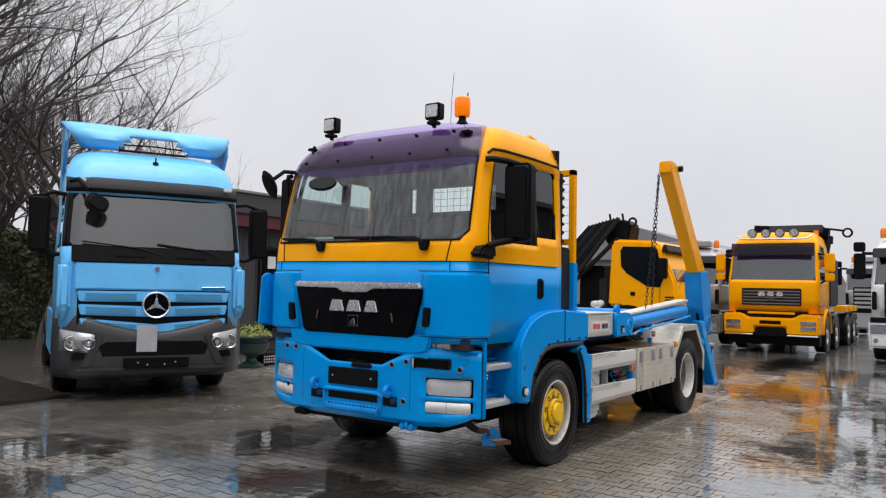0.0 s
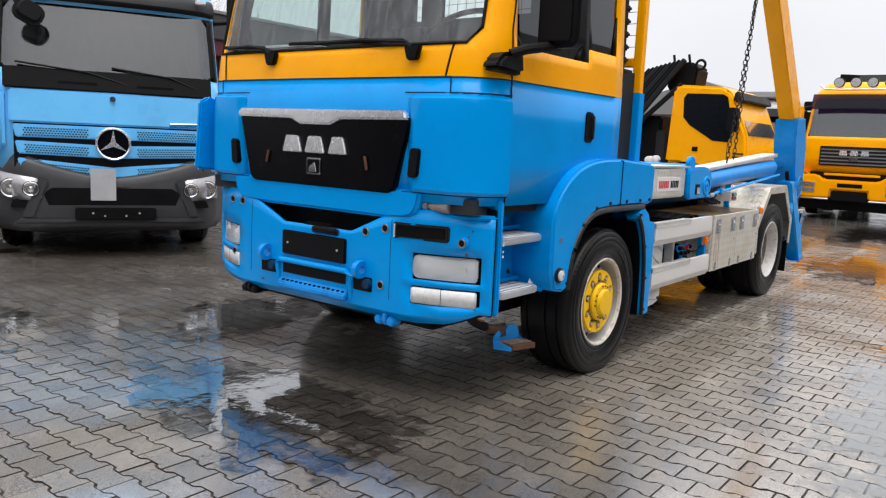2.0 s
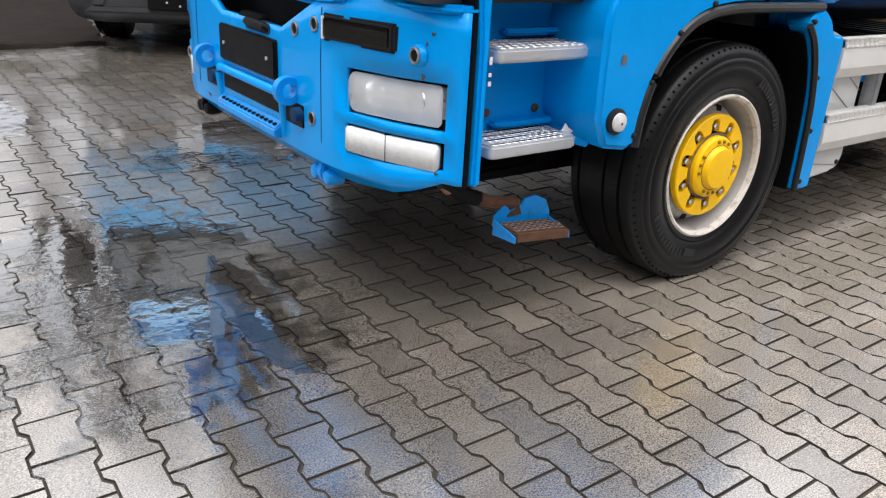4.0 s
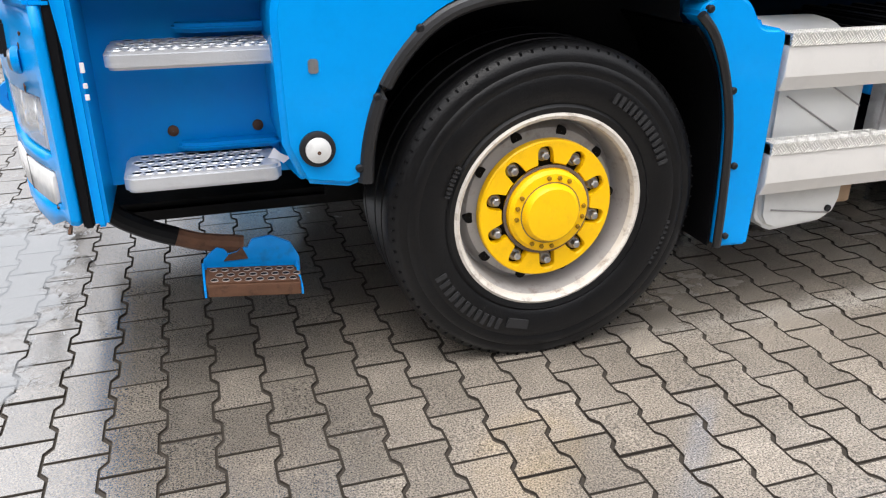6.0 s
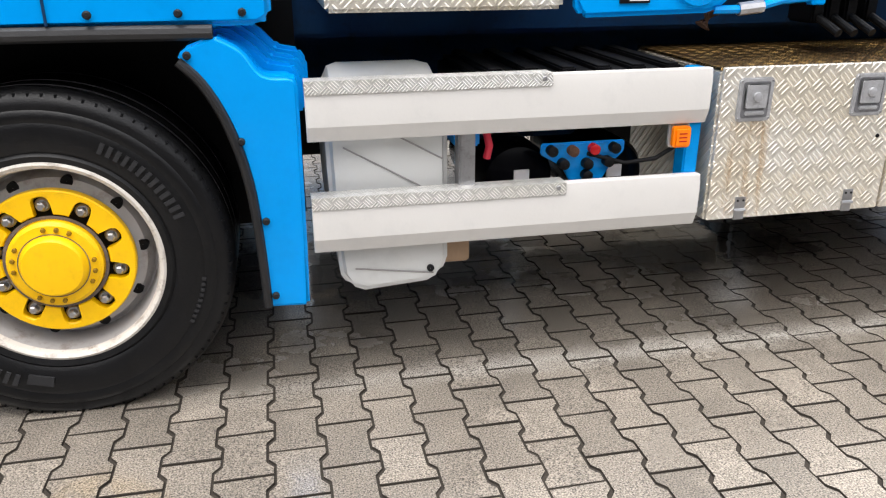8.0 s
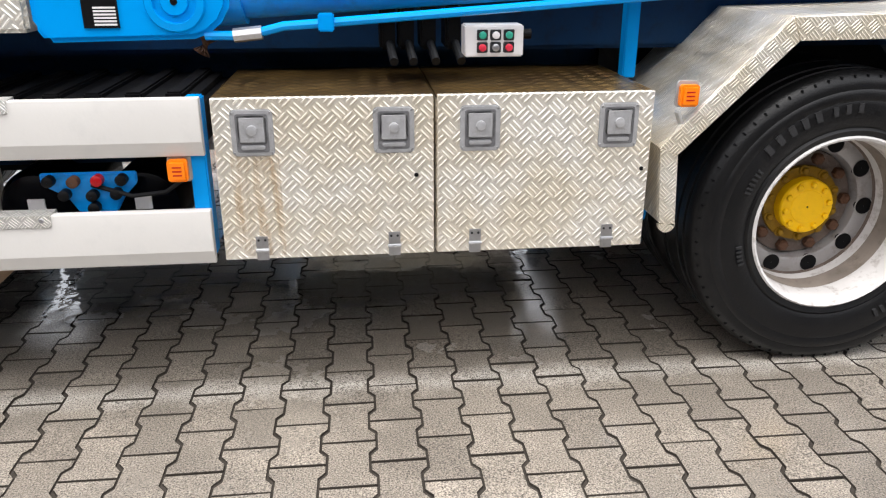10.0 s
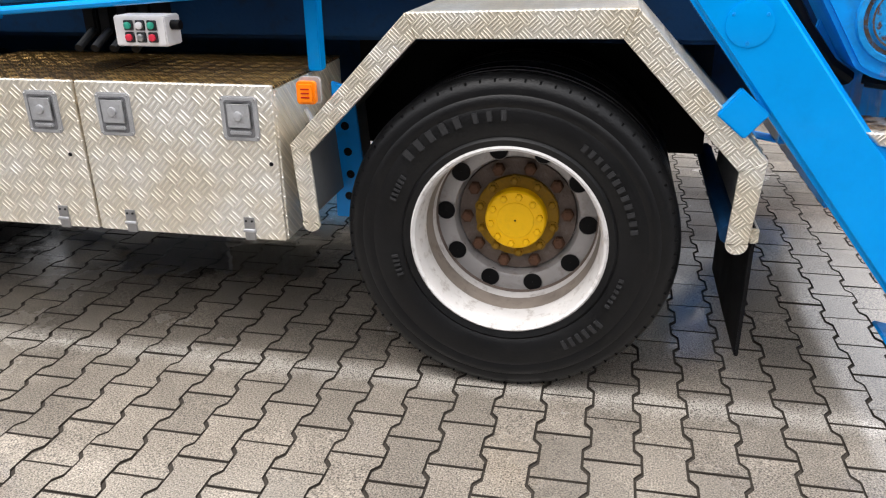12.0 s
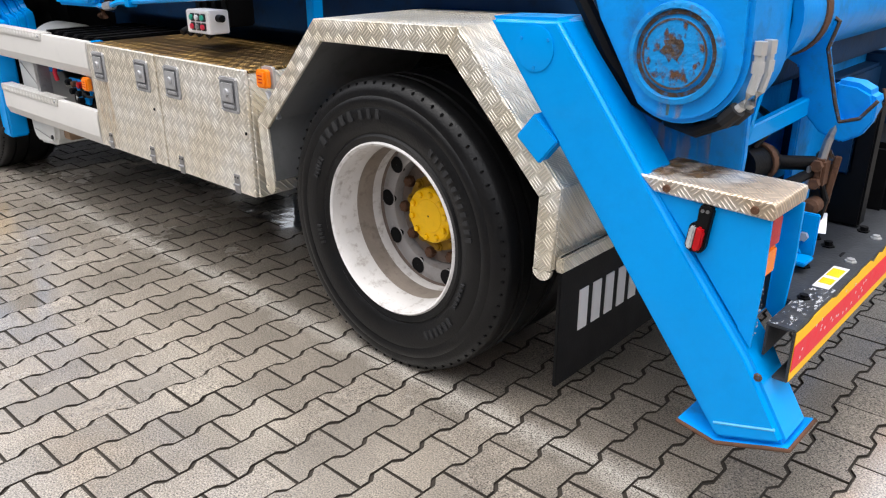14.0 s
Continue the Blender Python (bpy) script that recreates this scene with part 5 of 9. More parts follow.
for z, x1 in ((0.944, -0.722), (0.636, -0.764)):
    bm = prism(B(), smooth_rect(-1.158, x1, 0.092, 0.292, 0.03), "z", z, z + 0.044, 0.008)
    sp = P("cab_step", bm, ALU, None, "perforated aluminium step")
    bm, bm2 = B(), B()
    for i in range(11):
        for j in range(4):
            xx = -1.125 + (x1 + 1.125 - 0.045) * (i + (0.5 if j % 2 else 0)) / 10.6
            lathe(bm, [(0.0115, 0.0445), (0.0135, 0.0475), (0.0160, 0.0445)], (xx, 0.118 + j * 0.045, z), "z", 10)
            disc_lathe(bm2, [(0.0118, 0.042), (0.0118, 0.0462)], (xx, 0.118 + j * 0.045, z), "z", 10)
    P("grip_ring", bm, ALU, sp)["kind"] = "stuff"
    P("step_hole", bm2, BLACK, sp)["kind"] = "stuff"
    P("paint_chip", prism(B(), [(x1 - 0.03, z + 0.048), (x1 - 0.012, z + 0.075), (x1 + 0.004, z + 0.058), (x1 + 0.03, z + 0.044), (x1 + 0.01, z + 0.030), (x1 - 0.01, z + 0.044)], "y", 0.150, 0.153), SIGN_WHITE)
for x in (-1.03, -0.803):
    P("well_bolt", disc_lathe(B(), [(0.015, 0.01), (0.015, -0.005), (0.008, -0.009)], (x, 0.290, 0.741), "y", 12), RUST)

# front wing over the wheel
wing = [(-0.72, 0.645), (-0.60, 0.625), (-0.555, 0.64), (-0.545, 0.74), (-0.51, 0.86), (-0.45, 0.96), (-0.37, 1.04), (-0.27, 1.09), (-0.12, 1.115), (0.1, 1.12), (0.62, 1.12), (0.655, 1.14), (0.655, 1.37), (0.62, 1.41), (0.10, 1.44), (-0.15, 1.435), (-0.35, 1.41), (-0.52, 1.355), (-0.66, 1.26), (-0.76, 1.12), (-0.77, 0.95), (-0.765, 0.75)]
wing = wing[:2] + smooth_line(wing[2:10]) + wing[10:14] + smooth_line(wing[14:])
w1 = B()
prism(w1, wing, "y", 0.012, 0.44, 0.035, 3)
P("front_wing", w1, BLUE, None, "blue plastic wheel wing with bolt heads", smooth=50)
P("wing_split_line", box(B(), 0.098, 0.104, 0.006, 0.4, 1.13, 1.43), BLUE_DARK)
P("wing_edge_trim", tube(B(), smooth_line([(-0.555, 0.02, 0.635), (-0.545, 0.02, 0.74), (-0.51, 0.02, 0.86), (-0.45, 0.02, 0.958), (-0.37, 0.02, 1.035), (-0.27, 0.02, 1.082), (-0.12, 0.02, 1.105), (0.1, 0.02, 1.108), (0.5, 0.02, 1.105)]), 0.021, 10), TRIM_RUBBER, None, "black rubber wing edge")
wing2 = [(0.42, 1.07), (0.40, 1.035), (0.46, 0.98), (0.52, 0.86), (0.56, 0.70), (0.575, 0.5), (0.58, 0.305), (0.70, 0.30), (0.705, 0.5), (0.71, 0.955), (0.695, 0.985), (0.62, 0.995), (0.57, 1.06), (0.50, 1.10)]
wing2 = wing2[:1] + smooth_line(wing2[1:7]) + wing2[7:9] + smooth_line(wing2[9:])
P("rear_wing_panel", prism(B(), wing2, "y", 0.0, 0.11, 0.022, 3), BLUE, None, "blue rear section of the front wing", smooth=50)
for k in range(1, 4):
    ox, oz = 0.012 * k, 0.016 * k
    P("wing_ridge", prism(B(), [(0.48, 1.10 + oz), (0.53 + ox, 1.085 + oz), (0.585 + ox, 1.045 + oz), (0.625 + ox, 1.0 + oz), (0.69 + ox, 0.988 + oz), (0.71 + ox, 0.955 + oz), (0.71 + ox, 0.86), (0.60, 0.86), (0.50, 1.0)], "y", 0.07 + 0.045 * k, 0.118 + 0.045 * k, 0.010, 2), BLUE)
P("wing_edge_trim", tube(B(), smooth_line([(0.405, 0.0, 1.035), (0.46, 0.0, 0.975), (0.515, 0.0, 0.86), (0.555, 0.0, 0.70), (0.572, 0.0, 0.5), (0.578, 0.0, 0.31)]), 0.014, 10), TRIM_RUBBER)
for x, z in ((-0.238, 1.125), (-0.405, 1.028), (-0.52, 0.862), (-0.573, 0.678), (0.546, 0.815), (0.593, 0.58), (0.602, 0.345), (0.43, 1.05), (-0.05, 1.15), (0.2, 1.155), (0.42, 1.155), (0.58, 1.155)):
    P("wing_bolt", disc_lathe(B(), [(0.011, 0.01), (0.011, -0.006), (0.007, -0.010)], (x, 0.010 if x < 0.3 or z > 1.1 else -0.002, z), "y", 10), GREY_PLASTIC)
mk = P("side_marker_lamp", disc_lathe(B(), [(0.046, 0.03), (0.046, -0.012), (0.036, -0.018)], (-0.68, 0.012, 0.74), "y", 24), GREY_PLASTIC)
P("marker_lens", disc_lathe(B(), [(0.034, -0.01), (0.032, -0.026), (0.015, -0.034)], (-0.68, 0.012, 0.74), "y", 20), FROST, mk)
P("marker_bulb", disc_lathe(B(), [(0.006, -0.03), (0.005, -0.0345)], (-0.68, 0.012, 0.737), "y", 10), RUST, mk)
P("wing_scuff", prism(B(), smooth_rect(-0.69, -0.665, 0.93, 0.965, 0.008), "y", 0.008, 0.013), STEEL)
# wall in black: the depth of the arch gets its shade by colour
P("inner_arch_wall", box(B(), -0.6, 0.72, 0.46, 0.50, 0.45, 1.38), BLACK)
AR = [(-0.550, 0.64), (-0.540, 0.74), (-0.505, 0.86), (-0.445, 0.955), (-0.367, 1.033), (-0.267, 1.082), (-0.12, 1.107), (0.1, 1.112), (0.42, 1.112), (0.42, 1.0), (0.46, 0.955), (0.512, 0.86), (0.552, 0.70), (0.567, 0.5), (0.572, 0.31)]
AR = smooth_line(AR[:9]) + smooth_line(AR[9:])
NL = 33
AI = [(x * 0.985, z - 0.008) for x, z in AR]
P("wheel_arch_liner", prism(B(), AR[:NL] + AI[:NL][::-1], "y", 0.045, 0.48), BLACK, None, "black wheel arch liner")
P("wheel_arch_liner", prism(B(), AR[NL:] + AI[NL:][::-1], "y", 0.03, 0.48), BLACK, None, "black wheel arch liner")

# hanging lower step
P("hinged_step_arm", tube(B(), [(-1.10, 0.265, 0.455), (-1.0, 0.262, 0.418), (-0.88, 0.262, 0.395)], 0.026, 10), RUST)
P("hinged_step_hose", tube(B(), smooth_line([(-1.24, 0.27, 0.57), (-1.21, 0.268, 0.52), (-1.14, 0.265, 0.475), (-1.06, 0.264, 0.44)]), 0.028, 10), BLACK)
hs = P("hinged_step", prism(B(), [(-0.995, 0.315), (-0.735, 0.288), (-0.735, 0.322), (-0.995, 0.348)], "y", 0.118, 0.235, 0.006), RUST, None, "rusty hinged lower step with blue remains of paint")
bm, bm2 = B(), B()
for i in range(8):
    for j in range(3):
        gx = -0.972 + i * 0.031 + (0.015 if j % 2 else 0)
        gz = 0.3465 - 0.1 * (gx + 0.995)
        lathe(bm, [(0.009, 0.0), (0.0105, 0.004), (0.0125, 0.0)], (gx, 0.140 + j * 0.034, gz), "z", 8)
        disc_lathe(bm2, [(0.009, -0.002), (0.009, 0.0025)], (gx, 0.140 + j * 0.034, gz), "z", 8)
P("grip_ring", bm, RUSTY_STEEL, hs)["kind"] = "stuff"
P("step_hole", bm2, BLACK, hs)["kind"] = "stuff"
P("step_lip", prism(B(), [(-0.992, 0.312), (-0.738, 0.285), (-0.738, 0.319), (-0.992, 0.345)], "y", 0.106, 0.1178, 0.002), RUST, hs)
P("step_shield", prism(B(), [(-1.0, 0.33), (-0.995, 0.372), (-0.955, 0.405), (-0.935, 0.396), (-0.925, 0.378), (-0.90, 0.384), (-0.885, 0.398), (-0.87, 0.392), (-0.855, 0.418), (-0.80, 0.423), (-0.745, 0.395), (-0.722, 0.345), (-0.722, 0.30)], "y", 0.235, 0.245, 0.002), BLUE_WORN, hs)
P("shield_rust", prism(B(), [(-0.94, 0.36), (-0.925, 0.378), (-0.90, 0.384), (-0.885, 0.398), (-0.87, 0.36)], "y", 0.232, 0.236), RUST, hs)
for x in (-1.002, -0.736):
    P("step_side", prism(B(), [(0.112, 0.33 - 0.1 * (x + 0.995)), (0.235, 0.36 - 0.1 * (x + 0.995)), (0.235, 0.30 - 0.1 * (x + 0.995)), (0.112, 0.308 - 0.1 * (x + 0.995))], "x", x, x + 0.006), BLUE_WORN, hs)


# ---- wheels ----
def nut(bm, c, r, h, sign=1):
    return disc_lathe(bm, [(r, 0), (r, -h), (r * 0.7, -h * 1.25)], c, "y", 6, sign)


def grounded(bm):
    """Flattens a tyre where it bears on the ground."""
    for v in bm.verts:
        if v.co.z < 0.001:
            v.co.z = 0.001
    return bm


def tyre_profile(R, rb, w):
    """Radius and depth from the outer sidewall inwards."""
    s = R - rb
    return [(rb - 0.012, 0.035), (rb, 0.012), (rb + s * 0.1, 0.004), (rb + s * 0.14, 0.010), (rb + s * 0.2, 0.002), (rb + s * 0.5, -0.006), (rb + s * 0.56, -0.001), (rb + s * 0.62, -0.006), (rb + s * 0.70, -0.004), (rb + s * 0.73, 0.001),
            (rb + s * 0.80, 0.0), (rb + s * 0.88, 0.006), (R - 0.008, 0.022), (R, 0.036), (R, 0.075), (R - 0.012, 0.078), (R - 0.012, 0.088), (R, 0.091), (R, w * 0.5 - 0.03), (R - 0.012, w * 0.5 - 0.027), (R - 0.012, w * 0.5 - 0.017), (R, w * 0.5 - 0.014), (R, w - 0.08), (R - 0.012, w - 0.078),
            (R - 0.012, w - 0.068), (R, w - 0.066), (R, w - 0.036), (R - 0.02, w - 0.01), (rb + s * 0.5, w), (rb, w - 0.02), (rb - 0.012, w - 0.05)]


def sidewall_marks(bm, c, runs, y, sign):
    """Raised plain bars on a sidewall: (radius, start, end, height of a bar, number)."""
    for r, a0, a1, h, n in runs:
        for i in range(n):
            a = radians(a0 + (a1 - a0) * i / max(1, n - 1))
            da = radians((a1 - a0) / n * 0.28)
            pts = []
            for rr, aa in ((r, a - da), (r, a + da), (r + h, a + da), (r + h, a - da)):
                pts.append((c[0] + rr * math.cos(aa), c[2] + rr * math.sin(aa)))
            prism(bm, pts, "y", c[1] + sign * (y - 0.002), c[1] + sign * (y + 0.006))
    return bm


def shoulder_notches(bm, c, R, sign, n=72):
    for i in range(n):
        a = 2 * math.pi * i / n
        r0, r1 = R - 0.036, R - 0.012
        pts = [(c[0] + r * math.cos(a + d), c[2] + r * math.sin(a + d)) for r, d in ((r0, -0.004), (r0, 0.004), (r1, 0.006), (r1, -0.006))]
        prism(bm, pts, "y", c[1] + sign * 0.0095, c[1] + sign * 0.03)
    return bm


def front_wheel(c, sign, parent, label):
    """c: centre of the outer face; sign +1 where the inside lies towards +y."""
    rim = part("wheel", lathe(B(), [(0.300, 0.028), (0.300, 0.012), (0.292, 0.008), (0.283, 0.014), (0.279, 0.03), (0.272, 0.05), (0.268, 0.11), (0.263, 0.128), (0.256, 0.124), (0.248, 0.104), (0.238, 0.086), (0.205, 0.076), (0.10, 0.076), (0.10, 0.30), (0.24, 0.30), (0.29, 0.33), (0.300, 0.33)], c, "y", 64, sign), RIM_SILVER, parent, label)
    part("tyre", grounded(lathe(B(), tyre_profile(0.496, 0.297, 0.37), c, "y", 96, sign)), RUBBER, rim)
    part("tread_slit", shoulder_notches(B(), c, 0.496, sign, 90), BLACK, rim)["kind"] = "stuff"
    part("tyre_marking", sidewall_marks(B(), c, [(0.36, 62, 20, 0.032, 13), (0.36, 205, 245, 0.036, 11), (0.352, 255, 275, 0.03, 1), (0.33, 150, 165, 0.014, 8), (0.40, 330, 350, 0.012, 9)], -0.006, sign), RUBBER_MARK, rim)["kind"] = "stuff"
    # yellow ring with a notch open to the hub round each nut
    n = 180
    bm = B()
    loops = []
    for y, dr in ((0.064, 0.0), (0.040, 0.0), (0.036, 0.004)):
        lin_, lout = [], []
        for i in range(n):
            a = 2 * math.pi * i / n
            k = ((math.degrees(a) - 94.5) / 36.0) % 1.0
            d = min(k, 1 - k) * 36
            r = 0.142 if d > 9.5 else 0.142 + 0.053 * math.sqrt(max(0.0, 1 - (d / 9.5) ** 3))
            ro = 0.214
            lin_.append(bm.verts.new((c[0] + (r + dr) * math.cos(a), c[1] + sign * y, c[2] + (r + dr) * math.sin(a))))
            lout.append(bm.verts.new((c[0] + (ro - dr) * math.cos(a), c[1] + sign * y, c[2] + (ro - dr) * math.sin(a))))
        loops.append((lin_, lout))
    for i in range(n):
        j = (i + 1) % n
        for k in range(2):
            for side in (0, 1):
                bm.faces.new((loops[k][side][i], loops[k][side][j], loops[k + 1][side][j], loops[k + 1][side][i]))
        bm.faces.new((loops[2][0][i], loops[2][0][j], loops[2][1][j], loops[2][1][i]))
        bm.faces.new((loops[0][0][i], loops[0][0][j], loops[0][1][j], loops[0][1][i]))
    part("nut_guard_ring", bm, YELLOW_HUB, rim, "yellow notched ring round the wheel nuts", 30)
    part("ring_back", disc_lathe(B(), [(0.205, 0.062), (0.205, 0.084)], c, "y", 40, sign), BLACK, rim)
    part("rim_lip", lathe(B(), [(0.3015, 0.030), (0.3015, 0.0115), (0.2925, 0.0065), (0.282, 0.0135), (0.2775, 0.031)], c, "y", 72, sign), RIM_CREAM, rim, "cream rim edge with rust chips")
    part("hub", disc_lathe(B(), [(0.130, 0.06), (0.128, 0.022), (0.118, 0.012), (0.092, 0.008), (0.086, -0.008), (0.08, -0.014), (0.03, -0.017)], c, "y", 48, sign), YELLOW_HUB, rim, "yellow painted hub cap")
    part("hub_grime", lathe(B(), [(0.131, 0.0355), (0.1405, 0.0355)], c, "y", 48, sign), RUST_GRIME, rim, "brown grime round the hub")
    part("hub_grime", lathe(B(), [(0.0925, 0.0074), (0.0955, 0.0078)], c, "y", 48, sign), RUST_GRIME, rim)
    bm = B()
    for i in range(20):
        if i % 5 in (1, 2):
            continue
        a = 2 * math.pi * i / 20 + 0.1
        nut(bm, (c[0] + 0.108 * math.cos(a), c[1] + sign * 0.012, c[2] + 0.108 * math.sin(a)), 0.007, 0.008, sign)
    part("hub_bolts", bm, YELLOW_GRIMY, rim)["kind"] = "stuff"
    for i in range(10):
        a = radians(94.5 + 36 * i)
        p = (c[0] + 0.1675 * math.cos(a), c[1] + sign * 0.066, c[2] + 0.1675 * math.sin(a))
        bm = disc_lathe(B(), [(0.0205, 0.01), (0.0205, -0.010), (0.016, -0.014)], p, "y", 16, sign)
        nut(bm, (p[0], p[1] - sign * 0.013, p[2]), 0.013, 0.018, sign)
        part("wheel_nut", bm, STEEL, rim)
    for i in range(10):
        a = radians(76.5 + 36 * i)
        p = (c[0] + 0.2295 * math.cos(a), c[1] + sign * 0.083, c[2] + 0.2295 * math.sin(a))
        part("vent_hole", disc_lathe(B(), [(0.017, 0.02), (0.017, -0.002)], p, "y", 18, sign), BLACK, rim)
    return rim


def rear_wheel(c, sign, parent, label):
    rim = part("wheel", lathe(B(), [(0.303, 0.030), (0.303, 0.012), (0.296, 0.006), (0.288, 0.012), (0.284, 0.03), (0.278, 0.06), (0.276, 0.15), (0.272, 0.185), (0.268, 0.20), (0.268, 0.36), (0.28, 0.36), (0.30, 0.40)], c, "y", 64, sign), RIM_WHITE, parent, label)
    part("wheel_disc", lathe(B(), [(0.274, 0.212), (0.270, 0.230), (0.262, 0.240), (0.252, 0.238), (0.218, 0.238), (0.209, 0.243), (0.202, 0.260), (0.198, 0.284), (0.08, 0.284)], c, "y", 64, sign), RIM_GRIMY, rim, "grimy silver wheel disc")
    part("barrel_grime", lathe(B(), [(0.2757, 0.118), (0.2752, 0.15), (0.2712, 0.185), (0.2690, 0.205)], c, "y", 64, sign), BARREL_GRIME, rim, "grey-brown road grime deep in the rim")
    part("grime_ring", lathe(B(), [(0.2735, 0.200), (0.2695, 0.226), (0.262, 0.2385)], c, "y", 64, sign), RUST_GRIME, rim, "brown grime where the disc meets the rim")
    part("tyre", grounded(lathe(B(), tyre_profile(0.508, 0.300, 0.32), c, "y", 96, sign)), RUBBER, rim)
    part("inner_tyre", grounded(lathe(B(), [(r, h + 0.36) for r, h in tyre_profile(0.508, 0.300, 0.30)], c, "y", 60, sign)), RUBBER, rim)
    part("tyre_marking", sidewall_marks(B(), c, [(0.38, 138, 112, 0.034, 5), (0.38, 104, 92, 0.03, 3), (0.365, 55, 10, 0.022, 12), (0.36, 320, 300, 0.03, 6), (0.35, 345, 330, 0.014, 6), (0.36, 160, 148, 0.02, 6), (0.345, 190, 200, 0.02, 5)], -0.006, sign), RUBBER_MARK, rim)["kind"] = "stuff"
    part("tread_slit", shoulder_notches(B(), c, 0.508, sign), BLACK, rim)["kind"] = "stuff"
    part("brake_ring", disc_lathe(B(), [(0.197, 0.284), (0.194, 0.272), (0.13, 0.268)], c, "y", 48, sign), RUST_GRIME, rim)
    part("hub_flange", disc_lathe(B(), [(0.140, 0.275), (0.138, 0.254), (0.130, 0.250), (0.10, 0.250)], c, "y", 48, sign), YELLOW_GRIMY, rim, "grimy yellow hub flange")
    part("hub", disc_lathe(B(), [(0.102, 0.25), (0.100, 0.216), (0.095, 0.210), (0.062, 0.209), (0.060, 0.207), (0.02, 0.2065)], c, "y", 48, sign), YELLOW_HUB, rim, "yellow painted hub cap")
    part("hub_dot", disc_lathe(B(), [(0.004, 0.207), (0.003, 0.2055)], c, "y", 10, sign), BLACK, rim)
    bm = B()
    for i in range(10):
        a = radians(36 * i + 10)
        nut(bm, (c[0] + 0.081 * math.cos(a), c[1] + sign * 0.211, c[2] + 0.081 * math.sin(a)), 0.0115, 0.010, sign)
    part("hub_bolts", bm, YELLOW_HUB, rim)["kind"] = "stuff"
    for i in range(10):
        a = radians(36 * i + 22)
        p = (c[0] + 0.1240 * math.cos(a), c[1] + sign * 0.251, c[2] + 0.1240 * math.sin(a))
        bm = nut(B(), p, 0.013, 0.014, sign)
        disc_lathe(bm, [(0.019, 0.002), (0.019, -0.004), (0.013, -0.005)], p, "y", 14, sign)
        part("wheel_nut", bm, YELLOW_GRIMY, rim)
        a = radians(36 * i + 4)
        p = (c[0] + 0.167 * math.cos(a), c[1] + sign * 0.270, c[2] + 0.167 * math.sin(a))
        part("wheel_stud", nut(B(), p, 0.021, 0.022, sign), RUST, rim)
        a = radians(36 * i - 3)
        p = (c[0] + 0.236 * math.cos(a), c[1] + sign * 0.238, c[2] + 0.236 * math.sin(a))
        part("vent_hole", disc_lathe(B(), [(0.031, 0.02), (0.031, -0.0015)], p, "y", 20, sign), BLACK, rim)
        part("vent_lip", lathe(B(), [(0.031, 0.0), (0.032, -0.0025), (0.0345, 0.0005)], p, "y", 20, sign), RIM_GRIMY, rim)
    return rim


front_wheel((0, 0.028, 0.478), 1, truck, "black tyre on a silver rim with yellow hub")
front_wheel((0, far_y(0.028), 0.478), -1, truck, "black tyre on a silver rim with yellow hub")
rear_wheel((3.985, 0.028, 0.503), 1, truck, "twin black tyres on a deep white rim with yellow hub")
rear_wheel((3.985, far_y(0.028), 0.503), -1, truck, "twin black tyres on a deep white rim with yellow hub")
P("front_axle", tube(B(), [(0, 0.35, 0.478), (0, 2.19, 0.478)], 0.07, 12), BLACK)
P("rear_axle", tube(B(), [(3.985, 0.5, 0.503), (3.985, 2.04, 0.503)], 0.11, 14), BLACK)
P("differential", disc_lathe(B(), [(0.12, -0.22), (0.24, -0.08), (0.24, 0.08), (0.12, 0.22)], (3.985, YC, 0.50), "y", 24), BLACK)

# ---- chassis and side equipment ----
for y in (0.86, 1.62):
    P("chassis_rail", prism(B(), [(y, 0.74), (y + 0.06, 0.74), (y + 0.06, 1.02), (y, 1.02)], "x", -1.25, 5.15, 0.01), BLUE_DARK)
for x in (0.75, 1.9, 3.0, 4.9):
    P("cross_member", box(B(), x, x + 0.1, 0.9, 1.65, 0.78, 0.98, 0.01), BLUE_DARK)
P("body_subframe", box(B(), 0.70, 5.0, 0.52, 2.02, 1.03, 1.26, 0.015), BLUE_DARK, None, "grimy blue skip body frame, underbody shade in its colour")
P("body_deck", box(B(), 0.75, 4.3, 0.45, 2.09, 1.26, 1.32, 0.01), STEEL)
P("engine_block", box(B(), -1.1, 0.5, 0.8, 1.75, 0.6, 1.1, 0.05), BLACK)
P("gearbox", box(B(), 0.5, 1.4, 1.0, 1.5, 0.5, 0.85, 0.06), BLACK)
# added tray, keeps sky light off the ground below the cab
P("engine_undertray", box(B(), -1.25, 0.62, 0.50, 2.04, 0.40, 0.46, 0.02), BLACK, None, "black tray added under the engine to cut light")
P("prop_shaft", tube(B(), [(1.4, YC, 0.66), (3.7, YC, 0.56)], 0.06, 14), BLACK)
# unseen tank and box, added to stop far-side light under the truck
P("far_fuel_tank", box(B(), 0.75, 1.95, 1.95, 2.52, 0.34, 0.98, 0.06, 3), ALU, None, "unseen aluminium tank added to block light from the far side")
P("far_tool_box", box(B(), 2.0, 3.3, 1.95, 2.52, 0.40, 0.96, 0.01), PLATE, None, "unseen tread plate box added to block light from the far side")
P("spare_tank", tube(B(), [(2.05, 1.0, 0.55), (2.05, 1.55, 0.55)], 0.15, 18), BLACK)
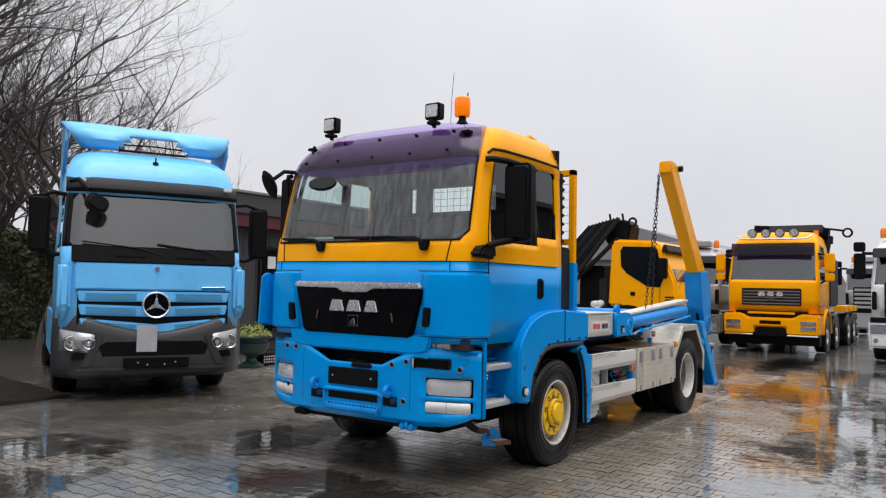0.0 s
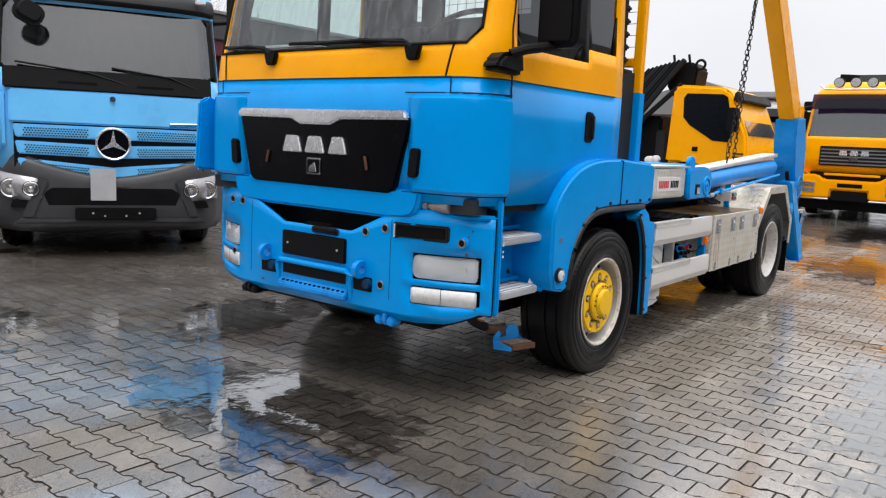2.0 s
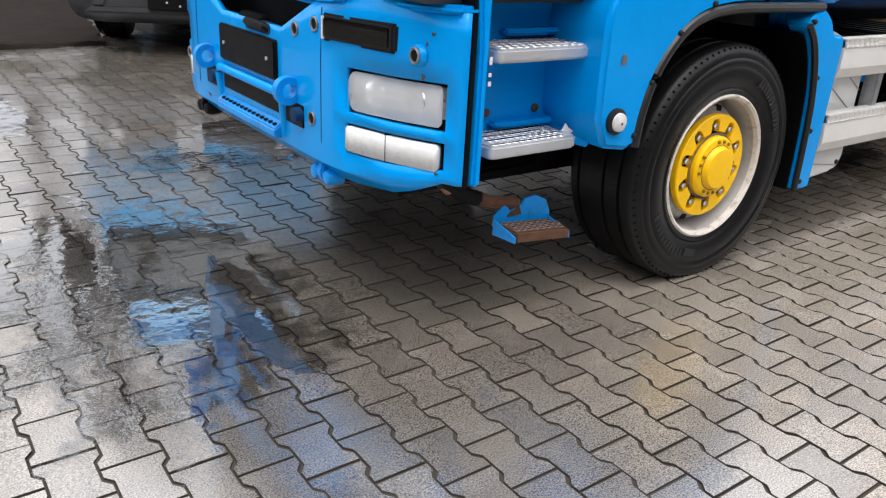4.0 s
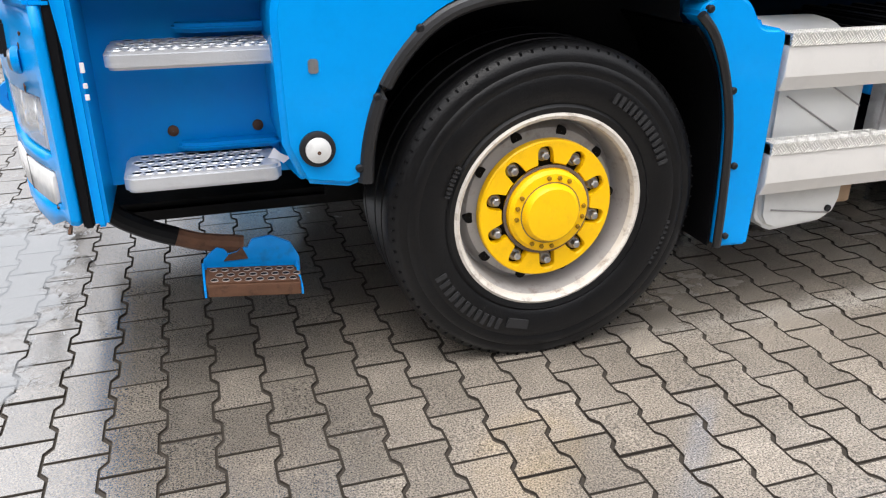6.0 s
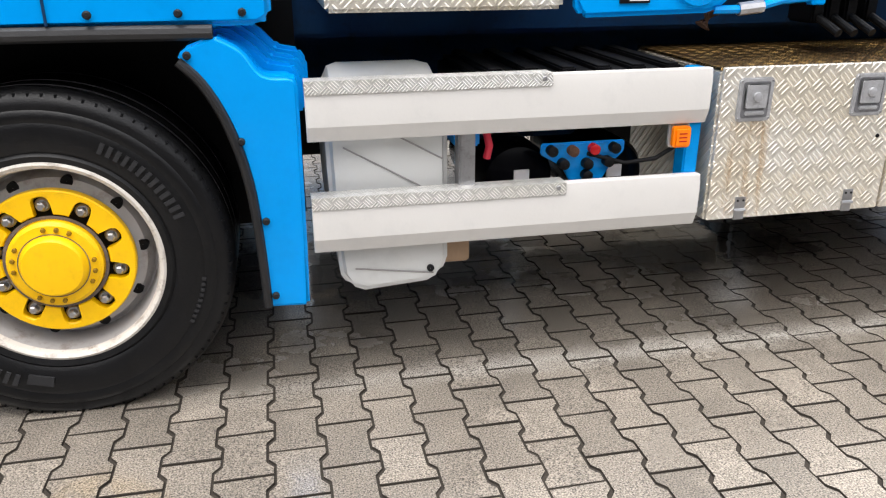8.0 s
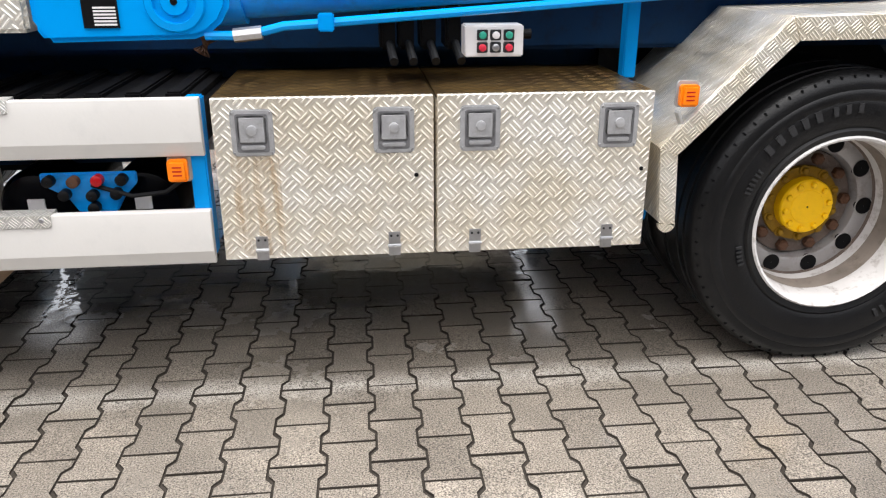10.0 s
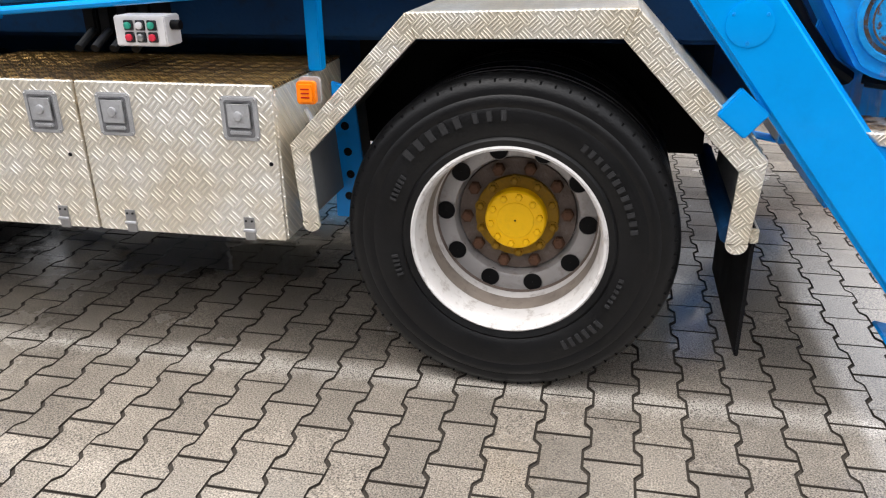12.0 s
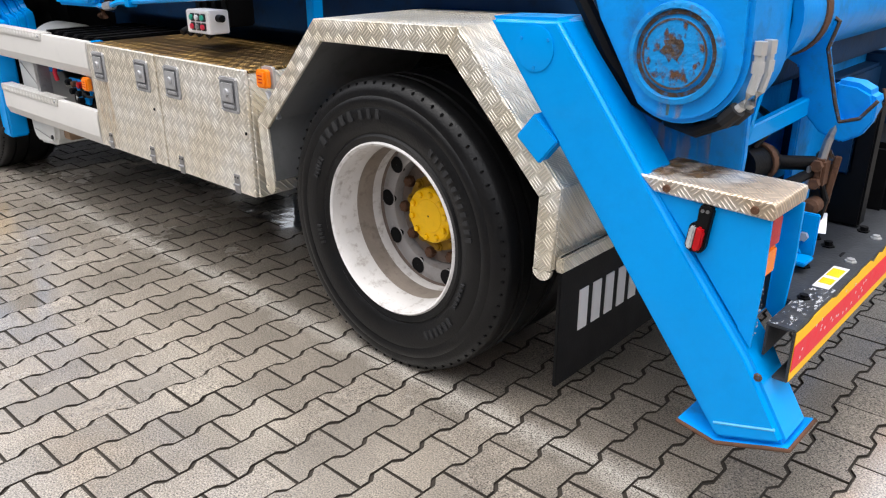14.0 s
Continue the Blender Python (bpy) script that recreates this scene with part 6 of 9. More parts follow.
# side guard rails
for z0, z1, lab in ((0.798, 0.968, 1.44), (0.462, 0.634, 1.50)):
    pr = [(0.018, z0), (0.0, z0 + 0.045), (0.0, z1 - 0.035), (0.006, z1), (0.035, z1), (0.035, z0)]
    x0 = 0.725
    ra = P("side_guard_rail", prism(B(), pr, "x", x0, 1.955, 0.002, 1), WHITE_ALU, None, "white side guard rail", 12)
    P("tread_strip", box(B(), x0, lab, -0.004, 0.06, z1 - 0.034, z1 + 0.004, 0.001), PLATE_FINE, ra)
    P("strip_rivet", disc_lathe(B(), [(0.008, 0.0), (0.006, -0.004)], (lab - 0.025, -0.004, z1 - 0.012), "y", 10), STEEL, ra)
for x in (1.17, 1.905):
    P("guard_post", box(B(), x, x + 0.05, 0.035, 0.10, 0.48, 0.965, 0.005), STEEL if x < 1.5 else BLUE)
P("guard_bracket", box(B(), 1.17, 1.25, 0.10, 0.85, 0.74, 0.80, 0.006), BLUE_WORN)
# white tank fairing
tk = P("tank_fairing", prism(B(), [(0.78, 0.88), (0.78, 0.75), (0.785, 0.55), (0.805, 0.345), (0.83, 0.305), (0.88, 0.285), (1.08, 0.30), (1.13, 0.325), (1.15, 0.38), (1.15, 0.88)], "y", 0.095, 0.55, 0.02, 3), WHITE_PLASTIC, None, "grubby white moulded plastic tank cover")
for a, b in (((0.83, 0.76), (1.11, 0.60)), ((0.84, 0.57), (0.97, 0.505)), ((0.85, 0.37), (1.10, 0.335)), ((0.97, 0.80), (1.13, 0.71))):
    P("moulded_rib", beam(B(), (a[0], 0.092, a[1]), (b[0], 0.092, b[1]), 0.004, 0.005, 0.001), RIM_GRIMY, tk)
for x, z in ((1.09, 0.352), (0.985, 0.605)):
    P("cover_bolt", disc_lathe(B(), [(0.012, 0.01), (0.012, -0.006)], (x, 0.093, z), "y", 12), GREY_PLASTIC, tk)
P("timber_block", box(B(), 1.14, 1.23, 0.14, 0.38, 0.345, 0.42, 0.006), WOOD)
P("tank_dome", disc_lathe(B(), [(0.15, 0), (0.19, 0.02), (0.20, 0.05), (0.20, 0.30), (0.19, 0.34), (0.15, 0.36)], (0.79, 0.33, 0.775), "x", 36), WHITE_PLASTIC, None, "grimy white round tank top")
bx = P("battery_cover", box(B(), 1.22, 1.95, 0.10, 0.62, 0.80, 0.955, 0.02), BLACK)
for i in range(6):
    P("cover_rib", box(B(), 1.27 + i * 0.115, 1.32 + i * 0.115, 0.095, 0.6, 0.945, 0.972, 0.006), BLACK, bx)
for x in (1.40, 1.72):
    at = P("air_tank", disc_lathe(B(), [(0.06, 0.0), (0.11, 0.02), (0.125, 0.05), (0.125, 0.5), (0.11, 0.53)], (x, 0.16, 0.60), "y", 28), GRILLE_BLACK)
    P("tank_sticker", box(B(), x - 0.02, x + 0.03, 0.152, 0.162, 0.60, 0.64), SIGN_WHITE, at)
vb = P("valve_bracket", prism(B(), [(1.45, 0.735), (1.73, 0.735), (1.73, 0.70), (1.69, 0.66), (1.66, 0.61), (1.55, 0.61), (1.52, 0.66), (1.45, 0.70)], "y", 0.10, 0.115, 0.004), BLUE_WORN)
for x, z, mt in ((1.48, 0.715, BLACK), (1.55, 0.712, RUST), (1.62, 0.715, RED_LENS), (1.69, 0.715, BLACK), (1.52, 0.672, BLACK), (1.60, 0.668, BLACK), (1.67, 0.672, BLACK), (1.60, 0.63, BLACK)):
    P("air_coupling", disc_lathe(B(), [(0.017, 0.0), (0.017, -0.03), (0.009, -0.035)], (x, 0.102, z), "y", 14), mt, vb)
P("red_air_line", tube(B(), [(1.27, 0.12, 0.80), (1.28, 0.10, 0.74), (1.275, 0.11, 0.70)], 0.012, 10), SIGN_RED)
P("guard_backplate", box(B(), 1.20, 1.66, 0.36, 0.38, 0.70, 0.80), BLUE_DARK)
P("loose_cable", tube(B(), [(1.60, 0.09, 0.70), (1.72, 0.07, 0.668), (1.82, 0.06, 0.68), (1.88, 0.05, 0.72)], 0.007, 6), BLACK)


def orange_marker(x, y, z):
    m = P("marker_lamp", prism(B(), smooth_rect(x - 0.029, x + 0.029, z - 0.033, z + 0.033, 0.010), "y", y - 0.032, y, 0.008), AMBER, None, "amber side marker lamp")
    P("lamp_base", prism(B(), smooth_rect(x - 0.032, x + 0.036, z - 0.038, z + 0.042, 0.012), "y", y, y + 0.012), RIM_SILVER, m)
    for dz in (-0.012, 0, 0.012):
        P("lens_rib", box(B(), x - 0.013, x + 0.013, y - 0.0330, y - 0.031, z + dz - 0.002, z + dz + 0.002), RED_LENS, m)


orange_marker(1.875, 0.03, 0.758)
orange_marker(3.395, 0.02, 0.95)
P("marker_bracket", beam(B(), (3.375, 0.03, 0.9), (3.42, 0.04, 0.80), 0.03, 0.01), ALU)


# tread-plate tool boxes
def latch(x, z, y, parent):
    l = P("latch", prism(B(), smooth_rect(x - 0.060, x + 0.060, z - 0.068, z + 0.068, 0.014), "y", y - 0.006, y + 0.002, 0.003), LATCH_STEEL, parent, "worn steel paddle latch")
    P("latch_recess", prism(B(), smooth_rect(x - 0.046, x + 0.046, z - 0.056, z + 0.056, 0.008), "y", y - 0.0075, y - 0.004), BARE_RING, l)
    P("latch_paddle", prism(B(), smooth_rect(x - 0.040, x + 0.040, z - 0.030, z + 0.050, 0.008), "y", y - 0.014, y - 0.004, 0.005), LATCH_STEEL, l)
    P("latch_lock", disc_lathe(B(), [(0.015, 0.0), (0.014, -0.008), (0.007, -0.010)], (x, y - 0.013, z + 0.010), "y", 16), LATCH_STEEL, l)
    P("latch_lip", box(B(), x - 0.034, x + 0.034, y - 0.013, y - 0.003, z - 0.048, z - 0.035, 0.003), LATCH_STEEL, l)
    for dx in (-0.053, 0.053):
        for dz in (-0.058, 0.058):
            P("latch_rivet", disc_lathe(B(), [(0.004, 0.0), (0.003, -0.0025)], (x + dx, y - 0.006, z + dz), "y", 8), STEEL, l)


for x0, x1, ls, hs_, hx in ((1.985, 2.625, (2.10, 2.505), (2.10, 2.50), 2.57), (2.63, 3.29, (2.76, 3.18), (2.75, 3.17), 3.265)):
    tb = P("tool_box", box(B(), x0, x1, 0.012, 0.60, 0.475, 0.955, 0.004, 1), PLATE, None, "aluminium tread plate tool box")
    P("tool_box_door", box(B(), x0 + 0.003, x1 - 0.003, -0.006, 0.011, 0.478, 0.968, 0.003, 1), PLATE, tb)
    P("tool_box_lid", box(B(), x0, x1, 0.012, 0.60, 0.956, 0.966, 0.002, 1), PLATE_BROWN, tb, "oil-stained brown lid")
    for x in ls:
        latch(x, 0.868, -0.006, tb)
    for x in hs_:
        hg = P("hinge", box(B(), x - 0.018, x + 0.018, -0.010, -0.006, 0.475, 0.552, 0.001), STEEL, tb)
        P("hinge_pin", tube(B(), [(x - 0.02, -0.010, 0.507), (x + 0.02, -0.010, 0.507)], 0.006, 8), STEEL, hg)
        for dx in (-0.01, 0.01):
            P("hinge_screw", disc_lathe(B(), [(0.004, 0.0), (0.003, -0.003)], (x + dx, -0.010, 0.54), "y", 8), GREY_PLASTIC, hg)
    if x0 < 2.3:
        P("rust_stain", box(B(), 2.03, 2.17, -0.0072, -0.0064, 0.49, 0.80), RUST_STAIN, tb, "brown rust run under the latch").visible_shadow = False
    P("lock_hole", disc_lathe(B(), [(0.007, 0), (0.006, -0.003)], (hx, -0.006, 0.73), "y", 10), BLACK, tb)

# upper tread-plate box with sign, cylinder bracket, lift cylinder
ub = P("upper_tool_box", box(B(), 0.80, 1.50, 0.10, 0.55, 1.14, 1.37, 0.012), PLATE, None, "tread plate locker behind the cab")
sg = P("name_sign", box(B(), 0.91, 1.37, 0.094, 0.10, 1.195, 1.30), SIGN_WHITE, ub)
for i in range(6):
    P("sign_bar", box(B(), 0.94 + i * 0.034, 0.962 + i * 0.034, 0.0915, 0.094, 1.22, 1.275), SIGN_RED, sg)
for i in range(5):
    P("sign_bar", box(B(), 1.175 + i * 0.034, 1.197 + i * 0.034, 0.0915, 0.094, 1.22, 1.275), BLACK, sg)
P("deck_edge", box(B(), 0.75, 1.60, 0.10, 0.60, 1.375, 1.39, 0.004), ALU)
br = P("cylinder_bracket", prism(B(), [(1.52, 1.16), (1.55, 1.115), (1.86, 1.12)] + arc(1.93, 1.25, 0.13, -80, 80, 8) + [(1.86, 1.385), (1.55, 1.38), (1.52, 1.34)], "y", 0.07, 0.12, 0.015, 2), BLUE, None, "blue lift cylinder bracket")
P("bracket_boss", disc_lathe(B(), [(0.085, 0.0), (0.08, -0.012), (0.06, -0.014), (0.058, -0.004), (0.04, -0.004), (0.036, -0.014)], (1.91, 0.07, 1.225), "y", 36), BLUE, br)
P("boss_hole", disc_lathe(B(), [(0.01, -0.01), (0.01, -0.016)], (1.91, 0.07, 1.225), "y", 12), BLACK, br)
tp = P("type_plate", box(B(), 1.66, 1.755, 0.064, 0.07, 1.155, 1.24), BLACK, br)
for i in range(6):
    P("plate_row", box(B(), 1.69, 1.75, 0.0625, 0.064, 1.162 + i * 0.009, 1.167 + i * 0.009), SIGN_WHITE, tp)
P("bracket_ear", prism(B(), arc(1.80, 1.40, 0.07, 0, 180, 8) + [(1.73, 1.34), (1.87, 1.34)], "y", 0.16, 0.2, 0.006), BLUE)
for y0 in (0.20, far_y(0.20)):
    P("lift_cylinder", tube(B(), [(1.93, y0, 1.24), (4.25, y0, 1.375), (4.27, y0, 1.376)], 0.082, 24), BLUE_WORN, None, "thick blue hydraulic lift cylinder")
    P("cylinder_collar", tube(B(), [(1.98, y0, 1.254), (2.08, y0, 1.262)], 0.11, 24), BLUE_WORN)
    P("piston_rod", tube(B(), [(4.25, y0, 1.375), (4.75, y0, 1.405)], 0.05, 18), CHROME)
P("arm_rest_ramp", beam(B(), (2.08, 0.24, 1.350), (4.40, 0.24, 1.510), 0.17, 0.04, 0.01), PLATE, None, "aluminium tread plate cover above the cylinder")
P("hydraulic_pipe", tube(B(), [(1.98, 0.09, 1.13), (2.10, 0.08, 1.13), (2.20, 0.08, 1.155), (2.35, 0.08, 1.165), (3.2, 0.08, 1.225), (4.3, 0.10, 1.30)], 0.013, 8), BLUE)
P("pipe_clip", box(B(), 2.30, 2.345, 0.06, 0.10, 1.14, 1.19, 0.004), BLUE)
P("pipe_joint", tube(B(), [(2.06, 0.085, 1.13), (2.14, 0.082, 1.138)], 0.020, 8), STEEL)
P("pipe_elbow", tube(B(), [(1.985, 0.12, 1.18), (1.985, 0.11, 1.12), (1.96, 0.11, 1.08)], 0.026, 10), RUST)
# control box and levers
cb = P("control_box", box(B(), 2.728, 2.905, 0.11, 0.20, 1.058, 1.15, 0.004), SIGN_WHITE, None, "white push button control box")
for x, z, mt in ((2.780, 1.122, GREEN_BUTTON), (2.860, 1.122, GREEN_BUTTON), (2.780, 1.086, SIGN_RED), (2.860, 1.086, SIGN_RED), (2.820, 1.122, SIGN_WHITE), (2.820, 1.086, STEEL)):
    bs = P("button_frame", box(B(), x - 0.0165, x + 0.0165, 0.106, 0.11, z - 0.0155, z + 0.0155, 0.003), TAIL_GREY, cb)
    P("button", disc_lathe(B(), [(0.011, 0.0), (0.011, -0.007), (0.007, -0.009)], (x, 0.104, z), "y", 14), mt, bs)
P("box_gland", disc_lathe(B(), [(0.015, 0), (0.015, 0.03)], (2.905, 0.15, 1.12), "x", 12), BLACK, cb)
for i, x in enumerate((2.51, 2.57, 2.64, 2.72)):
    P("control_lever", tube(B(), [(x, 0.32, 1.085), (x + 0.01, 0.20, 1.035)], 0.014, 10), GREY_PLASTIC)
    P("valve_section", box(B(), x - 0.03, x + 0.02, 0.30, 0.44, 1.06, 1.20, 0.008), BLACK)
P("body_post", box(B(), 3.285, 3.33, 0.30, 0.35, 0.96, 1.3, 0.004), BLUE)
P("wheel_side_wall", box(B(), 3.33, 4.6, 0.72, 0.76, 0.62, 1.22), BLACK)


# ---- rear mudguard ----
def folded(bm, path, y0, y1, th):
    """A folded sheet: the path in x and z, from y0 to y1."""
    n = len(path)
    nor = []
    for i in range(n):
        a, b = path[max(0, i - 1)], path[min(n - 1, i + 1)]
        d = Vector((b[0] - a[0], b[1] - a[1])).normalized()
        nor.append((-d.y, d.x))
    inner = [(p[0] - th * q[0], p[1] - th * q[1]) for p, q in zip(path, nor)]
    return prism(bm, list(path) + inner[::-1], "y", y0, y1, 0.002, 1)


mgp = [(3.345, 0.545), (3.325, 0.79), (3.695, 1.175), (4.32, 1.19), (4.685, 0.80), (4.665, 0.56)]
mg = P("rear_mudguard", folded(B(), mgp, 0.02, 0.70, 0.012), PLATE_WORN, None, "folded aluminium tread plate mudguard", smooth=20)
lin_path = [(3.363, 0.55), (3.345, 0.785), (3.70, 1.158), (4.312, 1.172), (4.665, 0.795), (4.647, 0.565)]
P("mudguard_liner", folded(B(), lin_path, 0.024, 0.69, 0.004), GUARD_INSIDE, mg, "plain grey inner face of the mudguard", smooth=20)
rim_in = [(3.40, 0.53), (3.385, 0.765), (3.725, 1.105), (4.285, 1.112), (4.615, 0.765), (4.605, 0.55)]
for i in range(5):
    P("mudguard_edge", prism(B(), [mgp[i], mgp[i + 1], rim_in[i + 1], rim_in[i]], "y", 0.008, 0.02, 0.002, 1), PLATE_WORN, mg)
P("edge_end", prism(B(), arc(4.635, 0.557, 0.031, 180, 360, 8), "y", 0.008, 0.02), PLATE_WORN, mg)
P("edge_end", prism(B(), arc(3.372, 0.54, 0.029, 180, 360, 8), "y", 0.008, 0.02), PLATE_WORN, mg)
fl = P("mud_flap", prism(B(), [(0.03, 0.60), (0.03, 0.19), (0.34, 0.19), (0.66, 0.20), (0.66, 0.60)], "x", 4.675, 4.687, 0.002), BLACK, None, "black rubber mud flap with white maker's bars")
P("flap_strip", box(B(), 4.668, 4.694, 0.025, 0.66, 0.555, 0.60, 0.004), PLATE_WORN, fl)
for i in range(7):
    y = 0.13 + i * 0.072
    P("flap_bar", box(B(), 4.687, 4.690, y, y + 0.045, 0.34, 0.47), SIGN_WHITE, fl)
gb = P("guard_bracket", prism(B(), [(3.335, 0.44), (3.43, 0.44), (3.445, 0.60), (3.42, 0.90), (3.345, 0.92)], "y", 0.34, 0.355, 0.003), BLUE_WORN, None, "blue drilled bracket beside the mudguard")
for x, z in ((3.385, 0.52), (3.395, 0.60), (3.39, 0.68), (3.385, 0.77)):
    P("bracket_hole", disc_lathe(B(), [(0.015, 0.002), (0.015, -0.001)], (x, 0.34, z), "y", 14), BLACK, gb)
P("mudguard_stay", tube(B(), [(4.62, 0.05, 0.57), (4.62, 0.85, 0.60)], 0.03, 10), BLUE_DARK)
P("rear_mudguard", folded(B(), mgp, far_y(0.70), far_y(0.02), 0.012), PLATE, None, "folded aluminium tread plate mudguard", smooth=20)


# ---- stabiliser legs, arms and tail ----
def leg(sign):
    y = (lambda v: v) if sign > 0 else far_y
    ya, yb = sorted((y(0.0), y(0.145)))
    lg = P("stabiliser_leg", prism(B(), [(4.43, 1.225), (4.655, 1.232), (5.05, 0.725), (5.23, 0.505), (5.345, 0.318), (5.178, 0.262)], "y", ya, yb, 0.014, 3), BLUE, None, "sloping blue stabiliser leg, lifted clear of the ground")
    P("leg_cover", disc_lathe(B(), [(0.058, 0.0), (0.058, -0.003), (0.05, -0.004)], (4.59, y(0.0), 1.155), "y", 32, sign), BLUE, lg)
    P("leg_foot", prism(B(), [(5.075, 0.272), (5.18, 0.252), (5.30, 0.292), (5.352, 0.311), (5.35, 0.320), (5.18, 0.262), (5.08, 0.281)], "y", *sorted((y(-0.004), y(0.165))), 0.002), BLUE_WORN, lg, "blue ground plate of the leg with rusty edge")
    P("foot_edge", tube(B(), [(5.078, y(-0.004), 0.276), (5.18, y(-0.004), 0.256), (5.30, y(-0.004), 0.298), (5.352, y(-0.004), 0.315), (5.354, y(0.165), 0.315)], 0.0055, 6), RUST, lg, "rusty edge of the ground plate")
    P("weld_bead", tube(B(), [(5.17, y(0.0015), 0.308), (5.235, y(0.0015), 0.327), (5.312, y(0.0015), 0.350)], 0.004, 6), SCUFFED, lg, "bright scuffed weld line")
    P("chipped_spot", disc_lathe(B(), [(0.011, 0.003), (0.009, -0.0015)], (5.255, y(0.0), 0.468), "y", 7, sign), RUST_BLOTCH, lg)
    for a in (30, 150, 270):
        P("cover_rivet", disc_lathe(B(), [(0.005, 0.0), (0.004, -0.003)], (4.59 + 0.047 * math.cos(radians(a)), y(0.0) - sign * 0.003, 1.155 + 0.047 * math.sin(radians(a))), "y", 8, sign), BLUE_WORN, lg)
    P("leg_tab", box(B(), -0.05, 0.05, -0.02, 0.02, -0.045, 0.045, 0.004), BLUE, lg).matrix_local = pose(4.605, y(0.02), 0.925, 0, 40, 0)
    # arm
    ya, yb = sorted((y(0.035), y(0.27)))
    ap = P("arm_plate", prism(B(), [(4.58, 1.92), (4.94, 1.95), (5.10, 1.60), (5.115, 1.24)] + arc(4.96, 1.17, 0.158, 0, -128, 14) + [(4.745, 1.235), (4.60, 1.62)], "y", ya, yb, 0.012, 2), BLUE_WORN, None, "worn blue lower arm plate with rust round the pivot")
    P("arm_boss", disc_lathe(B(), [(0.115, 0.002), (0.112, -0.014), (0.100, -0.016), (0.096, -0.004), (0.083, -0.004), (0.078, -0.012), (0.05, -0.013)], (4.955, y(0.035), 1.17), "y", 44, sign), BLUE_RUSTED, ap)
    P("pin_groove", lathe(B(), [(0.0965, -0.0062), (0.0865, -0.0062)], (4.955, y(0.035), 1.17), "y", 44, sign), RUST_BLOTCH, ap, "rusty groove round the pivot")
    P("pin_groove", lathe(B(), [(0.0785, -0.0135), (0.0735, -0.0135)], (4.955, y(0.035), 1.17), "y", 44, sign), RUST_BLOTCH, ap, "rusty groove round the pivot")
    rr_ = random.Random(5)
    rust_pts = [(4.948 + (0.027 + rr_.uniform(-0.010, 0.008)) * math.cos(radians(a)), 1.182 + (0.026 + rr_.uniform(-0.010, 0.008)) * math.sin(radians(a))) for a in range(0, 360, 20)]
    P("pin_rust_patch", prism(B(), rust_pts, "y", *sorted((y(0.035) - sign * 0.0140, y(0.035) - sign * 0.010))), RUST_BLOTCH, ap)
    P("rust_run", prism(B(), [(4.942, 1.15), (4.955, 1.15), (4.953, 1.09), (4.95, 1.03), (4.944, 1.03), (4.943, 1.09)], "y", *sorted((y(0.035) - sign * 0.0012, y(0.035) + sign * 0.001))), RUST_RUN, ap)
    P("rust_run", prism(B(), arc(4.955, 1.172, 0.072, 0, 348, 29), "y", *sorted((y(0.035) - sign * 0.0146, y(0.035) - sign * 0.0142))), BOSS_STAIN, ap, "rust bleeding from the pin").visible_shadow = False
    P("rust_run", prism(B(), [(4.905, 1.075), (4.925, 1.058), (4.965, 1.055), (4.985, 1.06), (4.98, 1.03), (4.965, 1.022), (4.92, 1.025)], "y", *sorted((y(0.035) - sign * 0.0016, y(0.035) - sign * 0.0010))), RUST_STAIN, ap, "rust water under the pivot").visible_shadow = False
    P("upper_arm", prism(B(), [(4.57, 1.915), (4.93, 1.945), (3.70, 3.22), (3.64, 3.33), (3.40, 3.33), (3.38, 3.22), (3.47, 3.10)], "y", ya + 0.035, yb - 0.035, 0.012, 2), YELLOW, None, "yellow skip lifting arm")
    P("arm_head", prism(B(), [(3.32, 3.20), (3.33, 3.35), (3.42, 3.37), (3.60, 3.36), (3.64, 3.30), (3.52, 3.24), (3.42, 3.20)], "y", ya + 0.045, yb - 0.045, 0.012), YELLOW)
    P("head_pin", disc_lathe(B(), [(0.04, -0.13), (0.04, 0.13)], (3.68, (ya + yb) / 2, 3.29), "y", 18), BLACK)


leg(1)
leg(-1)


def chain(p0, p1, n):
    """A hanging chain as links in turn upright and flat."""
    bm = B()
    p0, p1 = Vector(p0), Vector(p1)
    d = (p1 - p0) / n
    dn = d.normalized()
    s = dn.cross(Vector((0, 1, 0))).normalized()
    q = s.cross(dn)
    for i in range(n):
        c = p0 + d * (i + 0.5)
        u = s if i % 2 else q
        pts = []
        for k in range(13):
            a = 2 * math.pi * k / 12
            pts.append(c + dn * math.sin(a) * d.length * 0.66 + u * math.cos(a) * d.length * 0.30)
        tube(bm, pts, d.length * 0.085, 5)
    return bm


for y in (0.22, far_y(0.22)):
    P("lifting_chain", chain((3.34, y, 3.20), (2.74, y - 0.04, 1.42), 36), GREY_PLASTIC, None, "hanging dark steel lifting chain")
    P("lifting_chain", chain((3.36, y + 0.02, 3.18), (3.16, y + 0.03, 1.46), 34), GREY_PLASTIC, None, "hanging dark steel lifting chain")
tqt = P("torque_tube", tube(B(), [(5.00, 0.27, 1.235), (5.00, 2.27, 1.235)], 0.115, 32), BLUE_WORN, None, "thick worn blue cross tube")
P("tube_band", tube(B(), [(5.00, 0.50, 1.235), (5.00, 0.54, 1.235)], 0.120, 32), RUST, tqt)
P("tube_flange", tube(B(), [(5.00, 0.27, 1.235), (5.00, 0.30, 1.235)], 0.14, 32), BLUE_WORN, tqt)
P("tail_wall", prism(B(), [(4.74, 0.80), (5.07, 0.80), (5.075, 0.92), (5.065, 1.16), (4.80, 1.16)], "y", 0.20, 0.225, 0.004), BLUE_WORN, None, "blue plate under the pivot with rust runs")
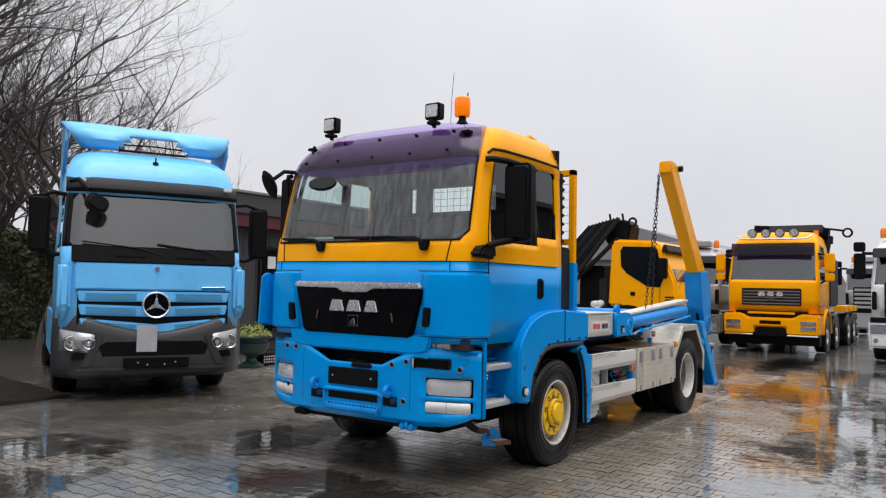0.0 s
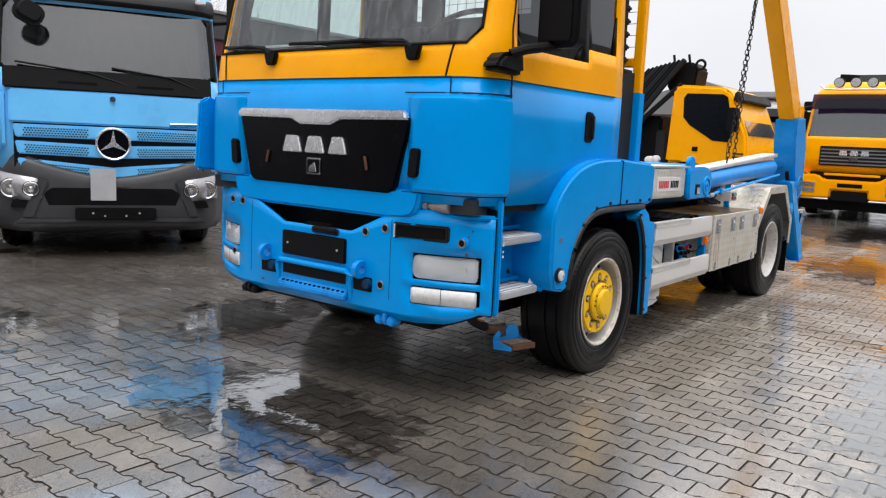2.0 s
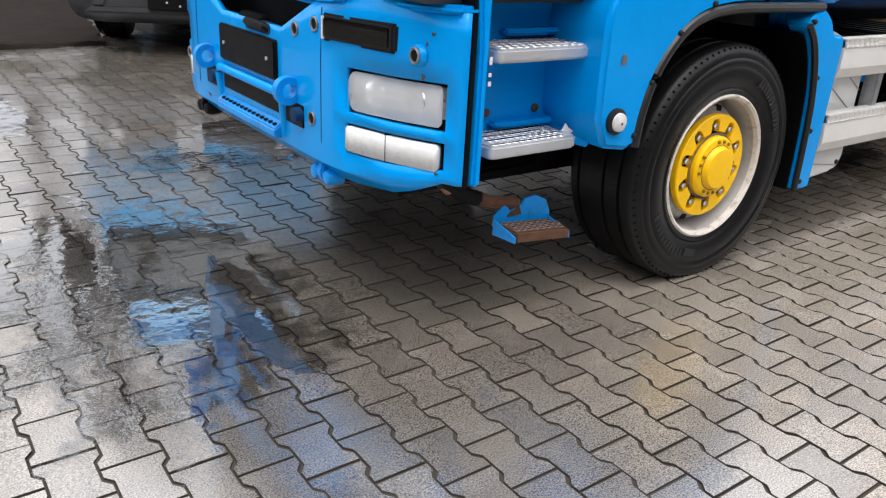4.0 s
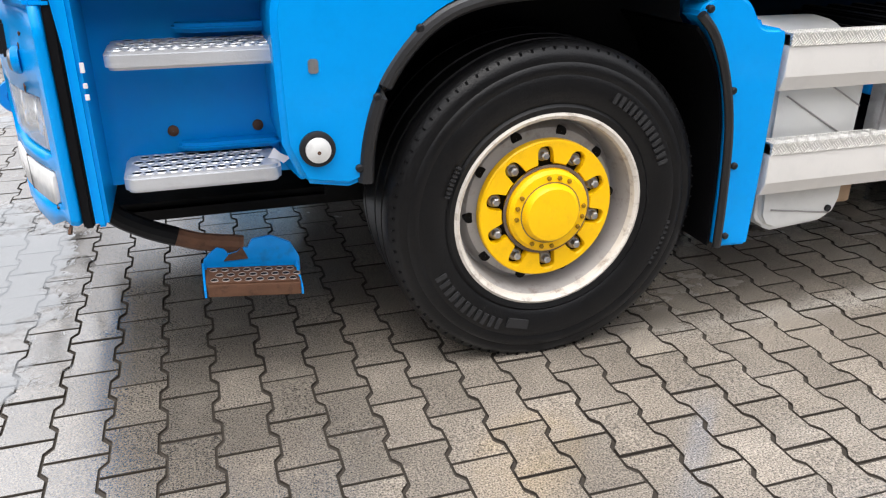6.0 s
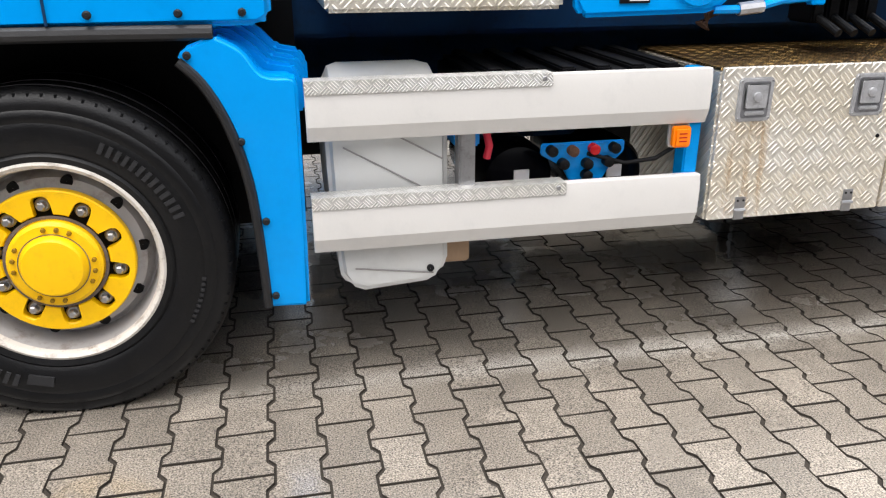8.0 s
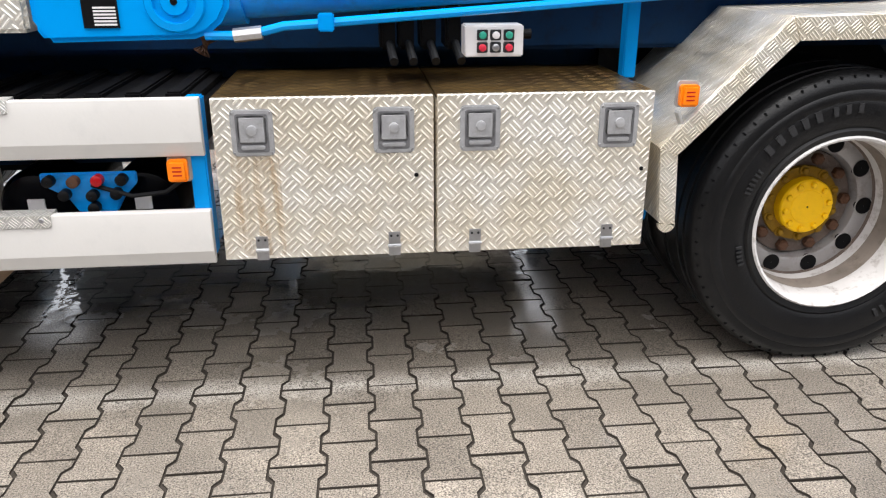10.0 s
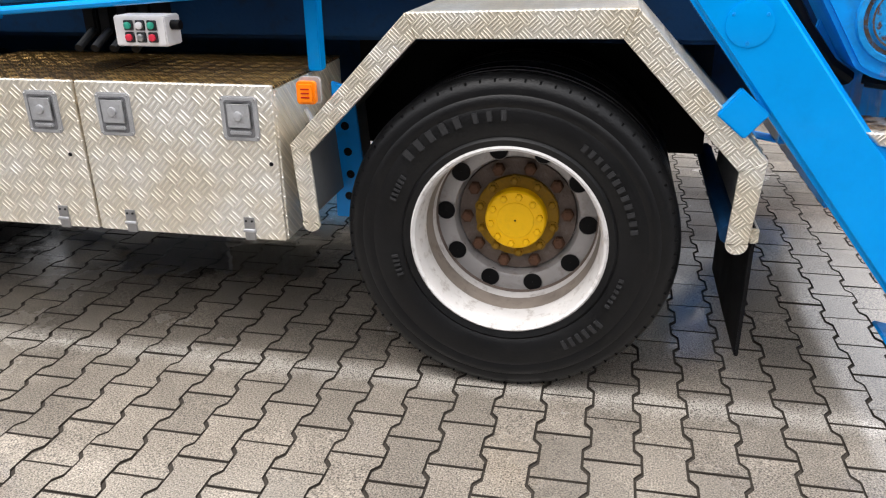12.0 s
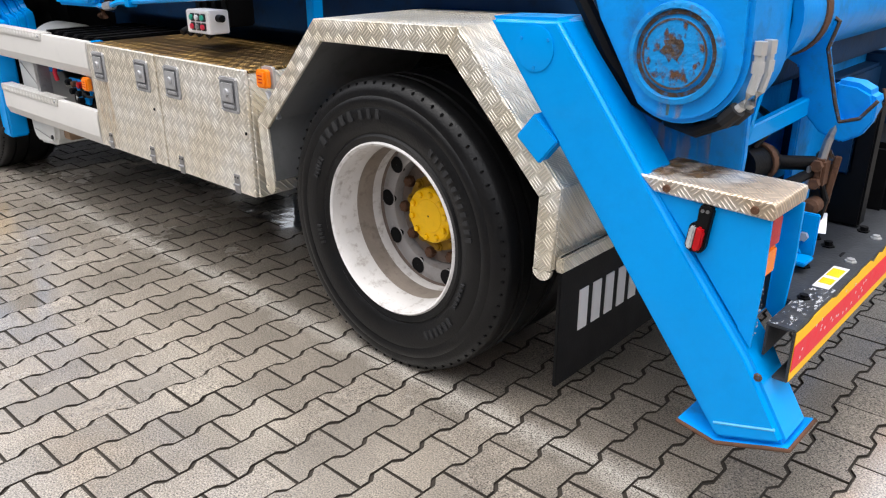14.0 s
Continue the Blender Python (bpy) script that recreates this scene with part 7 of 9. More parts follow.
P("rust_run", prism(B(), [(4.80, 0.87), (4.99, 0.87), (4.99, 1.03), (4.80, 1.03)], "y", 0.1985, 0.1992), RUST_STAIN, None, "rust water runs on the blue plate").visible_shadow = False
P("tail_gusset", prism(B(), [(5.00, 0.84), (5.035, 0.84), (5.085, 1.16), (5.08, 1.22), (5.05, 1.22), (5.025, 1.08)], "y", 0.26, 0.29, 0.004), BLUE)
hkp = P("hook_plate", prism(B(), [(4.98, 1.34), (5.06, 1.30), (5.08, 1.24), (5.125, 1.21), (5.108, 1.14), (5.150, 1.00), (5.168, 0.955), (5.215, 0.97), (5.250, 1.02), (5.250, 0.97), (5.225, 0.925), (5.18, 0.90), (5.12, 0.92), (5.075, 0.965), (5.055, 1.02), (5.04, 1.09), (4.98, 1.12)], "y", 0.585, 0.615, 0.005), BLUE_WORN, None, "worn blue hook plate with bare rusty edge")
P("worn_hook_edge", tube(B(), [(5.06, 0.588, 1.30), (5.08, 0.588, 1.24), (5.125, 0.588, 1.21), (5.108, 0.588, 1.14), (5.150, 0.588, 1.00), (5.168, 0.588, 0.955), (5.215, 0.588, 0.97), (5.250, 0.588, 1.02)], 0.0055, 6), RUST_BLOTCH, hkp)
P("hook_horn", prism(B(), [(5.13, 1.06), (5.19, 1.055), (5.232, 1.035), (5.244, 1.00), (5.225, 0.945), (5.18, 0.918), (5.14, 0.93)], "y", 0.612, 0.70, 0.012, 2), BLUE_WORN, hkp)
P("horn_wear", tube(B(), [(5.232, 0.701, 1.035), (5.244, 0.701, 1.00), (5.225, 0.701, 0.945), (5.18, 0.701, 0.918), (5.14, 0.701, 0.93)], 0.004, 6), RUST, hkp)
P("cross_strap", beam(B(), (5.02, 0.26, 0.935), (5.075, 0.60, 0.985), 0.025, 0.05, 0.004), BLUE)
P("rear_wall", box(B(), 4.90, 4.94, 0.24, 2.30, 0.60, 1.14, 0.006), BLUE_WORN, None, "blue rear cross wall behind the tail")
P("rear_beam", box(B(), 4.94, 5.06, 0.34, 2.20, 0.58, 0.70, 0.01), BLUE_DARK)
P("yellow_cap", disc_lathe(B(), [(0.012, 0.0), (0.010, 0.012)], (4.94, 0.86, 1.09), "x", 12), SIGN_YELLOW)
P("grey_cap", disc_lathe(B(), [(0.014, 0.0), (0.012, 0.012)], (4.94, 0.86, 1.045), "x", 12), STEEL)
P("tow_hitch", box(B(), 5.05, 5.22, 1.1, 1.44, 0.56, 0.80, 0.02), BLACK, None, "black tow hitch block")
hb = P("hitch_cheek", box(B(), 5.08, 5.20, 0.87, 0.93, 0.585, 0.96, 0.006), BLACK, None, "black hitch cheek plate")
P("tail_web", prism(B(), [(0.60, 0.60), (0.86, 0.60), (0.86, 0.96), (0.80, 1.06), (0.60, 1.06)], "x", 5.045, 5.065, 0.004), BLUE_WORN, None, "blue web plate behind the latch")
lc = P("latch_cylinder", tube(B(), [(5.02, 0.33, 0.86), (5.04, 0.45, 0.855)], 0.045, 16), BLACK, None, "black greasy latch cylinder")
P("cylinder_neck", tube(B(), [(5.04, 0.45, 0.855), (5.08, 0.50, 0.845), (5.13, 0.56, 0.84)], 0.020, 12), BLACK, lc)
P("cylinder_clamp", tube(B(), [(5.033, 0.41, 0.856), (5.037, 0.43, 0.856)], 0.052, 16), RUST, lc)
P("cylinder_line", tube(B(), [(5.03, 0.38, 0.90), (5.05, 0.42, 0.94), (5.02, 0.50, 0.96), (4.96, 0.56, 0.97)], 0.009, 6), BLACK, lc)
lk = P("brake_linkage", tube(B(), [(5.165, 0.60, 0.955), (5.15, 0.585, 0.90), (5.145, 0.57, 0.84)], 0.012, 8), STEEL, None, "greasy steel latch linkage")
P("link_fork", box(B(), 5.125, 5.165, 0.545, 0.60, 0.775, 0.855, 0.008), RUST, lk)
P("link_bar", box(B(), 5.128, 5.136, 0.515, 0.535, 0.66, 0.84, 0.002), STEEL, lk)
P("link_plate", prism(B(), [(5.12, 0.70), (5.175, 0.72), (5.18, 0.83), (5.155, 0.875), (5.12, 0.86)], "y", 0.602, 0.614, 0.003), RUST_BLOTCH, lk)
P("link_arm", beam(B(), (5.165, 0.595, 0.70), (5.180, 0.60, 0.86), 0.014, 0.018, 0.003), RUST, lk)
P("link_boss", disc_lathe(B(), [(0.024, 0.57), (0.024, 0.525), (0.014, 0.518)], (5.150, 0.0, 0.725), "y", 14), RUST, lk)
P("link_pin", tube(B(), [(5.10, 0.40, 0.80), (5.12, 0.47, 0.81), (5.13, 0.56, 0.815)], 0.014, 8), BLACK, lk)
P("link_spring", tube(B(), [(5.15, 0.56, 0.80), (5.17, 0.585, 0.74), (5.16, 0.59, 0.68)], 0.010, 8), BLACK, lk)
for dz in (0.79, 0.84):
    P("link_nut", disc_lathe(B(), [(0.016, 0.545), (0.016, 0.528)], (5.147, 0.0, dz), "y", 6), RUST, lk)
ab = P("angle_bracket", box(B(), 5.09, 5.19, 0.49, 0.505, 0.60, 0.72, 0.003), BLUE, None, "small blue angle bracket with a bolt")
P("bracket_gusset", prism(B(), [(5.092, 0.612), (5.168, 0.612), (5.092, 0.72)], "y", 0.462, 0.470, 0.002), BLUE, ab)
P("bracket_foot", box(B(), 5.09, 5.20, 0.40, 0.47, 0.60, 0.612, 0.003), BLUE, ab)
P("bracket_bolt", disc_lathe(B(), [(0.013, 0.0), (0.013, -0.012)], (5.16, 0.49, 0.655), "y", 6), ZINC, ab)
P("loose_sheet", box(B(), -0.015, 0.015, -0.035, 0.035, 0, 0.004, 0.001), ALU, None, "grey scrap of sheet on the tail floor").matrix_local = pose(5.17, 0.585, 0.668, 38, 0, 20)
fr_ = P("rear_floor_rail", box(B(), 5.02, 5.24, 0.22, 2.32, 0.555, 0.580, 0.004), TAIL_GREY, None, "dark grey painted tail floor")
P("floor_flange", box(B(), 5.035, 5.085, 0.36, 2.18, 0.580, 0.600, 0.004), TAIL_GREY, fr_)
for x, y in ((5.18, 0.46), (5.22, 0.86), (5.12, 0.40), (5.13, 0.70), (5.18, 0.66), (5.13, 0.94)):
    bt = P("floor_bolt", disc_lathe(B(), [(0.019, 0.0), (0.019, 0.004), (0.012, 0.004), (0.012, 0.016)], (x, y, 0.580), "z", 6), BLACK, fr_)
for x, y in ((5.10, 0.52), (5.235, 0.62), (5.10, 0.80)):
    P("floor_slot", prism(B(), smooth_rect(x - 0.008, x + 0.008, y - 0.02, y + 0.02, 0.008), "z", 0.5795, 0.5815), BLACK, fr_)


def tail_light_box(sign):
    y = (lambda v: v) if sign > 0 else far_y
    ya, yb = sorted((y(0.018), y(0.19)))
    tb = P("tail_box", prism(B(), [(4.935, 0.862), (5.192, 0.845), (5.192, 0.558), (5.06, 0.718)], "y", ya, yb, 0.005, 1), BLUE, None, "blue tail lamp box beside the leg")
    st_ = P("tail_step", prism(B(), [(4.905, 0.888), (4.945, 0.852), (5.232, 0.842), (5.236, 0.878), (5.228, 0.884)], "y", *sorted((y(0.006), y(0.20))), 0.004, 1), PLATE_RUSTY, tb, "rust-stained tread plate step")
    P("rust_patch", prism(B(), [(4.915, y(0.05)), (4.925, y(0.19)), (5.06, y(0.192)), (5.10, y(0.15)), (5.05, y(0.09)), (4.98, y(0.03))], "z", 0.8855, 0.8895), STEP_STAIN, st_, "brown rust patch").visible_shadow = False
    P("rust_patch", prism(B(), [(4.908, y(0.02)), (4.91, y(0.195)), (5.00, y(0.195)), (5.03, y(0.15)), (4.99, y(0.07)), (4.95, y(0.02))], "z", 0.8900, 0.8915), STEP_STAIN, st_, "dark oily rust at the inner end").visible_shadow = False
    for x, z in ((4.98, 0.866), (5.19, 0.860)):
        P("step_bolt", disc_lathe(B(), [(0.010, 0.001), (0.009, -0.005)], (x, y(0.006), z), "y", 10, sign), RUST, st_)
    P("box_side", prism(B(), [(5.185, 0.845), (5.226, 0.845), (5.228, 0.70), (5.222, 0.522), (5.185, 0.566)], "y", *sorted((y(0.0182), y(0.025))), 0.002, 1), BLUE, tb)
    P("box_side", prism(B(), [(5.185, 0.845), (5.238, 0.845), (5.240, 0.70), (5.230, 0.520), (5.185, 0.566)], "y", *sorted((y(0.178), y(0.186))), 0.002, 1), BLUE, tb)
    P("box_opening", box(B(), 5.190, 5.194, *sorted((y(0.045), y(0.165))), 0.57, 0.69), BLACK, tb)
    P("rear_lamp", prism(B(), smooth_rect(*sorted((y(0.027), y(0.095))), 0.765, 0.842, 0.012), "x", 5.190, 5.224, 0.006, 2), RED_LENS, tb)
    P("rear_lamp_amber", prism(B(), smooth_rect(*sorted((y(0.027), y(0.095))), 0.695, 0.7645, 0.012), "x", 5.190, 5.222, 0.006, 2), AMBER, tb)
    P("chipped_edge", prism(B(), [(5.226, 0.69), (5.2275, 0.66), (5.223, 0.56), (5.2285, 0.56), (5.2305, 0.66), (5.2295, 0.69)], "y", *sorted((y(0.0180), y(0.0255)))), SCRATCHES, tb)
    f = y(0.018)
    sl = P("outline_lamp", prism(B(), [(5.040, 0.742), (5.050, 0.730), (5.080, 0.729), (5.089, 0.742), (5.094, 0.79), (5.100, 0.838), (5.092, 0.846), (5.072, 0.848), (5.066, 0.84), (5.064, 0.803), (5.048, 0.796)], "y", *sorted((f - sign * 0.018, f + sign * 0.002)), 0.003), BLACK, tb, "black rubber outline lamp with red and white lenses")
    P("white_outline_lens", prism(B(), [(5.046, 0.744), (5.052, 0.736), (5.0595, 0.737), (5.0665, 0.795), (5.058, 0.797), (5.052, 0.790)], "y", *sorted((f - sign * 0.027, f - sign * 0.012)), 0.004, 2), LAMP_GLASS, sl, "clear front lens")
    P("red_outline_lens", prism(B(), [(5.062, 0.736), (5.076, 0.735), (5.083, 0.743), (5.088, 0.786), (5.082, 0.795), (5.069, 0.796)], "y", *sorted((f - sign * 0.027, f - sign * 0.012)), 0.004, 2), RED_LENS, sl, "red rear lens")
    for dx in (-0.006, 0.006):
        P("lamp_screw", disc_lathe(B(), [(0.0045, 0.0), (0.004, -0.003)], (5.082 + dx, f - sign * 0.018, 0.834), "y", 8, sign), STEEL, sl)


tail_light_box(1)
tail_light_box(-1)
bm = box(B(), 5.238, 5.305, 0.05, 2.49, 0.580, 0.587, 0.002)
box(bm, 5.299, 5.305, 0.05, 2.49, 0.450, 0.580, 0.002)
box(bm, 5.238, 5.244, 0.052, 2.49, 0.500, 0.580, 0.002)
box(bm, 5.27, 5.299, 0.052, 2.49, 0.450, 0.457, 0.001)
ur = P("underrun_bar", bm, TAIL_GREY, None, "dark grey hollow underrun bar with chipped red and yellow film")
rc = random.Random(12)
def ragged(z0, z1, edge, y0=0.056, y1=2.48, n=60):
    """A film strip along the bar with a torn upper edge."""
    ys = [y0 + (y1 - y0) * i / n for i in range(n + 1)]
    top = [(y, z1 - (rc.random() ** 3) * edge) for y in ys]
    return prism(B(), [(y0, z0), (y1, z0)] + top[::-1], "x", 5.3052, 5.3065)
P("yellow_film", ragged(0.452, 0.582, 0.022), FILM_YELLOW, ur, "yellow reflective film")
P("red_film", prism(B(), [(0.056, 0.478), (2.48, 0.478), (2.48, 0.545), (0.056, 0.545)], "x", 5.3066, 5.3078), FILM_RED, ur, "red reflective film")
P("bar_scratch", box(B(), 5.240, 5.300, 0.055, 0.34, 0.5872, 0.5876), SCRATCHES, ur, "bare scratches on the bar").visible_shadow = False
for y in (0.24, 0.56, 0.80):
    P("bar_bolt", disc_lathe(B(), [(0.016, 0.0), (0.016, 0.004), (0.011, 0.004), (0.011, 0.010)], (5.256 if y < 0.5 else 5.27, y, 0.587), "z", 6), ZINC if y > 0.5 else BLACK, ur)
for i in range(22):
    y = 0.10 + rc.random() * 0.5
    z = 0.49 + rc.random() * 0.07
    P("film_chip", prism(B(), [(y, z), (y + 0.006, z + 0.001), (y + 0.008, z + 0.006), (y + 0.002, z + 0.007)], "x", 5.3078, 5.3083), SIGN_WHITE, ur)
sk = P("bar_sticker", box(B(), 5.246, 5.286, 0.33, 0.50, 0.587, 0.5885), SIGN_WHITE, ur, "white and yellow warning sticker, half scraped off")
P("sticker_patch", box(B(), 5.250, 5.282, 0.42, 0.48, 0.5885, 0.5895), SIGN_YELLOW, sk)
P("sticker_patch", box(B(), 5.250, 5.282, 0.36, 0.40, 0.5885, 0.5895), SIGN_YELLOW, sk)
for x, y in ((5.134, 0.052), (5.138, 0.095)):
    hs2 = P("hose", tube(B(), [(x - 0.034, y, 1.058), (x - 0.06, y + 0.005, 1.03), (x - 0.13, y + 0.02, 0.995), (x - 0.22, y + 0.06, 1.00)], 0.016, 8), BLACK, None, "black hydraulic hose with steel fittings")
    P("hose_fitting", tube(B(), [(x, y, 1.205), (x + 0.002, y - 0.003, 1.14), (x - 0.008, y, 1.10), (x - 0.022, y, 1.07), (x - 0.040, y, 1.052)], 0.0105, 10), ZINC, hs2, "bright bent fitting")
    P("hose_nut", disc_lathe(B(), [(0.0145, -0.014), (0.0145, 0.014)], (x, y, 1.195), "z", 6), ZINC, hs2)
    P("hose_nut", disc_lathe(B(), [(0.0145, -0.012), (0.0145, 0.012)], (x, y, 1.155), "z", 6), ZINC, hs2)
    P("hose_ferrule", tube(B(), [(x - 0.030, y, 1.062), (x - 0.062, y + 0.005, 1.029)], 0.019, 10), GREY_PLASTIC, hs2)
P("hose", tube(B(), [(4.62, 0.10, 1.33), (4.68, 0.10, 1.24), (4.74, 0.11, 1.14), (4.82, 0.12, 1.04), (4.88, 0.16, 1.0)], 0.022, 8), BLACK, None, "black corrugated hose behind the leg")

# screen frame behind the cab, air intake
sf = P("cab_guard_frame", box(B(), 0.46, 0.53, 0.10, 0.16, 1.35, 2.84, 0.006), YELLOW, None, "yellow guard frame with wire mesh behind the cab")
P("guard_top", box(B(), 0.46, 0.53, 0.10, 2.44, 2.78, 2.84, 0.006), YELLOW, sf)
P("guard_post_far", box(B(), 0.46, 0.53, 2.38, 2.44, 1.35, 2.78, 0.006), YELLOW, sf)
P("guard_bar", box(B(), 0.46, 0.53, 0.16, 2.38, 2.08, 2.14, 0.006), YELLOW, sf)
P("guard_base", box(B(), 0.45, 0.54, 0.09, 0.17, 1.35, 1.9, 0.006), BLUE, sf)
bm = B()
for i in range(26):
    y = 0.16 + 2.22 * i / 25
    beam(bm, (0.495, y, 2.14), (0.495, y, 2.78), 0.004, 0.004, 0)
for i in range(9):
    z = 2.14 + 0.64 * i / 8
    beam(bm, (0.495, 0.16, z), (0.495, 2.38, z), 0.004, 0.004, 0)
P("wire_mesh", bm, STEEL, sf)
ai = P("air_intake", box(B(), 0.165, 0.29, 0.13, 0.30, 1.45, 2.80, 0.03), BLACK, None, "black ribbed air intake stack")
P("intake_base", box(B(), 0.17, 0.445, 0.125, 0.30, 1.30, 2.05, 0.02), GREY_PLASTIC, ai)
for i in range(9):
    P("intake_rib", box(B(), 0.16, 0.30, 0.12, 0.31, 2.0 + i * 0.085, 2.04 + i * 0.085, 0.012), BLACK, ai)


# ---- other trucks ----
def plain_wheel(parent, x, y, z, R, w, sign, rim_mat):
    rm = part("wheel", lathe(B(), [(R * 0.56, 0.04), (R * 0.56, 0.015), (R * 0.53, 0.02), (R * 0.5, 0.06), (R * 0.42, 0.08), (R * 0.24, 0.03), (R * 0.2, 0.0), (0.001, 0.0)], (x, y, z), "y", 28, sign), rim_mat, parent)
    part("tyre", lathe(B(), tyre_profile(R, R * 0.57, w), (x, y, z), "y", 36, sign), RUBBER, rm)
    return rm


def build_cab(parent, lev, sx, paint, ws_rows, win_cols, win_rows, bow=0.06, lower=None, lower_mat=None, dark_pillars=False):
    """A cab skin with windscreen and door windows; lower: rows below this one take the other paint."""
    r, tg = cab_shell(lev, sx, FY, 0.0, bow)
    cl = {}
    for i, t in enumerate(tg):
        cl.setdefault(t, i)
    tests = [rounded_window(cl[("c", 3)], cl[("cm", 3)], ws_rows[0], ws_rows[1], "windscreen", "seal"),
             rounded_window(cl[("s", win_cols[0])], cl[("s", win_cols[1])], win_rows[0], win_rows[1], "door_window", "seal"),
             rounded_window(cl[("sm", win_cols[1])], cl[("sm", win_cols[0])], win_rows[0], win_rows[1], "far_window", "seal")]

    def reg(c, k):
        for t in tests:
            n = t(c, k)
            if n:
                return n
        if dark_pillars and ws_rows[0] <= k < ws_rows[1] and (cl[("c", 1)] <= c < cl[("c", 3)] or cl[("cm", 3)] <= c < cl[("cm", 1)]):
            return "pillar" if c < cl[("c", 3)] else "far_pillar"
        return "lower" if lower is not None and k < lower else "skin"

    def ext(c, k):
        return reg(c, k)

    out = grid_regions(r, tg, ext)
    spec = {"skin": ("cab_panel", paint, 0.02), "lower": ("cab_lower_panel", lower_mat or paint, 0.02), "roof": ("roof_panel", paint, 0.02), "rear": ("cab_rear_wall", paint, 0.02), "seal": ("window_seal", BLACK, 0.02), "pillar": ("windscreen_pillar", BLACK, 0.025), "far_pillar": ("windscreen_pillar", BLACK, 0.025),
            "windscreen": ("windscreen", GLASS_FRONT, 0), "door_window": ("door_window", GLASS_DARK, 0), "far_window": ("door_window", GLASS_DARK, 0)}
    for n, bm in out.items():
        nm, mt, so = spec[n]
        ob = part(nm, bm, mt, parent, "", 40, so)
        if n == "seal":
            ob["kind"] = "stuff"
        if mt in (GLASS_DARK, GLASS_FRONT):
            ob.visible_shadow = False
    z0, z1 = lev[0][0], lev[-1][0]
    part("cab_lining", box(B(), lev[0][1] + 0.55, lev[0][2] - 0.1, -lev[0][3] + 0.12, lev[0][3] - 0.12, z0 + 0.2, z1 - 0.45, 0.1), INTERIOR, parent)
    return r


# light blue tractor unit with roof spoiler
ACTROS_YAW = 63.5
act = thing("light_blue_tractor_unit", pose(-0.042, 6.182, 0, 0, 0, ACTROS_YAW) @ Matrix.Diagonal((1, 1.015, 1, 1)), "light blue tractor unit with roof spoiler and dark grey bumper", "truck")


def A(name, bm, mat, parent=None, label="", smooth=35, solid=0.0):
    return part(name, bm, mat, parent or act, label, smooth, solid)


alev = [(0.96, 0.05, 2.2, 1.18, 0.22), (1.3, 0.04, 2.2, 1.19, 0.22), (1.82, 0.05, 2.2, 1.19, 0.22), (1.88, 0.06, 2.2, 1.19, 0.22), (2.08, 0.11, 2.2, 1.18, 0.22), (2.14, 0.125, 2.2, 1.18, 0.22), (2.4, 0.19, 2.2, 1.17, 0.22), (2.74, 0.28, 2.2, 1.15, 0.22),
        (2.82, 0.30, 2.2, 1.15, 0.22), (2.95, 0.34, 2.2, 1.15, 0.24), (3.08, 0.39, 2.2, 1.14, 0.26), (3.22, 0.46, 2.2, 1.12, 0.3), (3.36, 0.58, 2.2, 1.07, 0.34), (3.46, 0.74, 2.2, 1.0, 0.36), (3.53, 0.98, 2.15, 0.9, 0.34), (3.56, 1.3, 2.1, 0.75, 0.3), (3.57, 1.5, 2.05, 0.6, 0.25)]
build_cab(act, alev, [2.2, 1.5, 1.4, 0.9, 0.45, 0.38, 0.33], SKY_BLUE, (4, 8), (2, 5), (4, 8), dark_pillars=True)
A("scuttle_panel", prism(B(), [(0.03, 1.87), (0.08, 2.10), (0.2, 2.10), (0.2, 1.87)], "y", -1.07, 1.07, 0.015), BLACK)
for y in (-0.45, 0.35):
    A("scuttle_slot", box(B(), 0.045, 0.08, y - 0.2, y + 0.2, 1.93, 1.97, 0.005), BLACK)
fp = A("front_panel", prism(B(), [(0.0, 1.50), (0.025, 1.86), (0.12, 1.87), (0.12, 1.50)], "y", -1.02, 1.02, 0.02), SKY_BLUE)
A("panel_boss", disc_lathe(B(), [(0.035, 0.0), (0.03, -0.02)], (0.015, 0.0, 1.80), "x", 16), CHROME, fp)
A("model_badge", beam(B(), (-0.002, -0.60, 1.535), (-0.002, -0.93, 1.545), 0.01, 0.045), CHROME, fp)
A("grille_back", box(B(), 0.022, 0.10, -0.98, 0.98, 0.9, 1.5), BLACK)
for k, (z, w, dip) in enumerate(((1.40, 0.99, 0.0), (1.22, 0.97, 0.03), (1.035, 0.95, 0.09))):
    bm = B()
    n = 12
    pts_t = [(-w + 2 * w * i / n, z + 0.084 - dip * (1 - abs(-1 + 2 * i / n))) for i in range(n + 1)]
    pts_b = [(y * 0.97, zz - 0.142) for y, zz in pts_t]
    prism(bm, pts_t + pts_b[::-1], "x", 0.0, 0.06, 0.012)
    sl = A("grille_slat", bm, SKY_BLUE, None, "light blue grille slat with honeycomb mesh")
    for s in (-1, 1):
        hb = B()
        for i in range(22):
            for j in range(4):
                y = s * (0.26 + i * 0.029 + (0.0145 if j % 2 else 0))
                if abs(y) > w * 0.9:
                    continue
                zz = z - dip * (1 - abs(y) / w) + 0.042 - 0.025 * j
                disc_lathe(hb, [(0.0095, 0.0), (0.0095, -0.003)], (0.0, y, zz), "x", 6)
        A("hole_mesh", hb, BLACK, sl)["kind"] = "stuff"
st_ = A("front_emblem", lathe(B(), [(0.178, 0.0), (0.186, -0.025), (0.175, -0.04), (0.162, -0.03), (0.160, 0.0)], (-0.01, 0.0, 1.30), "x", 36), BRIGHT_TRIM, None, "round chrome emblem ring")
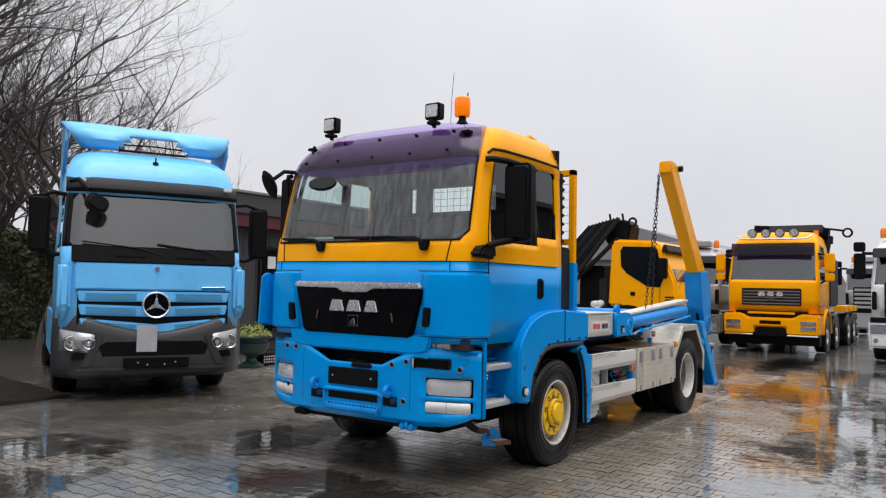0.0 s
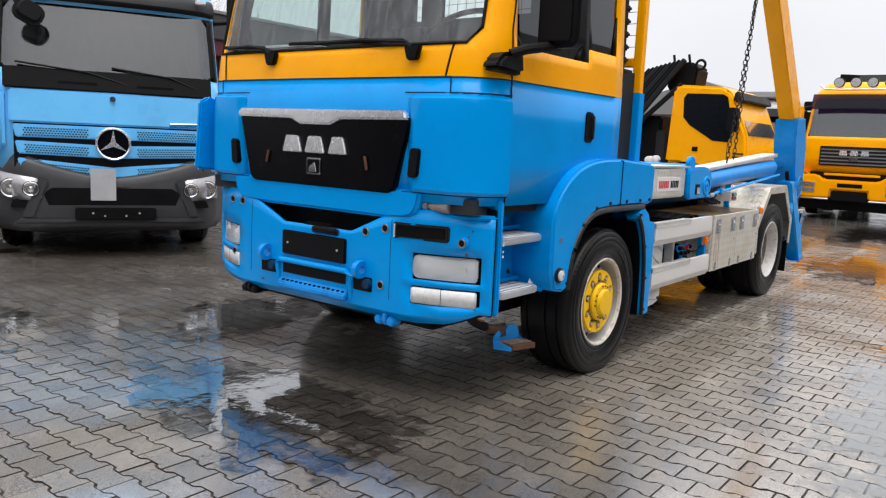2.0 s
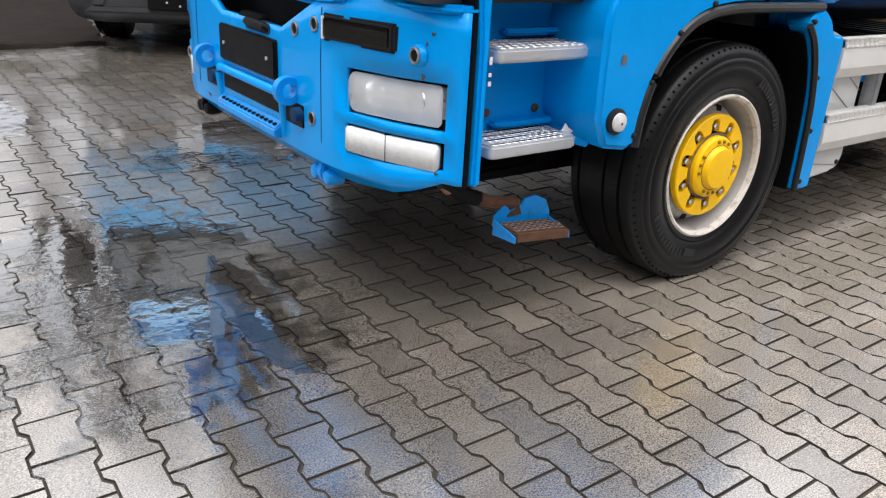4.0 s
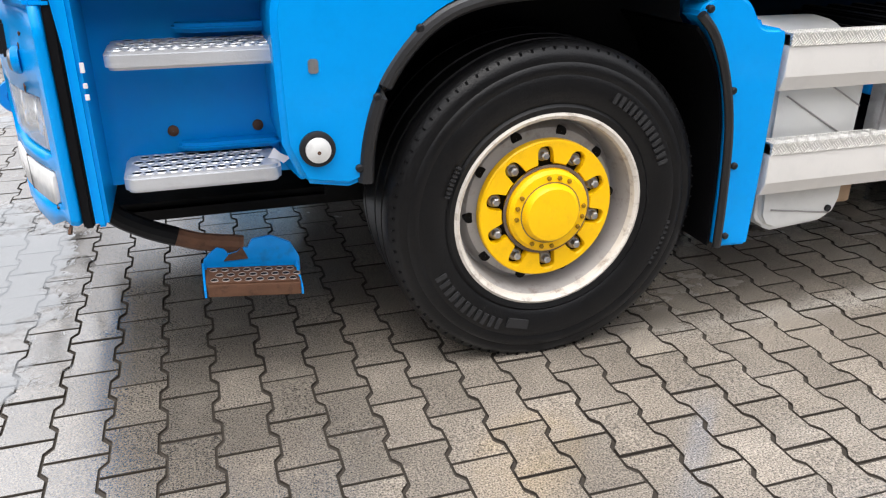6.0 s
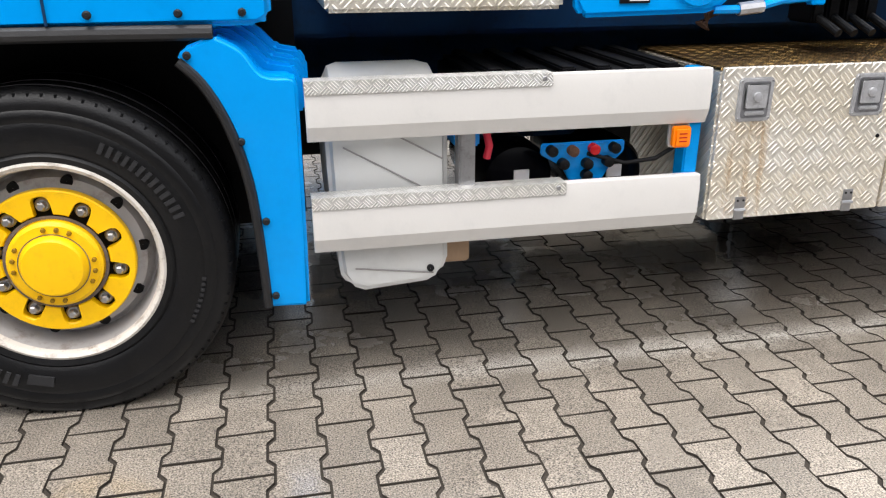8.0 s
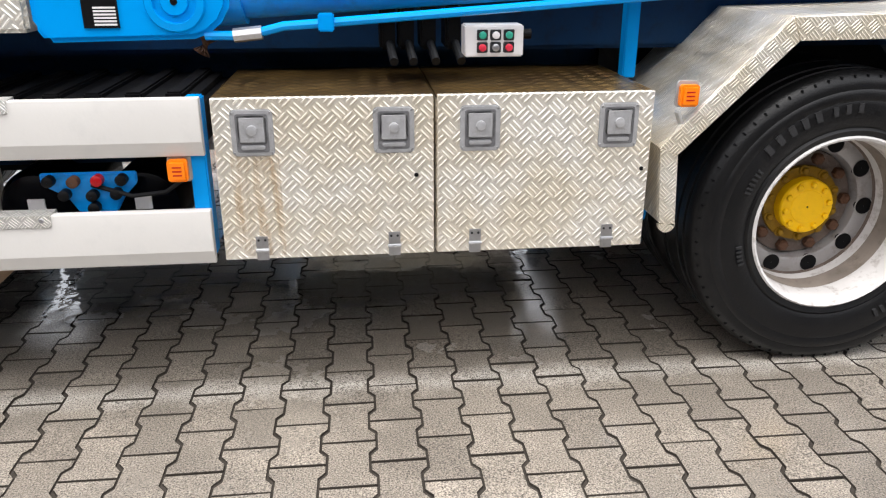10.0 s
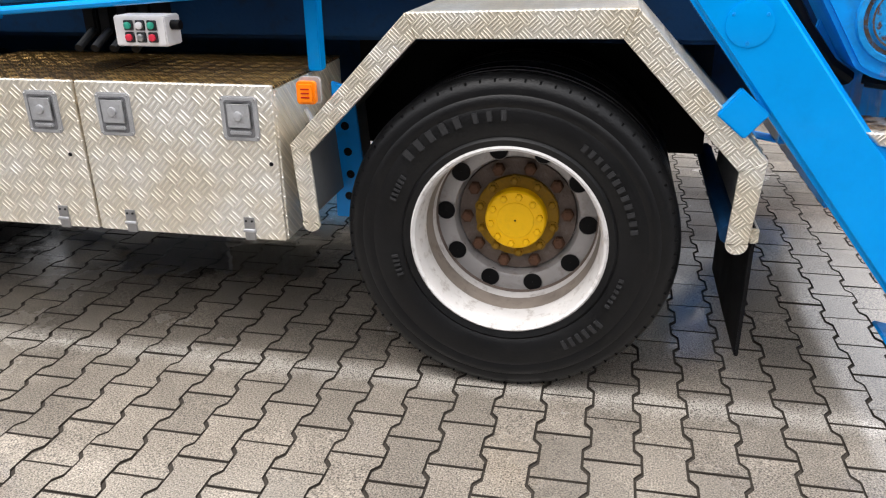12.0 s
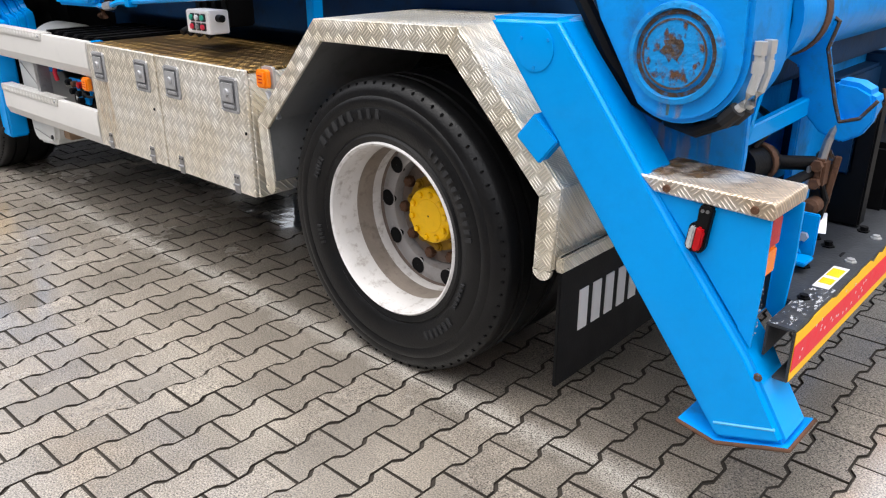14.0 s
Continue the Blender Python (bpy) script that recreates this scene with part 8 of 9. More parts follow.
A("emblem_disc", disc_lathe(B(), [(0.161, 0.0), (0.161, -0.012)], (-0.01, 0.0, 1.30), "x", 36), GRILLE_BLACK, st_)
for k in range(3):
    a = radians(90 + 120 * k)
    A("emblem_spoke", prism(B(), [(0.03 * math.cos(a + 1.57), 1.30 + 0.03 * math.sin(a + 1.57)), (0.03 * math.cos(a - 1.57), 1.30 + 0.03 * math.sin(a - 1.57)), (0.162 * math.cos(a), 1.30 + 0.162 * math.sin(a))], "x", -0.035, -0.02, 0.002), BRIGHT_TRIM, st_)
prows = []
for z, xo, w in ((0.31, 0.06, 1.19), (0.38, -0.02, 1.22), (0.47, -0.06, 1.24), (0.62, -0.05, 1.24), (0.82, -0.04, 1.24), (0.88, -0.02, 1.23), (0.925, 0.02, 1.21)):
    row = []
    for i in range(21):
        f = -1 + 2 * i / 20
        lift = 0.25 * min(1.0, abs(f) / 0.8) ** 1.6 * max(0.0, min(1.0, (z - 0.62) / 0.30))
        row.append((xo + 0.42 * max(0, (abs(f) - 0.62) / 0.38) ** 2.2, f * w, z + lift))
    prows.append(row)
pc = grid_regions(prows, [("s", i) for i in range(21)], lambda c, r: "bumper", False)
pc.pop("roof").free()
bmp = A("bumper", pc["bumper"], BUMPER_GREY, None, "dark grey plastic bumper", 40, 0.03)
A("lower_lip", prism(B(), [(-1.0, 0.40), (1.0, 0.40), (0.92, 0.47), (-0.92, 0.47)], "x", -0.085, -0.03, 0.015, 2), BUMPER_GREY, bmp)
for s in (-1, 1):
    A("bumper_strut", prism(B(), [(s * 0.80, 0.46), (s * 0.92, 0.46), (s * 0.76, 0.93), (s * 0.64, 0.88)], "x", -0.088, -0.03, 0.018, 2), BUMPER_GREY, bmp)
A("lower_intake", prism(B(), [(-0.66, 0.58), (0.66, 0.58), (0.72, 0.74), (0.62, 0.81), (-0.62, 0.81), (-0.72, 0.74)], "x", -0.066, -0.03, 0.01), BLACK, bmp)
A("plate_holder", prism(B(), smooth_rect(-0.44, 0.40, 0.44, 0.58, 0.02), "x", -0.13, -0.06, 0.012), BLACK, bmp)
for y in (-0.26, -0.12, 0.10, 0.22):
    A("plate_screw", disc_lathe(B(), [(0.012, 0), (0.010, -0.006)], (-0.13, y, 0.49 + (0.03 if abs(y) > 0.2 else 0)), "x", 8), ALU, bmp)
A("licence_card", box(B(), -0.08, -0.065, -0.02, 0.24, 0.66, 1.02, 0.004), ALU, None, "blank grey plate hung on the grille")
for s in (-1, 1):
    def bend(y):
        return 0.42 * max(0, (abs(y) / 1.24 - 0.62) / 0.38) ** 2.2
    bm = B()
    cols = []
    for k in range(8):
        y = 0.72 + 0.44 * k / 7
        z0, z1 = 0.650 + 0.03 * (k / 7), 0.895 + 0.070 * (k / 7)
        if k == 0:
            z0, z1 = 0.69, 0.87
        cols.append([(-0.070 + bend(y), s * y, z) for z in (z0, z1)])
    for p, q in zip(cols, cols[1:]):
        bm.faces.new([bm.verts.new(v) for v in (p[0], q[0], q[1], p[1])])
    bmesh.ops.remove_doubles(bm, verts=bm.verts[:], dist=1e-4)
    hl = A("headlamp", bm, GREY_LAMP, None, "clear headlamp with two round reflectors", 40, 0.02)
    for cy, r in ((1.02, 0.106), (0.825, 0.082)):
        A("lamp_bowl", lathe(B(), [(r, 0.01), (r, -0.018), (r * 0.9, -0.022), (r * 0.84, -0.006), (r * 0.55, 0.0), (r * 0.3, -0.004), (0.001, -0.01)], (-0.082 + bend(cy), s * cy, 0.785), "x", 26), REFLECTOR, hl)
        A("lamp_rim", lathe(B(), [(r * 1.04, 0.0), (r * 1.04, -0.02), (r * 0.98, -0.022)], (-0.082 + bend(cy), s * cy, 0.785), "x", 26), GREY_PLASTIC, hl)
    A("fog_opening", prism(B(), [(s * 0.80, 0.57), (s * 0.82, 0.65), (s * 1.0, 0.66), (s * 1.03, 0.58)], "x", -0.06, 0.05), BLACK, bmp)
    A("corner_deflector", prism(B(), [(0.0, 1.25), (0.03, 1.85), (0.20, 1.88), (0.42, 1.80), (0.45, 1.12), (0.22, 1.05)], "y", s * 1.06 if s > 0 else s * 1.22, s * 1.22 if s > 0 else s * 1.06, 0.05, 3), SKY_BLUE)
    mi = A("door_mirror", prism(B(), smooth_rect(s * 1.46 - 0.13, s * 1.46 + 0.13, 2.0, 2.76, 0.06), "x", 0.25, 0.40, 0.04, 3), BLACK)
    A("mirror_arm", tube(B(), [(0.45, s * 1.15, 2.80), (0.40, s * 1.3, 2.82), (0.34, s * 1.45, 2.76)], 0.03, 8), BLACK, mi)
    A("mirror_arm", tube(B(), [(0.45, s * 1.17, 1.98), (0.40, s * 1.3, 1.96), (0.34, s * 1.42, 2.02)], 0.03, 8), BLACK, mi)
    A("visor_lamp", box(B(), 0.255, 0.29, s * 0.98 - 0.06, s * 0.98 + 0.06, 2.98, 3.03, 0.01), SIGN_WHITE)
    w_ = A("wiper", tube(B(), [(0.06, -0.95 if s < 0 else 0.08 - 0.30, 1.95), (0.07, -0.62 if s < 0 else 0.25, 2.08), (0.10, 0.0 if s < 0 else 0.95, 2.15)], 0.012, 6), BLACK)
    plain_wheel(act, 1.35, s * 1.19, 0.50, 0.50, 0.32, -s, RIM_SILVER)
    plain_wheel(act, 4.95, s * 1.22, 0.50, 0.50, 0.58, -s, RIM_SILVER)
    A("wheel_wing", prism(B(), arc(1.35, 0.5, 0.66, 0, 180, 12) + arc(1.35, 0.5, 0.60, 180, 0, 12), "y", min(s * 0.85, s * 1.2), max(s * 0.85, s * 1.2), 0.01), GREY_PLASTIC)
    A("side_skirt", box(B(), 2.0, 4.2, min(s * 1.15, s * 1.2), max(s * 1.15, s * 1.2), 0.45, 1.15, 0.02), SKY_BLUE)
    A("chassis_rail", box(B(), 0.5, 6.0, s * 0.42 - 0.04, s * 0.42 + 0.04, 0.72, 0.98), BLACK)
vz = [(3.06, 0.37), (3.02, 0.28), (2.96, 0.22), (2.90, 0.20), (2.85, 0.23)]
vr = []
for z, xo in vz:
    vr.append([(xo + 0.22 * abs(-1 + i / 8) ** 5, 1.15 * (-1 + i / 8), z) for i in range(17)])
vcell = grid_regions(vr, [("s", i) for i in range(17)], lambda c, r: "v", False)
vcell.pop("roof").free()
A("sun_visor", vcell["v"], GREY_PLASTIC, None, "dark grey sun visor", 40, 0.015)
km_ = A("kerb_mirror", prism(B(), smooth_rect(-0.15, 0.15, -0.12, 0.12, 0.10, 6), "x", -0.06, 0.07, 0.045, 3), BLACK)
km_.matrix_local = pose(-0.05, 0.80, 2.66, 28, 10, 15)
A("mirror_arm", tube(B(), [(0.28, 1.1, 2.98), (0.08, 1.02, 2.98), (-0.05, 0.9, 2.84)], 0.035, 8), BLACK)
# roof spoiler: a broad swept blade with an opening over the roof and side fairings
spr = []
for x, z, w in ((0.88, 3.545, 0.93), (0.82, 3.60, 1.0), (0.80, 3.67, 1.06), (0.84, 3.76, 1.12), (0.95, 3.86, 1.18), (1.15, 3.94, 1.21), (1.5, 3.98, 1.215), (1.9, 3.99, 1.20)):
    spr.append([(x + 0.22 * abs(-1 + i / 10) ** 4, w * (-1 + i / 10), z + 0.03 * abs(-1 + i / 10) ** 2) for i in range(21)])
scell = grid_regions(spr, [("s", i) for i in range(21)], lambda c, r: None if (r == 0 and 5 <= c <= 14 or r == 1 and 6 <= c <= 13 or r == 2 and 7 <= c <= 12) else "blade", False)
scell.pop("roof").free()
spo = A("roof_spoiler", scell["blade"], SKY_BLUE, None, "light blue roof spoiler", 40, 0.03)
for s in (-1, 1):
    A("spoiler_cheek", prism(B(), [(1.45, 3.35), (1.12, 3.66), (1.15, 3.88), (1.5, 3.96), (2.2, 3.99), (2.25, 2.9), (1.75, 2.9), (1.65, 3.2)], "y", s * 1.14 - 0.025, s * 1.14 + 0.025, 0.015), SKY_BLUE, spo)
A("spoiler_bar", tube(B(), [(0.84, -0.42, 3.63), (0.81, 0.0, 3.64), (0.84, 0.42, 3.63)], 0.012, 8), BLACK, spo)
A("spoiler_bar", tube(B(), [(0.90, -0.5, 3.555), (0.90, 0.5, 3.555)], 0.018, 8), GREY_PLASTIC, spo)
A("roof_aerial", tube(B(), [(0.56, 0.0, 3.34), (0.56, 0.0, 3.44)], 0.012, 6), BLACK)
A("aerial_base", disc_lathe(B(), [(0.05, -0.02), (0.035, 0.03)], (0.57, 0.0, 3.345), "z", 14), BLACK)
# black block added in place of the shade beneath the tractor
A("under_valance", box(B(), 0.35, 4.6, -0.9, 0.9, 0.28, 0.75, 0.03), BLACK)
A("fifth_wheel", disc_lathe(B(), [(0.45, 0.0), (0.45, 0.08)], (4.7, 0, 1.05), "z", 28), BLACK)


# yellow four-axle truck
ym = thing("yellow_four_axle_truck", pose(16.4, 1.52, 0), "yellow four-axle truck with roof lamps and folded crane", "truck")


def Y(name, bm, mat, parent=None, label="", smooth=35, solid=0.0):
    return part(name, bm, mat, parent or ym, label, smooth, solid)


ylev = [(1.12, 0.06, 1.9, 1.19, 0.2), (1.5, 0.03, 1.9, 1.2, 0.2), (1.95, 0.03, 1.9, 1.2, 0.2), (2.03, 0.05, 1.9, 1.2, 0.2), (2.1, 0.07, 1.9, 1.2, 0.2), (2.4, 0.14, 1.9, 1.18, 0.2), (2.72, 0.22, 1.9, 1.16, 0.2), (2.80, 0.24, 1.9, 1.16, 0.2), (2.98, 0.30, 1.9, 1.14, 0.22),
        (3.12, 0.38, 1.9, 1.1, 0.24), (3.28, 0.50, 1.88, 1.04, 0.28), (3.40, 0.72, 1.85, 0.92, 0.3), (3.43, 1.0, 1.7, 0.7, 0.25)]
build_cab(ym, ylev, [1.9, 1.4, 1.3, 0.8, 0.38, 0.31, 0.28], YELLOW, (3, 8), (2, 5), (3, 8))
yg = Y("grille", prism(B(), smooth_rect(-0.78, 0.78, 1.32, 1.80, 0.03), "x", 0.0, 0.05, 0.01), GREY_PLASTIC)
for k in range(5):
    Y("grille_slat", box(B(), -0.02, 0.02, -0.75, 0.75, 1.36 + k * 0.085, 1.395 + k * 0.085, 0.005), BARE_RING, yg)
for y in (-0.24, 0.0, 0.24):
    Y("badge_block", prism(B(), [(y - 0.09, 1.58), (y + 0.09, 1.58), (y + 0.075, 1.70), (y - 0.075, 1.70)], "x", -0.05, -0.02, 0.004), BRIGHT_TRIM, yg)
Y("emblem", prism(B(), smooth_rect(-0.1, 0.1, 1.44, 1.54, 0.02), "x", -0.05, -0.02, 0.004), CHROME, yg)
yb = Y("bumper", prism(B(), [(-1.24, 0.52), (-1.26, 1.08), (-0.78, 1.10), (-0.6, 0.98), (0.6, 0.98), (0.78, 1.10), (1.26, 1.08), (1.24, 0.52), (0.42, 0.52), (0.40, 0.72), (-0.40, 0.72), (-0.42, 0.52)], "x", -0.12, 0.35, 0.04, 2), YELLOW)
Y("bumper_slot", box(B(), -0.125, -0.1, -0.28, 0.28, 0.80, 0.90, 0.005), BLACK, yb)
Y("bumper_step", box(B(), -0.14, 0.1, -0.40, 0.40, 0.47, 0.71, 0.01), BLACK, yb)
Y("dark_gap", box(B(), 0.02, 0.1, -0.95, 0.95, 0.97, 1.16), BLACK)
Y("gap_bar", box(B(), -0.02, 0.03, -0.62, 0.62, 1.08, 1.14, 0.01), YELLOW)
for s in (-1, 1):
    h_ = Y("headlamp", prism(B(), smooth_rect(s * 0.98 - 0.2, s * 0.98 + 0.2, 0.78, 0.90, 0.02), "x", -0.14, -0.1, 0.005), REFLECTOR)
    Y("fog_lamp", prism(B(), smooth_rect(s * 0.98 - 0.2, s * 0.98 + 0.2, 0.65, 0.75, 0.02), "x", -0.14, -0.1, 0.005), REFLECTOR, h_)
    Y("bumper_bar", tube(B(), [(-0.13, s * 0.45, 0.50), (-0.13, s * 1.22, 0.50)], 0.025, 8), CHROME)
    mi = Y("door_mirror", prism(B(), smooth_rect(s * 1.45 - 0.13, s * 1.45 + 0.13, 2.28, 2.78, 0.05), "x", 0.25, 0.38, 0.03, 2), YELLOW)
    Y("wide_mirror", prism(B(), smooth_rect(s * 1.45 - 0.12, s * 1.45 + 0.12, 2.02, 2.24, 0.05), "x", 0.25, 0.38, 0.03, 2), YELLOW, mi)
    Y("mirror_arm", tube(B(), [(0.4, s * 1.16, 2.78), (0.32, s * 1.36, 2.74)], 0.03, 8), BLACK, mi)
    Y("mirror_arm", tube(B(), [(0.4, s * 1.18, 1.95), (0.32, s * 1.38, 2.05)], 0.03, 8), BLACK, mi)
    Y("wheel_wing", prism(B(), arc(1.45, 0.52, 0.72, 0, 180, 12) + arc(1.45, 0.52, 0.62, 180, 0, 12), "y", min(s * 0.8, s * 1.25), max(s * 0.8, s * 1.25), 0.02), YELLOW)
    for x in (1.45, 3.2, 5.9, 7.25):
        plain_wheel(ym, x, s * 1.24, 0.52, 0.52, 0.32 if x < 4 else 0.56, -s, RIM_SILVER)
    Y("body_side", box(B(), 5.0, 8.3, min(s * 0.9, s * 1.2), max(s * 0.9, s * 1.2), 1.1, 1.3, 0.01), YELLOW if s < 0 else GREY_PLASTIC)
    Y("chassis_rail", box(B(), 0.4, 8.3, s * 0.42 - 0.05, s * 0.42 + 0.05, 0.75, 1.05), BLACK)
Y("sun_visor", prism(B(), [(0.02, 2.72), (0.16, 3.08), (0.20, 3.06), (0.06, 2.70)], "y", -1.1, 1.1, 0.01), ACRYLIC_DARK, None, "purple tinted sun visor")
# two black boxes added to stand for the shade between the wheels
Y("under_valance", box(B(), 0.25, 0.6, -1.2, 1.2, 0.22, 0.6, 0.02), BLACK)
Y("engine_tray", box(B(), 0.6, 5.0, -0.85, 0.85, 0.4, 1.0, 0.02), BLACK)
lb = Y("lamp_bar", tube(B(), [(0.40, -1.0, 3.30), (0.22, -0.86, 3.20), (0.13, -0.5, 3.19), (0.12, 0.0, 3.19), (0.13, 0.5, 3.19), (0.22, 0.86, 3.20), (0.40, 1.0, 3.30)], 0.025, 8), CHROME)
for y in (-0.57, -0.20, 0.17, 0.54):
    rl_ = Y("roof_lamp", disc_lathe(B(), [(0.125, -0.06), (0.125, 0.02), (0.08, 0.08)], (0.20, y, 3.36), "x", 22), BLACK, lb)
    Y("lamp_glass", disc_lathe(B(), [(0.108, -0.075), (0.108, -0.062)], (0.20, y, 3.36), "x", 22), REFLECTOR, rl_)
cr = Y("folded_crane", prism(B(), [(2.2, 1.1), (2.2, 3.1), (2.0, 3.5), (2.3, 3.75), (2.9, 3.7), (3.1, 3.2), (2.9, 1.1)], "y", -1.0, 0.5, 0.05), BLACK, None, "black folded loading crane")
Y("crane_boom", beam(B(), (2.4, -1.15, 3.5), (2.6, 1.0, 3.65), 0.25, 0.28, 0.02), BLACK, cr)
Y("crane_boom", beam(B(), (2.7, -1.2, 3.3), (2.7, 1.1, 3.4), 0.22, 0.24, 0.02), GREY_PLASTIC, cr)
Y("crane_ram", tube(B(), [(2.3, -1.0, 2.4), (2.4, -1.15, 3.4)], 0.08, 10), GREY_PLASTIC, cr)
Y("crane_hook", lathe(B(), [(0.12 + 0.03 * math.cos(a), 0.03 * math.sin(a)) for a in np.linspace(0, 2 * math.pi, 9)], (2.5, -1.62, 3.50), "x", 20), BLACK, cr)
Y("hook_arm", beam(B(), (2.5, -1.15, 3.62), (2.5, -1.52, 3.56), 0.06, 0.06), BLACK, cr)
Y("exhaust_housing", box(B(), 2.05, 3.6, -1.22, -0.5, 1.3, 2.75, 0.05), GREY_PLASTIC)
Y("amber_lamp", disc_lathe(B(), [(0.07, 0), (0.07, 0.16)], (1.7, -0.9, 3.36), "z", 14), AMBER)

# yellow truck with a black crane, side on
yt = thing("yellow_crane_truck", pose(12.0, 2.75, 0, 0, 0, 90), "yellow cab truck with black folded crane standing crosswise", "truck")


def T(name, bm, mat, parent=None, label="", smooth=35, solid=0.0):
    return part(name, bm, mat, parent or yt, label, smooth, solid)


prof = [(0.0, 0.95), (0.0, 1.35), (0.05, 1.88), (0.40, 2.74), (0.60, 2.90), (1.58, 2.95), (1.70, 2.86), (1.78, 1.25), (1.45, 1.25), (1.35, 1.05)]
T("cab_body", prism(B(), prof, "y", -2.35, 0.0, 0.06, 3), YELLOW, None, "yellow truck cab", 40)
# local y=0 is the side towards the main truck
T("door_window", prism(B(), [(0.34, 1.95), (0.50, 2.68), (0.60, 2.74), (1.38, 2.76), (1.45, 2.66), (1.43, 2.25), (1.28, 2.08), (0.75, 1.76), (0.42, 1.74)], "y", -0.01, 0.012, 0.004), GRILLE_BLACK)
T("windscreen", prism(B(), [(0.03, 1.90), (0.37, 2.58), (0.40, 2.57), (0.06, 1.88)], "y", -2.2, -0.15, 0.01), SMOKED)
T("door_handle", box(B(), 1.05, 1.18, 0.0, 0.02, 1.52, 1.62, 0.01), BLACK)
T("door_gap", box(B(), 0.42, 0.43, -0.005, 0.008, 1.1, 1.8), BLACK)
for k in range(4):
    T("side_vent", box(B(), 0.08, 0.30, -0.005, 0.012, 1.28 + k * 0.07, 1.31 + k * 0.07), BLACK)
T("wheel_wing", prism(B(), arc(1.25, 0.55, 0.74, 0, 180, 14) + arc(1.25, 0.55, 0.62, 180, 0, 14), "y", -0.4, 0.06, 0.02), BLACK)
T("sun_visor", prism(B(), [(0.22, 2.62), (0.30, 2.80), (0.36, 2.80), (0.40, 2.60)], "y", -2.3, 0.0, 0.02), GREY_PLASTIC)
T("door_mirror", prism(B(), smooth_rect(0.18, 0.40, 1.95, 2.45, 0.05), "y", 0.12, 0.30, 0.03), BLACK)
T("roof_edge", box(B(), 0.5, 1.6, -2.3, -0.05, 2.78, 2.83, 0.02), GREY_PLASTIC)
for x in (1.25, 4.8, 6.1):
    plain_wheel(yt, x, 0.02, 0.5, 0.5, 0.32, -1, RIM_SILVER)
    plain_wheel(yt, x, -2.37, 0.5, 0.5, 0.32, 1, RIM_SILVER)
T("chassis", box(B(), 0.6, 7.2, -1.6, -0.75, 0.75, 1.05), BLACK)
T("air_cleaner", box(B(), 1.80, 2.05, -0.35, -0.05, 1.15, 1.95, 0.03), GREY_PLASTIC)
for x, z in ((1.98, 1.30), (2.14, 1.28), (2.04, 1.14)):
    T("air_bottle", disc_lathe(B(), [(0.03, 0.06), (0.085, 0.04), (0.09, 0.0), (0.09, -0.3)], (x, 0.02, z), "y", 18), SIGN_WHITE)
cb_ = T("crane_column", box(B(), 2.2, 2.9, -1.6, -0.7, 1.0, 2.3, 0.06), BLACK, None, "black folded loading crane")
for k in range(9):
    T("crane_boom", beam(B(), (1.62 + 0.12 * k, -0.30 - 0.05 * k, 3.52 - 0.02 * k), (2.75 + 0.15 * k, -0.30 - 0.05 * k, 2.10 - 0.02 * k), 0.10, 0.10, 0.012), BLACK if k % 3 else GREY_PLASTIC, cb_)
T("crane_knuckle", prism(B(), [(1.42, 3.05), (1.38, 3.35), (1.55, 3.5), (1.95, 3.45), (2.1, 3.0), (1.9, 2.7), (1.5, 2.75)], "y", -1.2, -0.5, 0.04), BLACK, cb_)
T("crane_hook", lathe(B(), [(0.10 + 0.03 * math.cos(a), 0.03 * math.sin(a)) for a in np.linspace(0, 2 * math.pi, 9)], (1.33, -0.5, 3.42), "y", 16), BLACK, cb_)
for x in (1.6, 1.95):
    T("crane_pin", tube(B(), [(x, -0.6, 3.4), (x + 0.05, -0.6, 3.66)], 0.03, 8), BLACK, cb_)
T("crane_ram", tube(B(), [(3.2, -0.4, 1.6), (1.7, -0.45, 3.0)], 0.06, 10), GREY_PLASTIC, cb_)
T("loading_bed", box(B(), 3.2, 7.3, -2.4, 0.02, 1.05, 1.25, 0.01), GREY_PLASTIC)


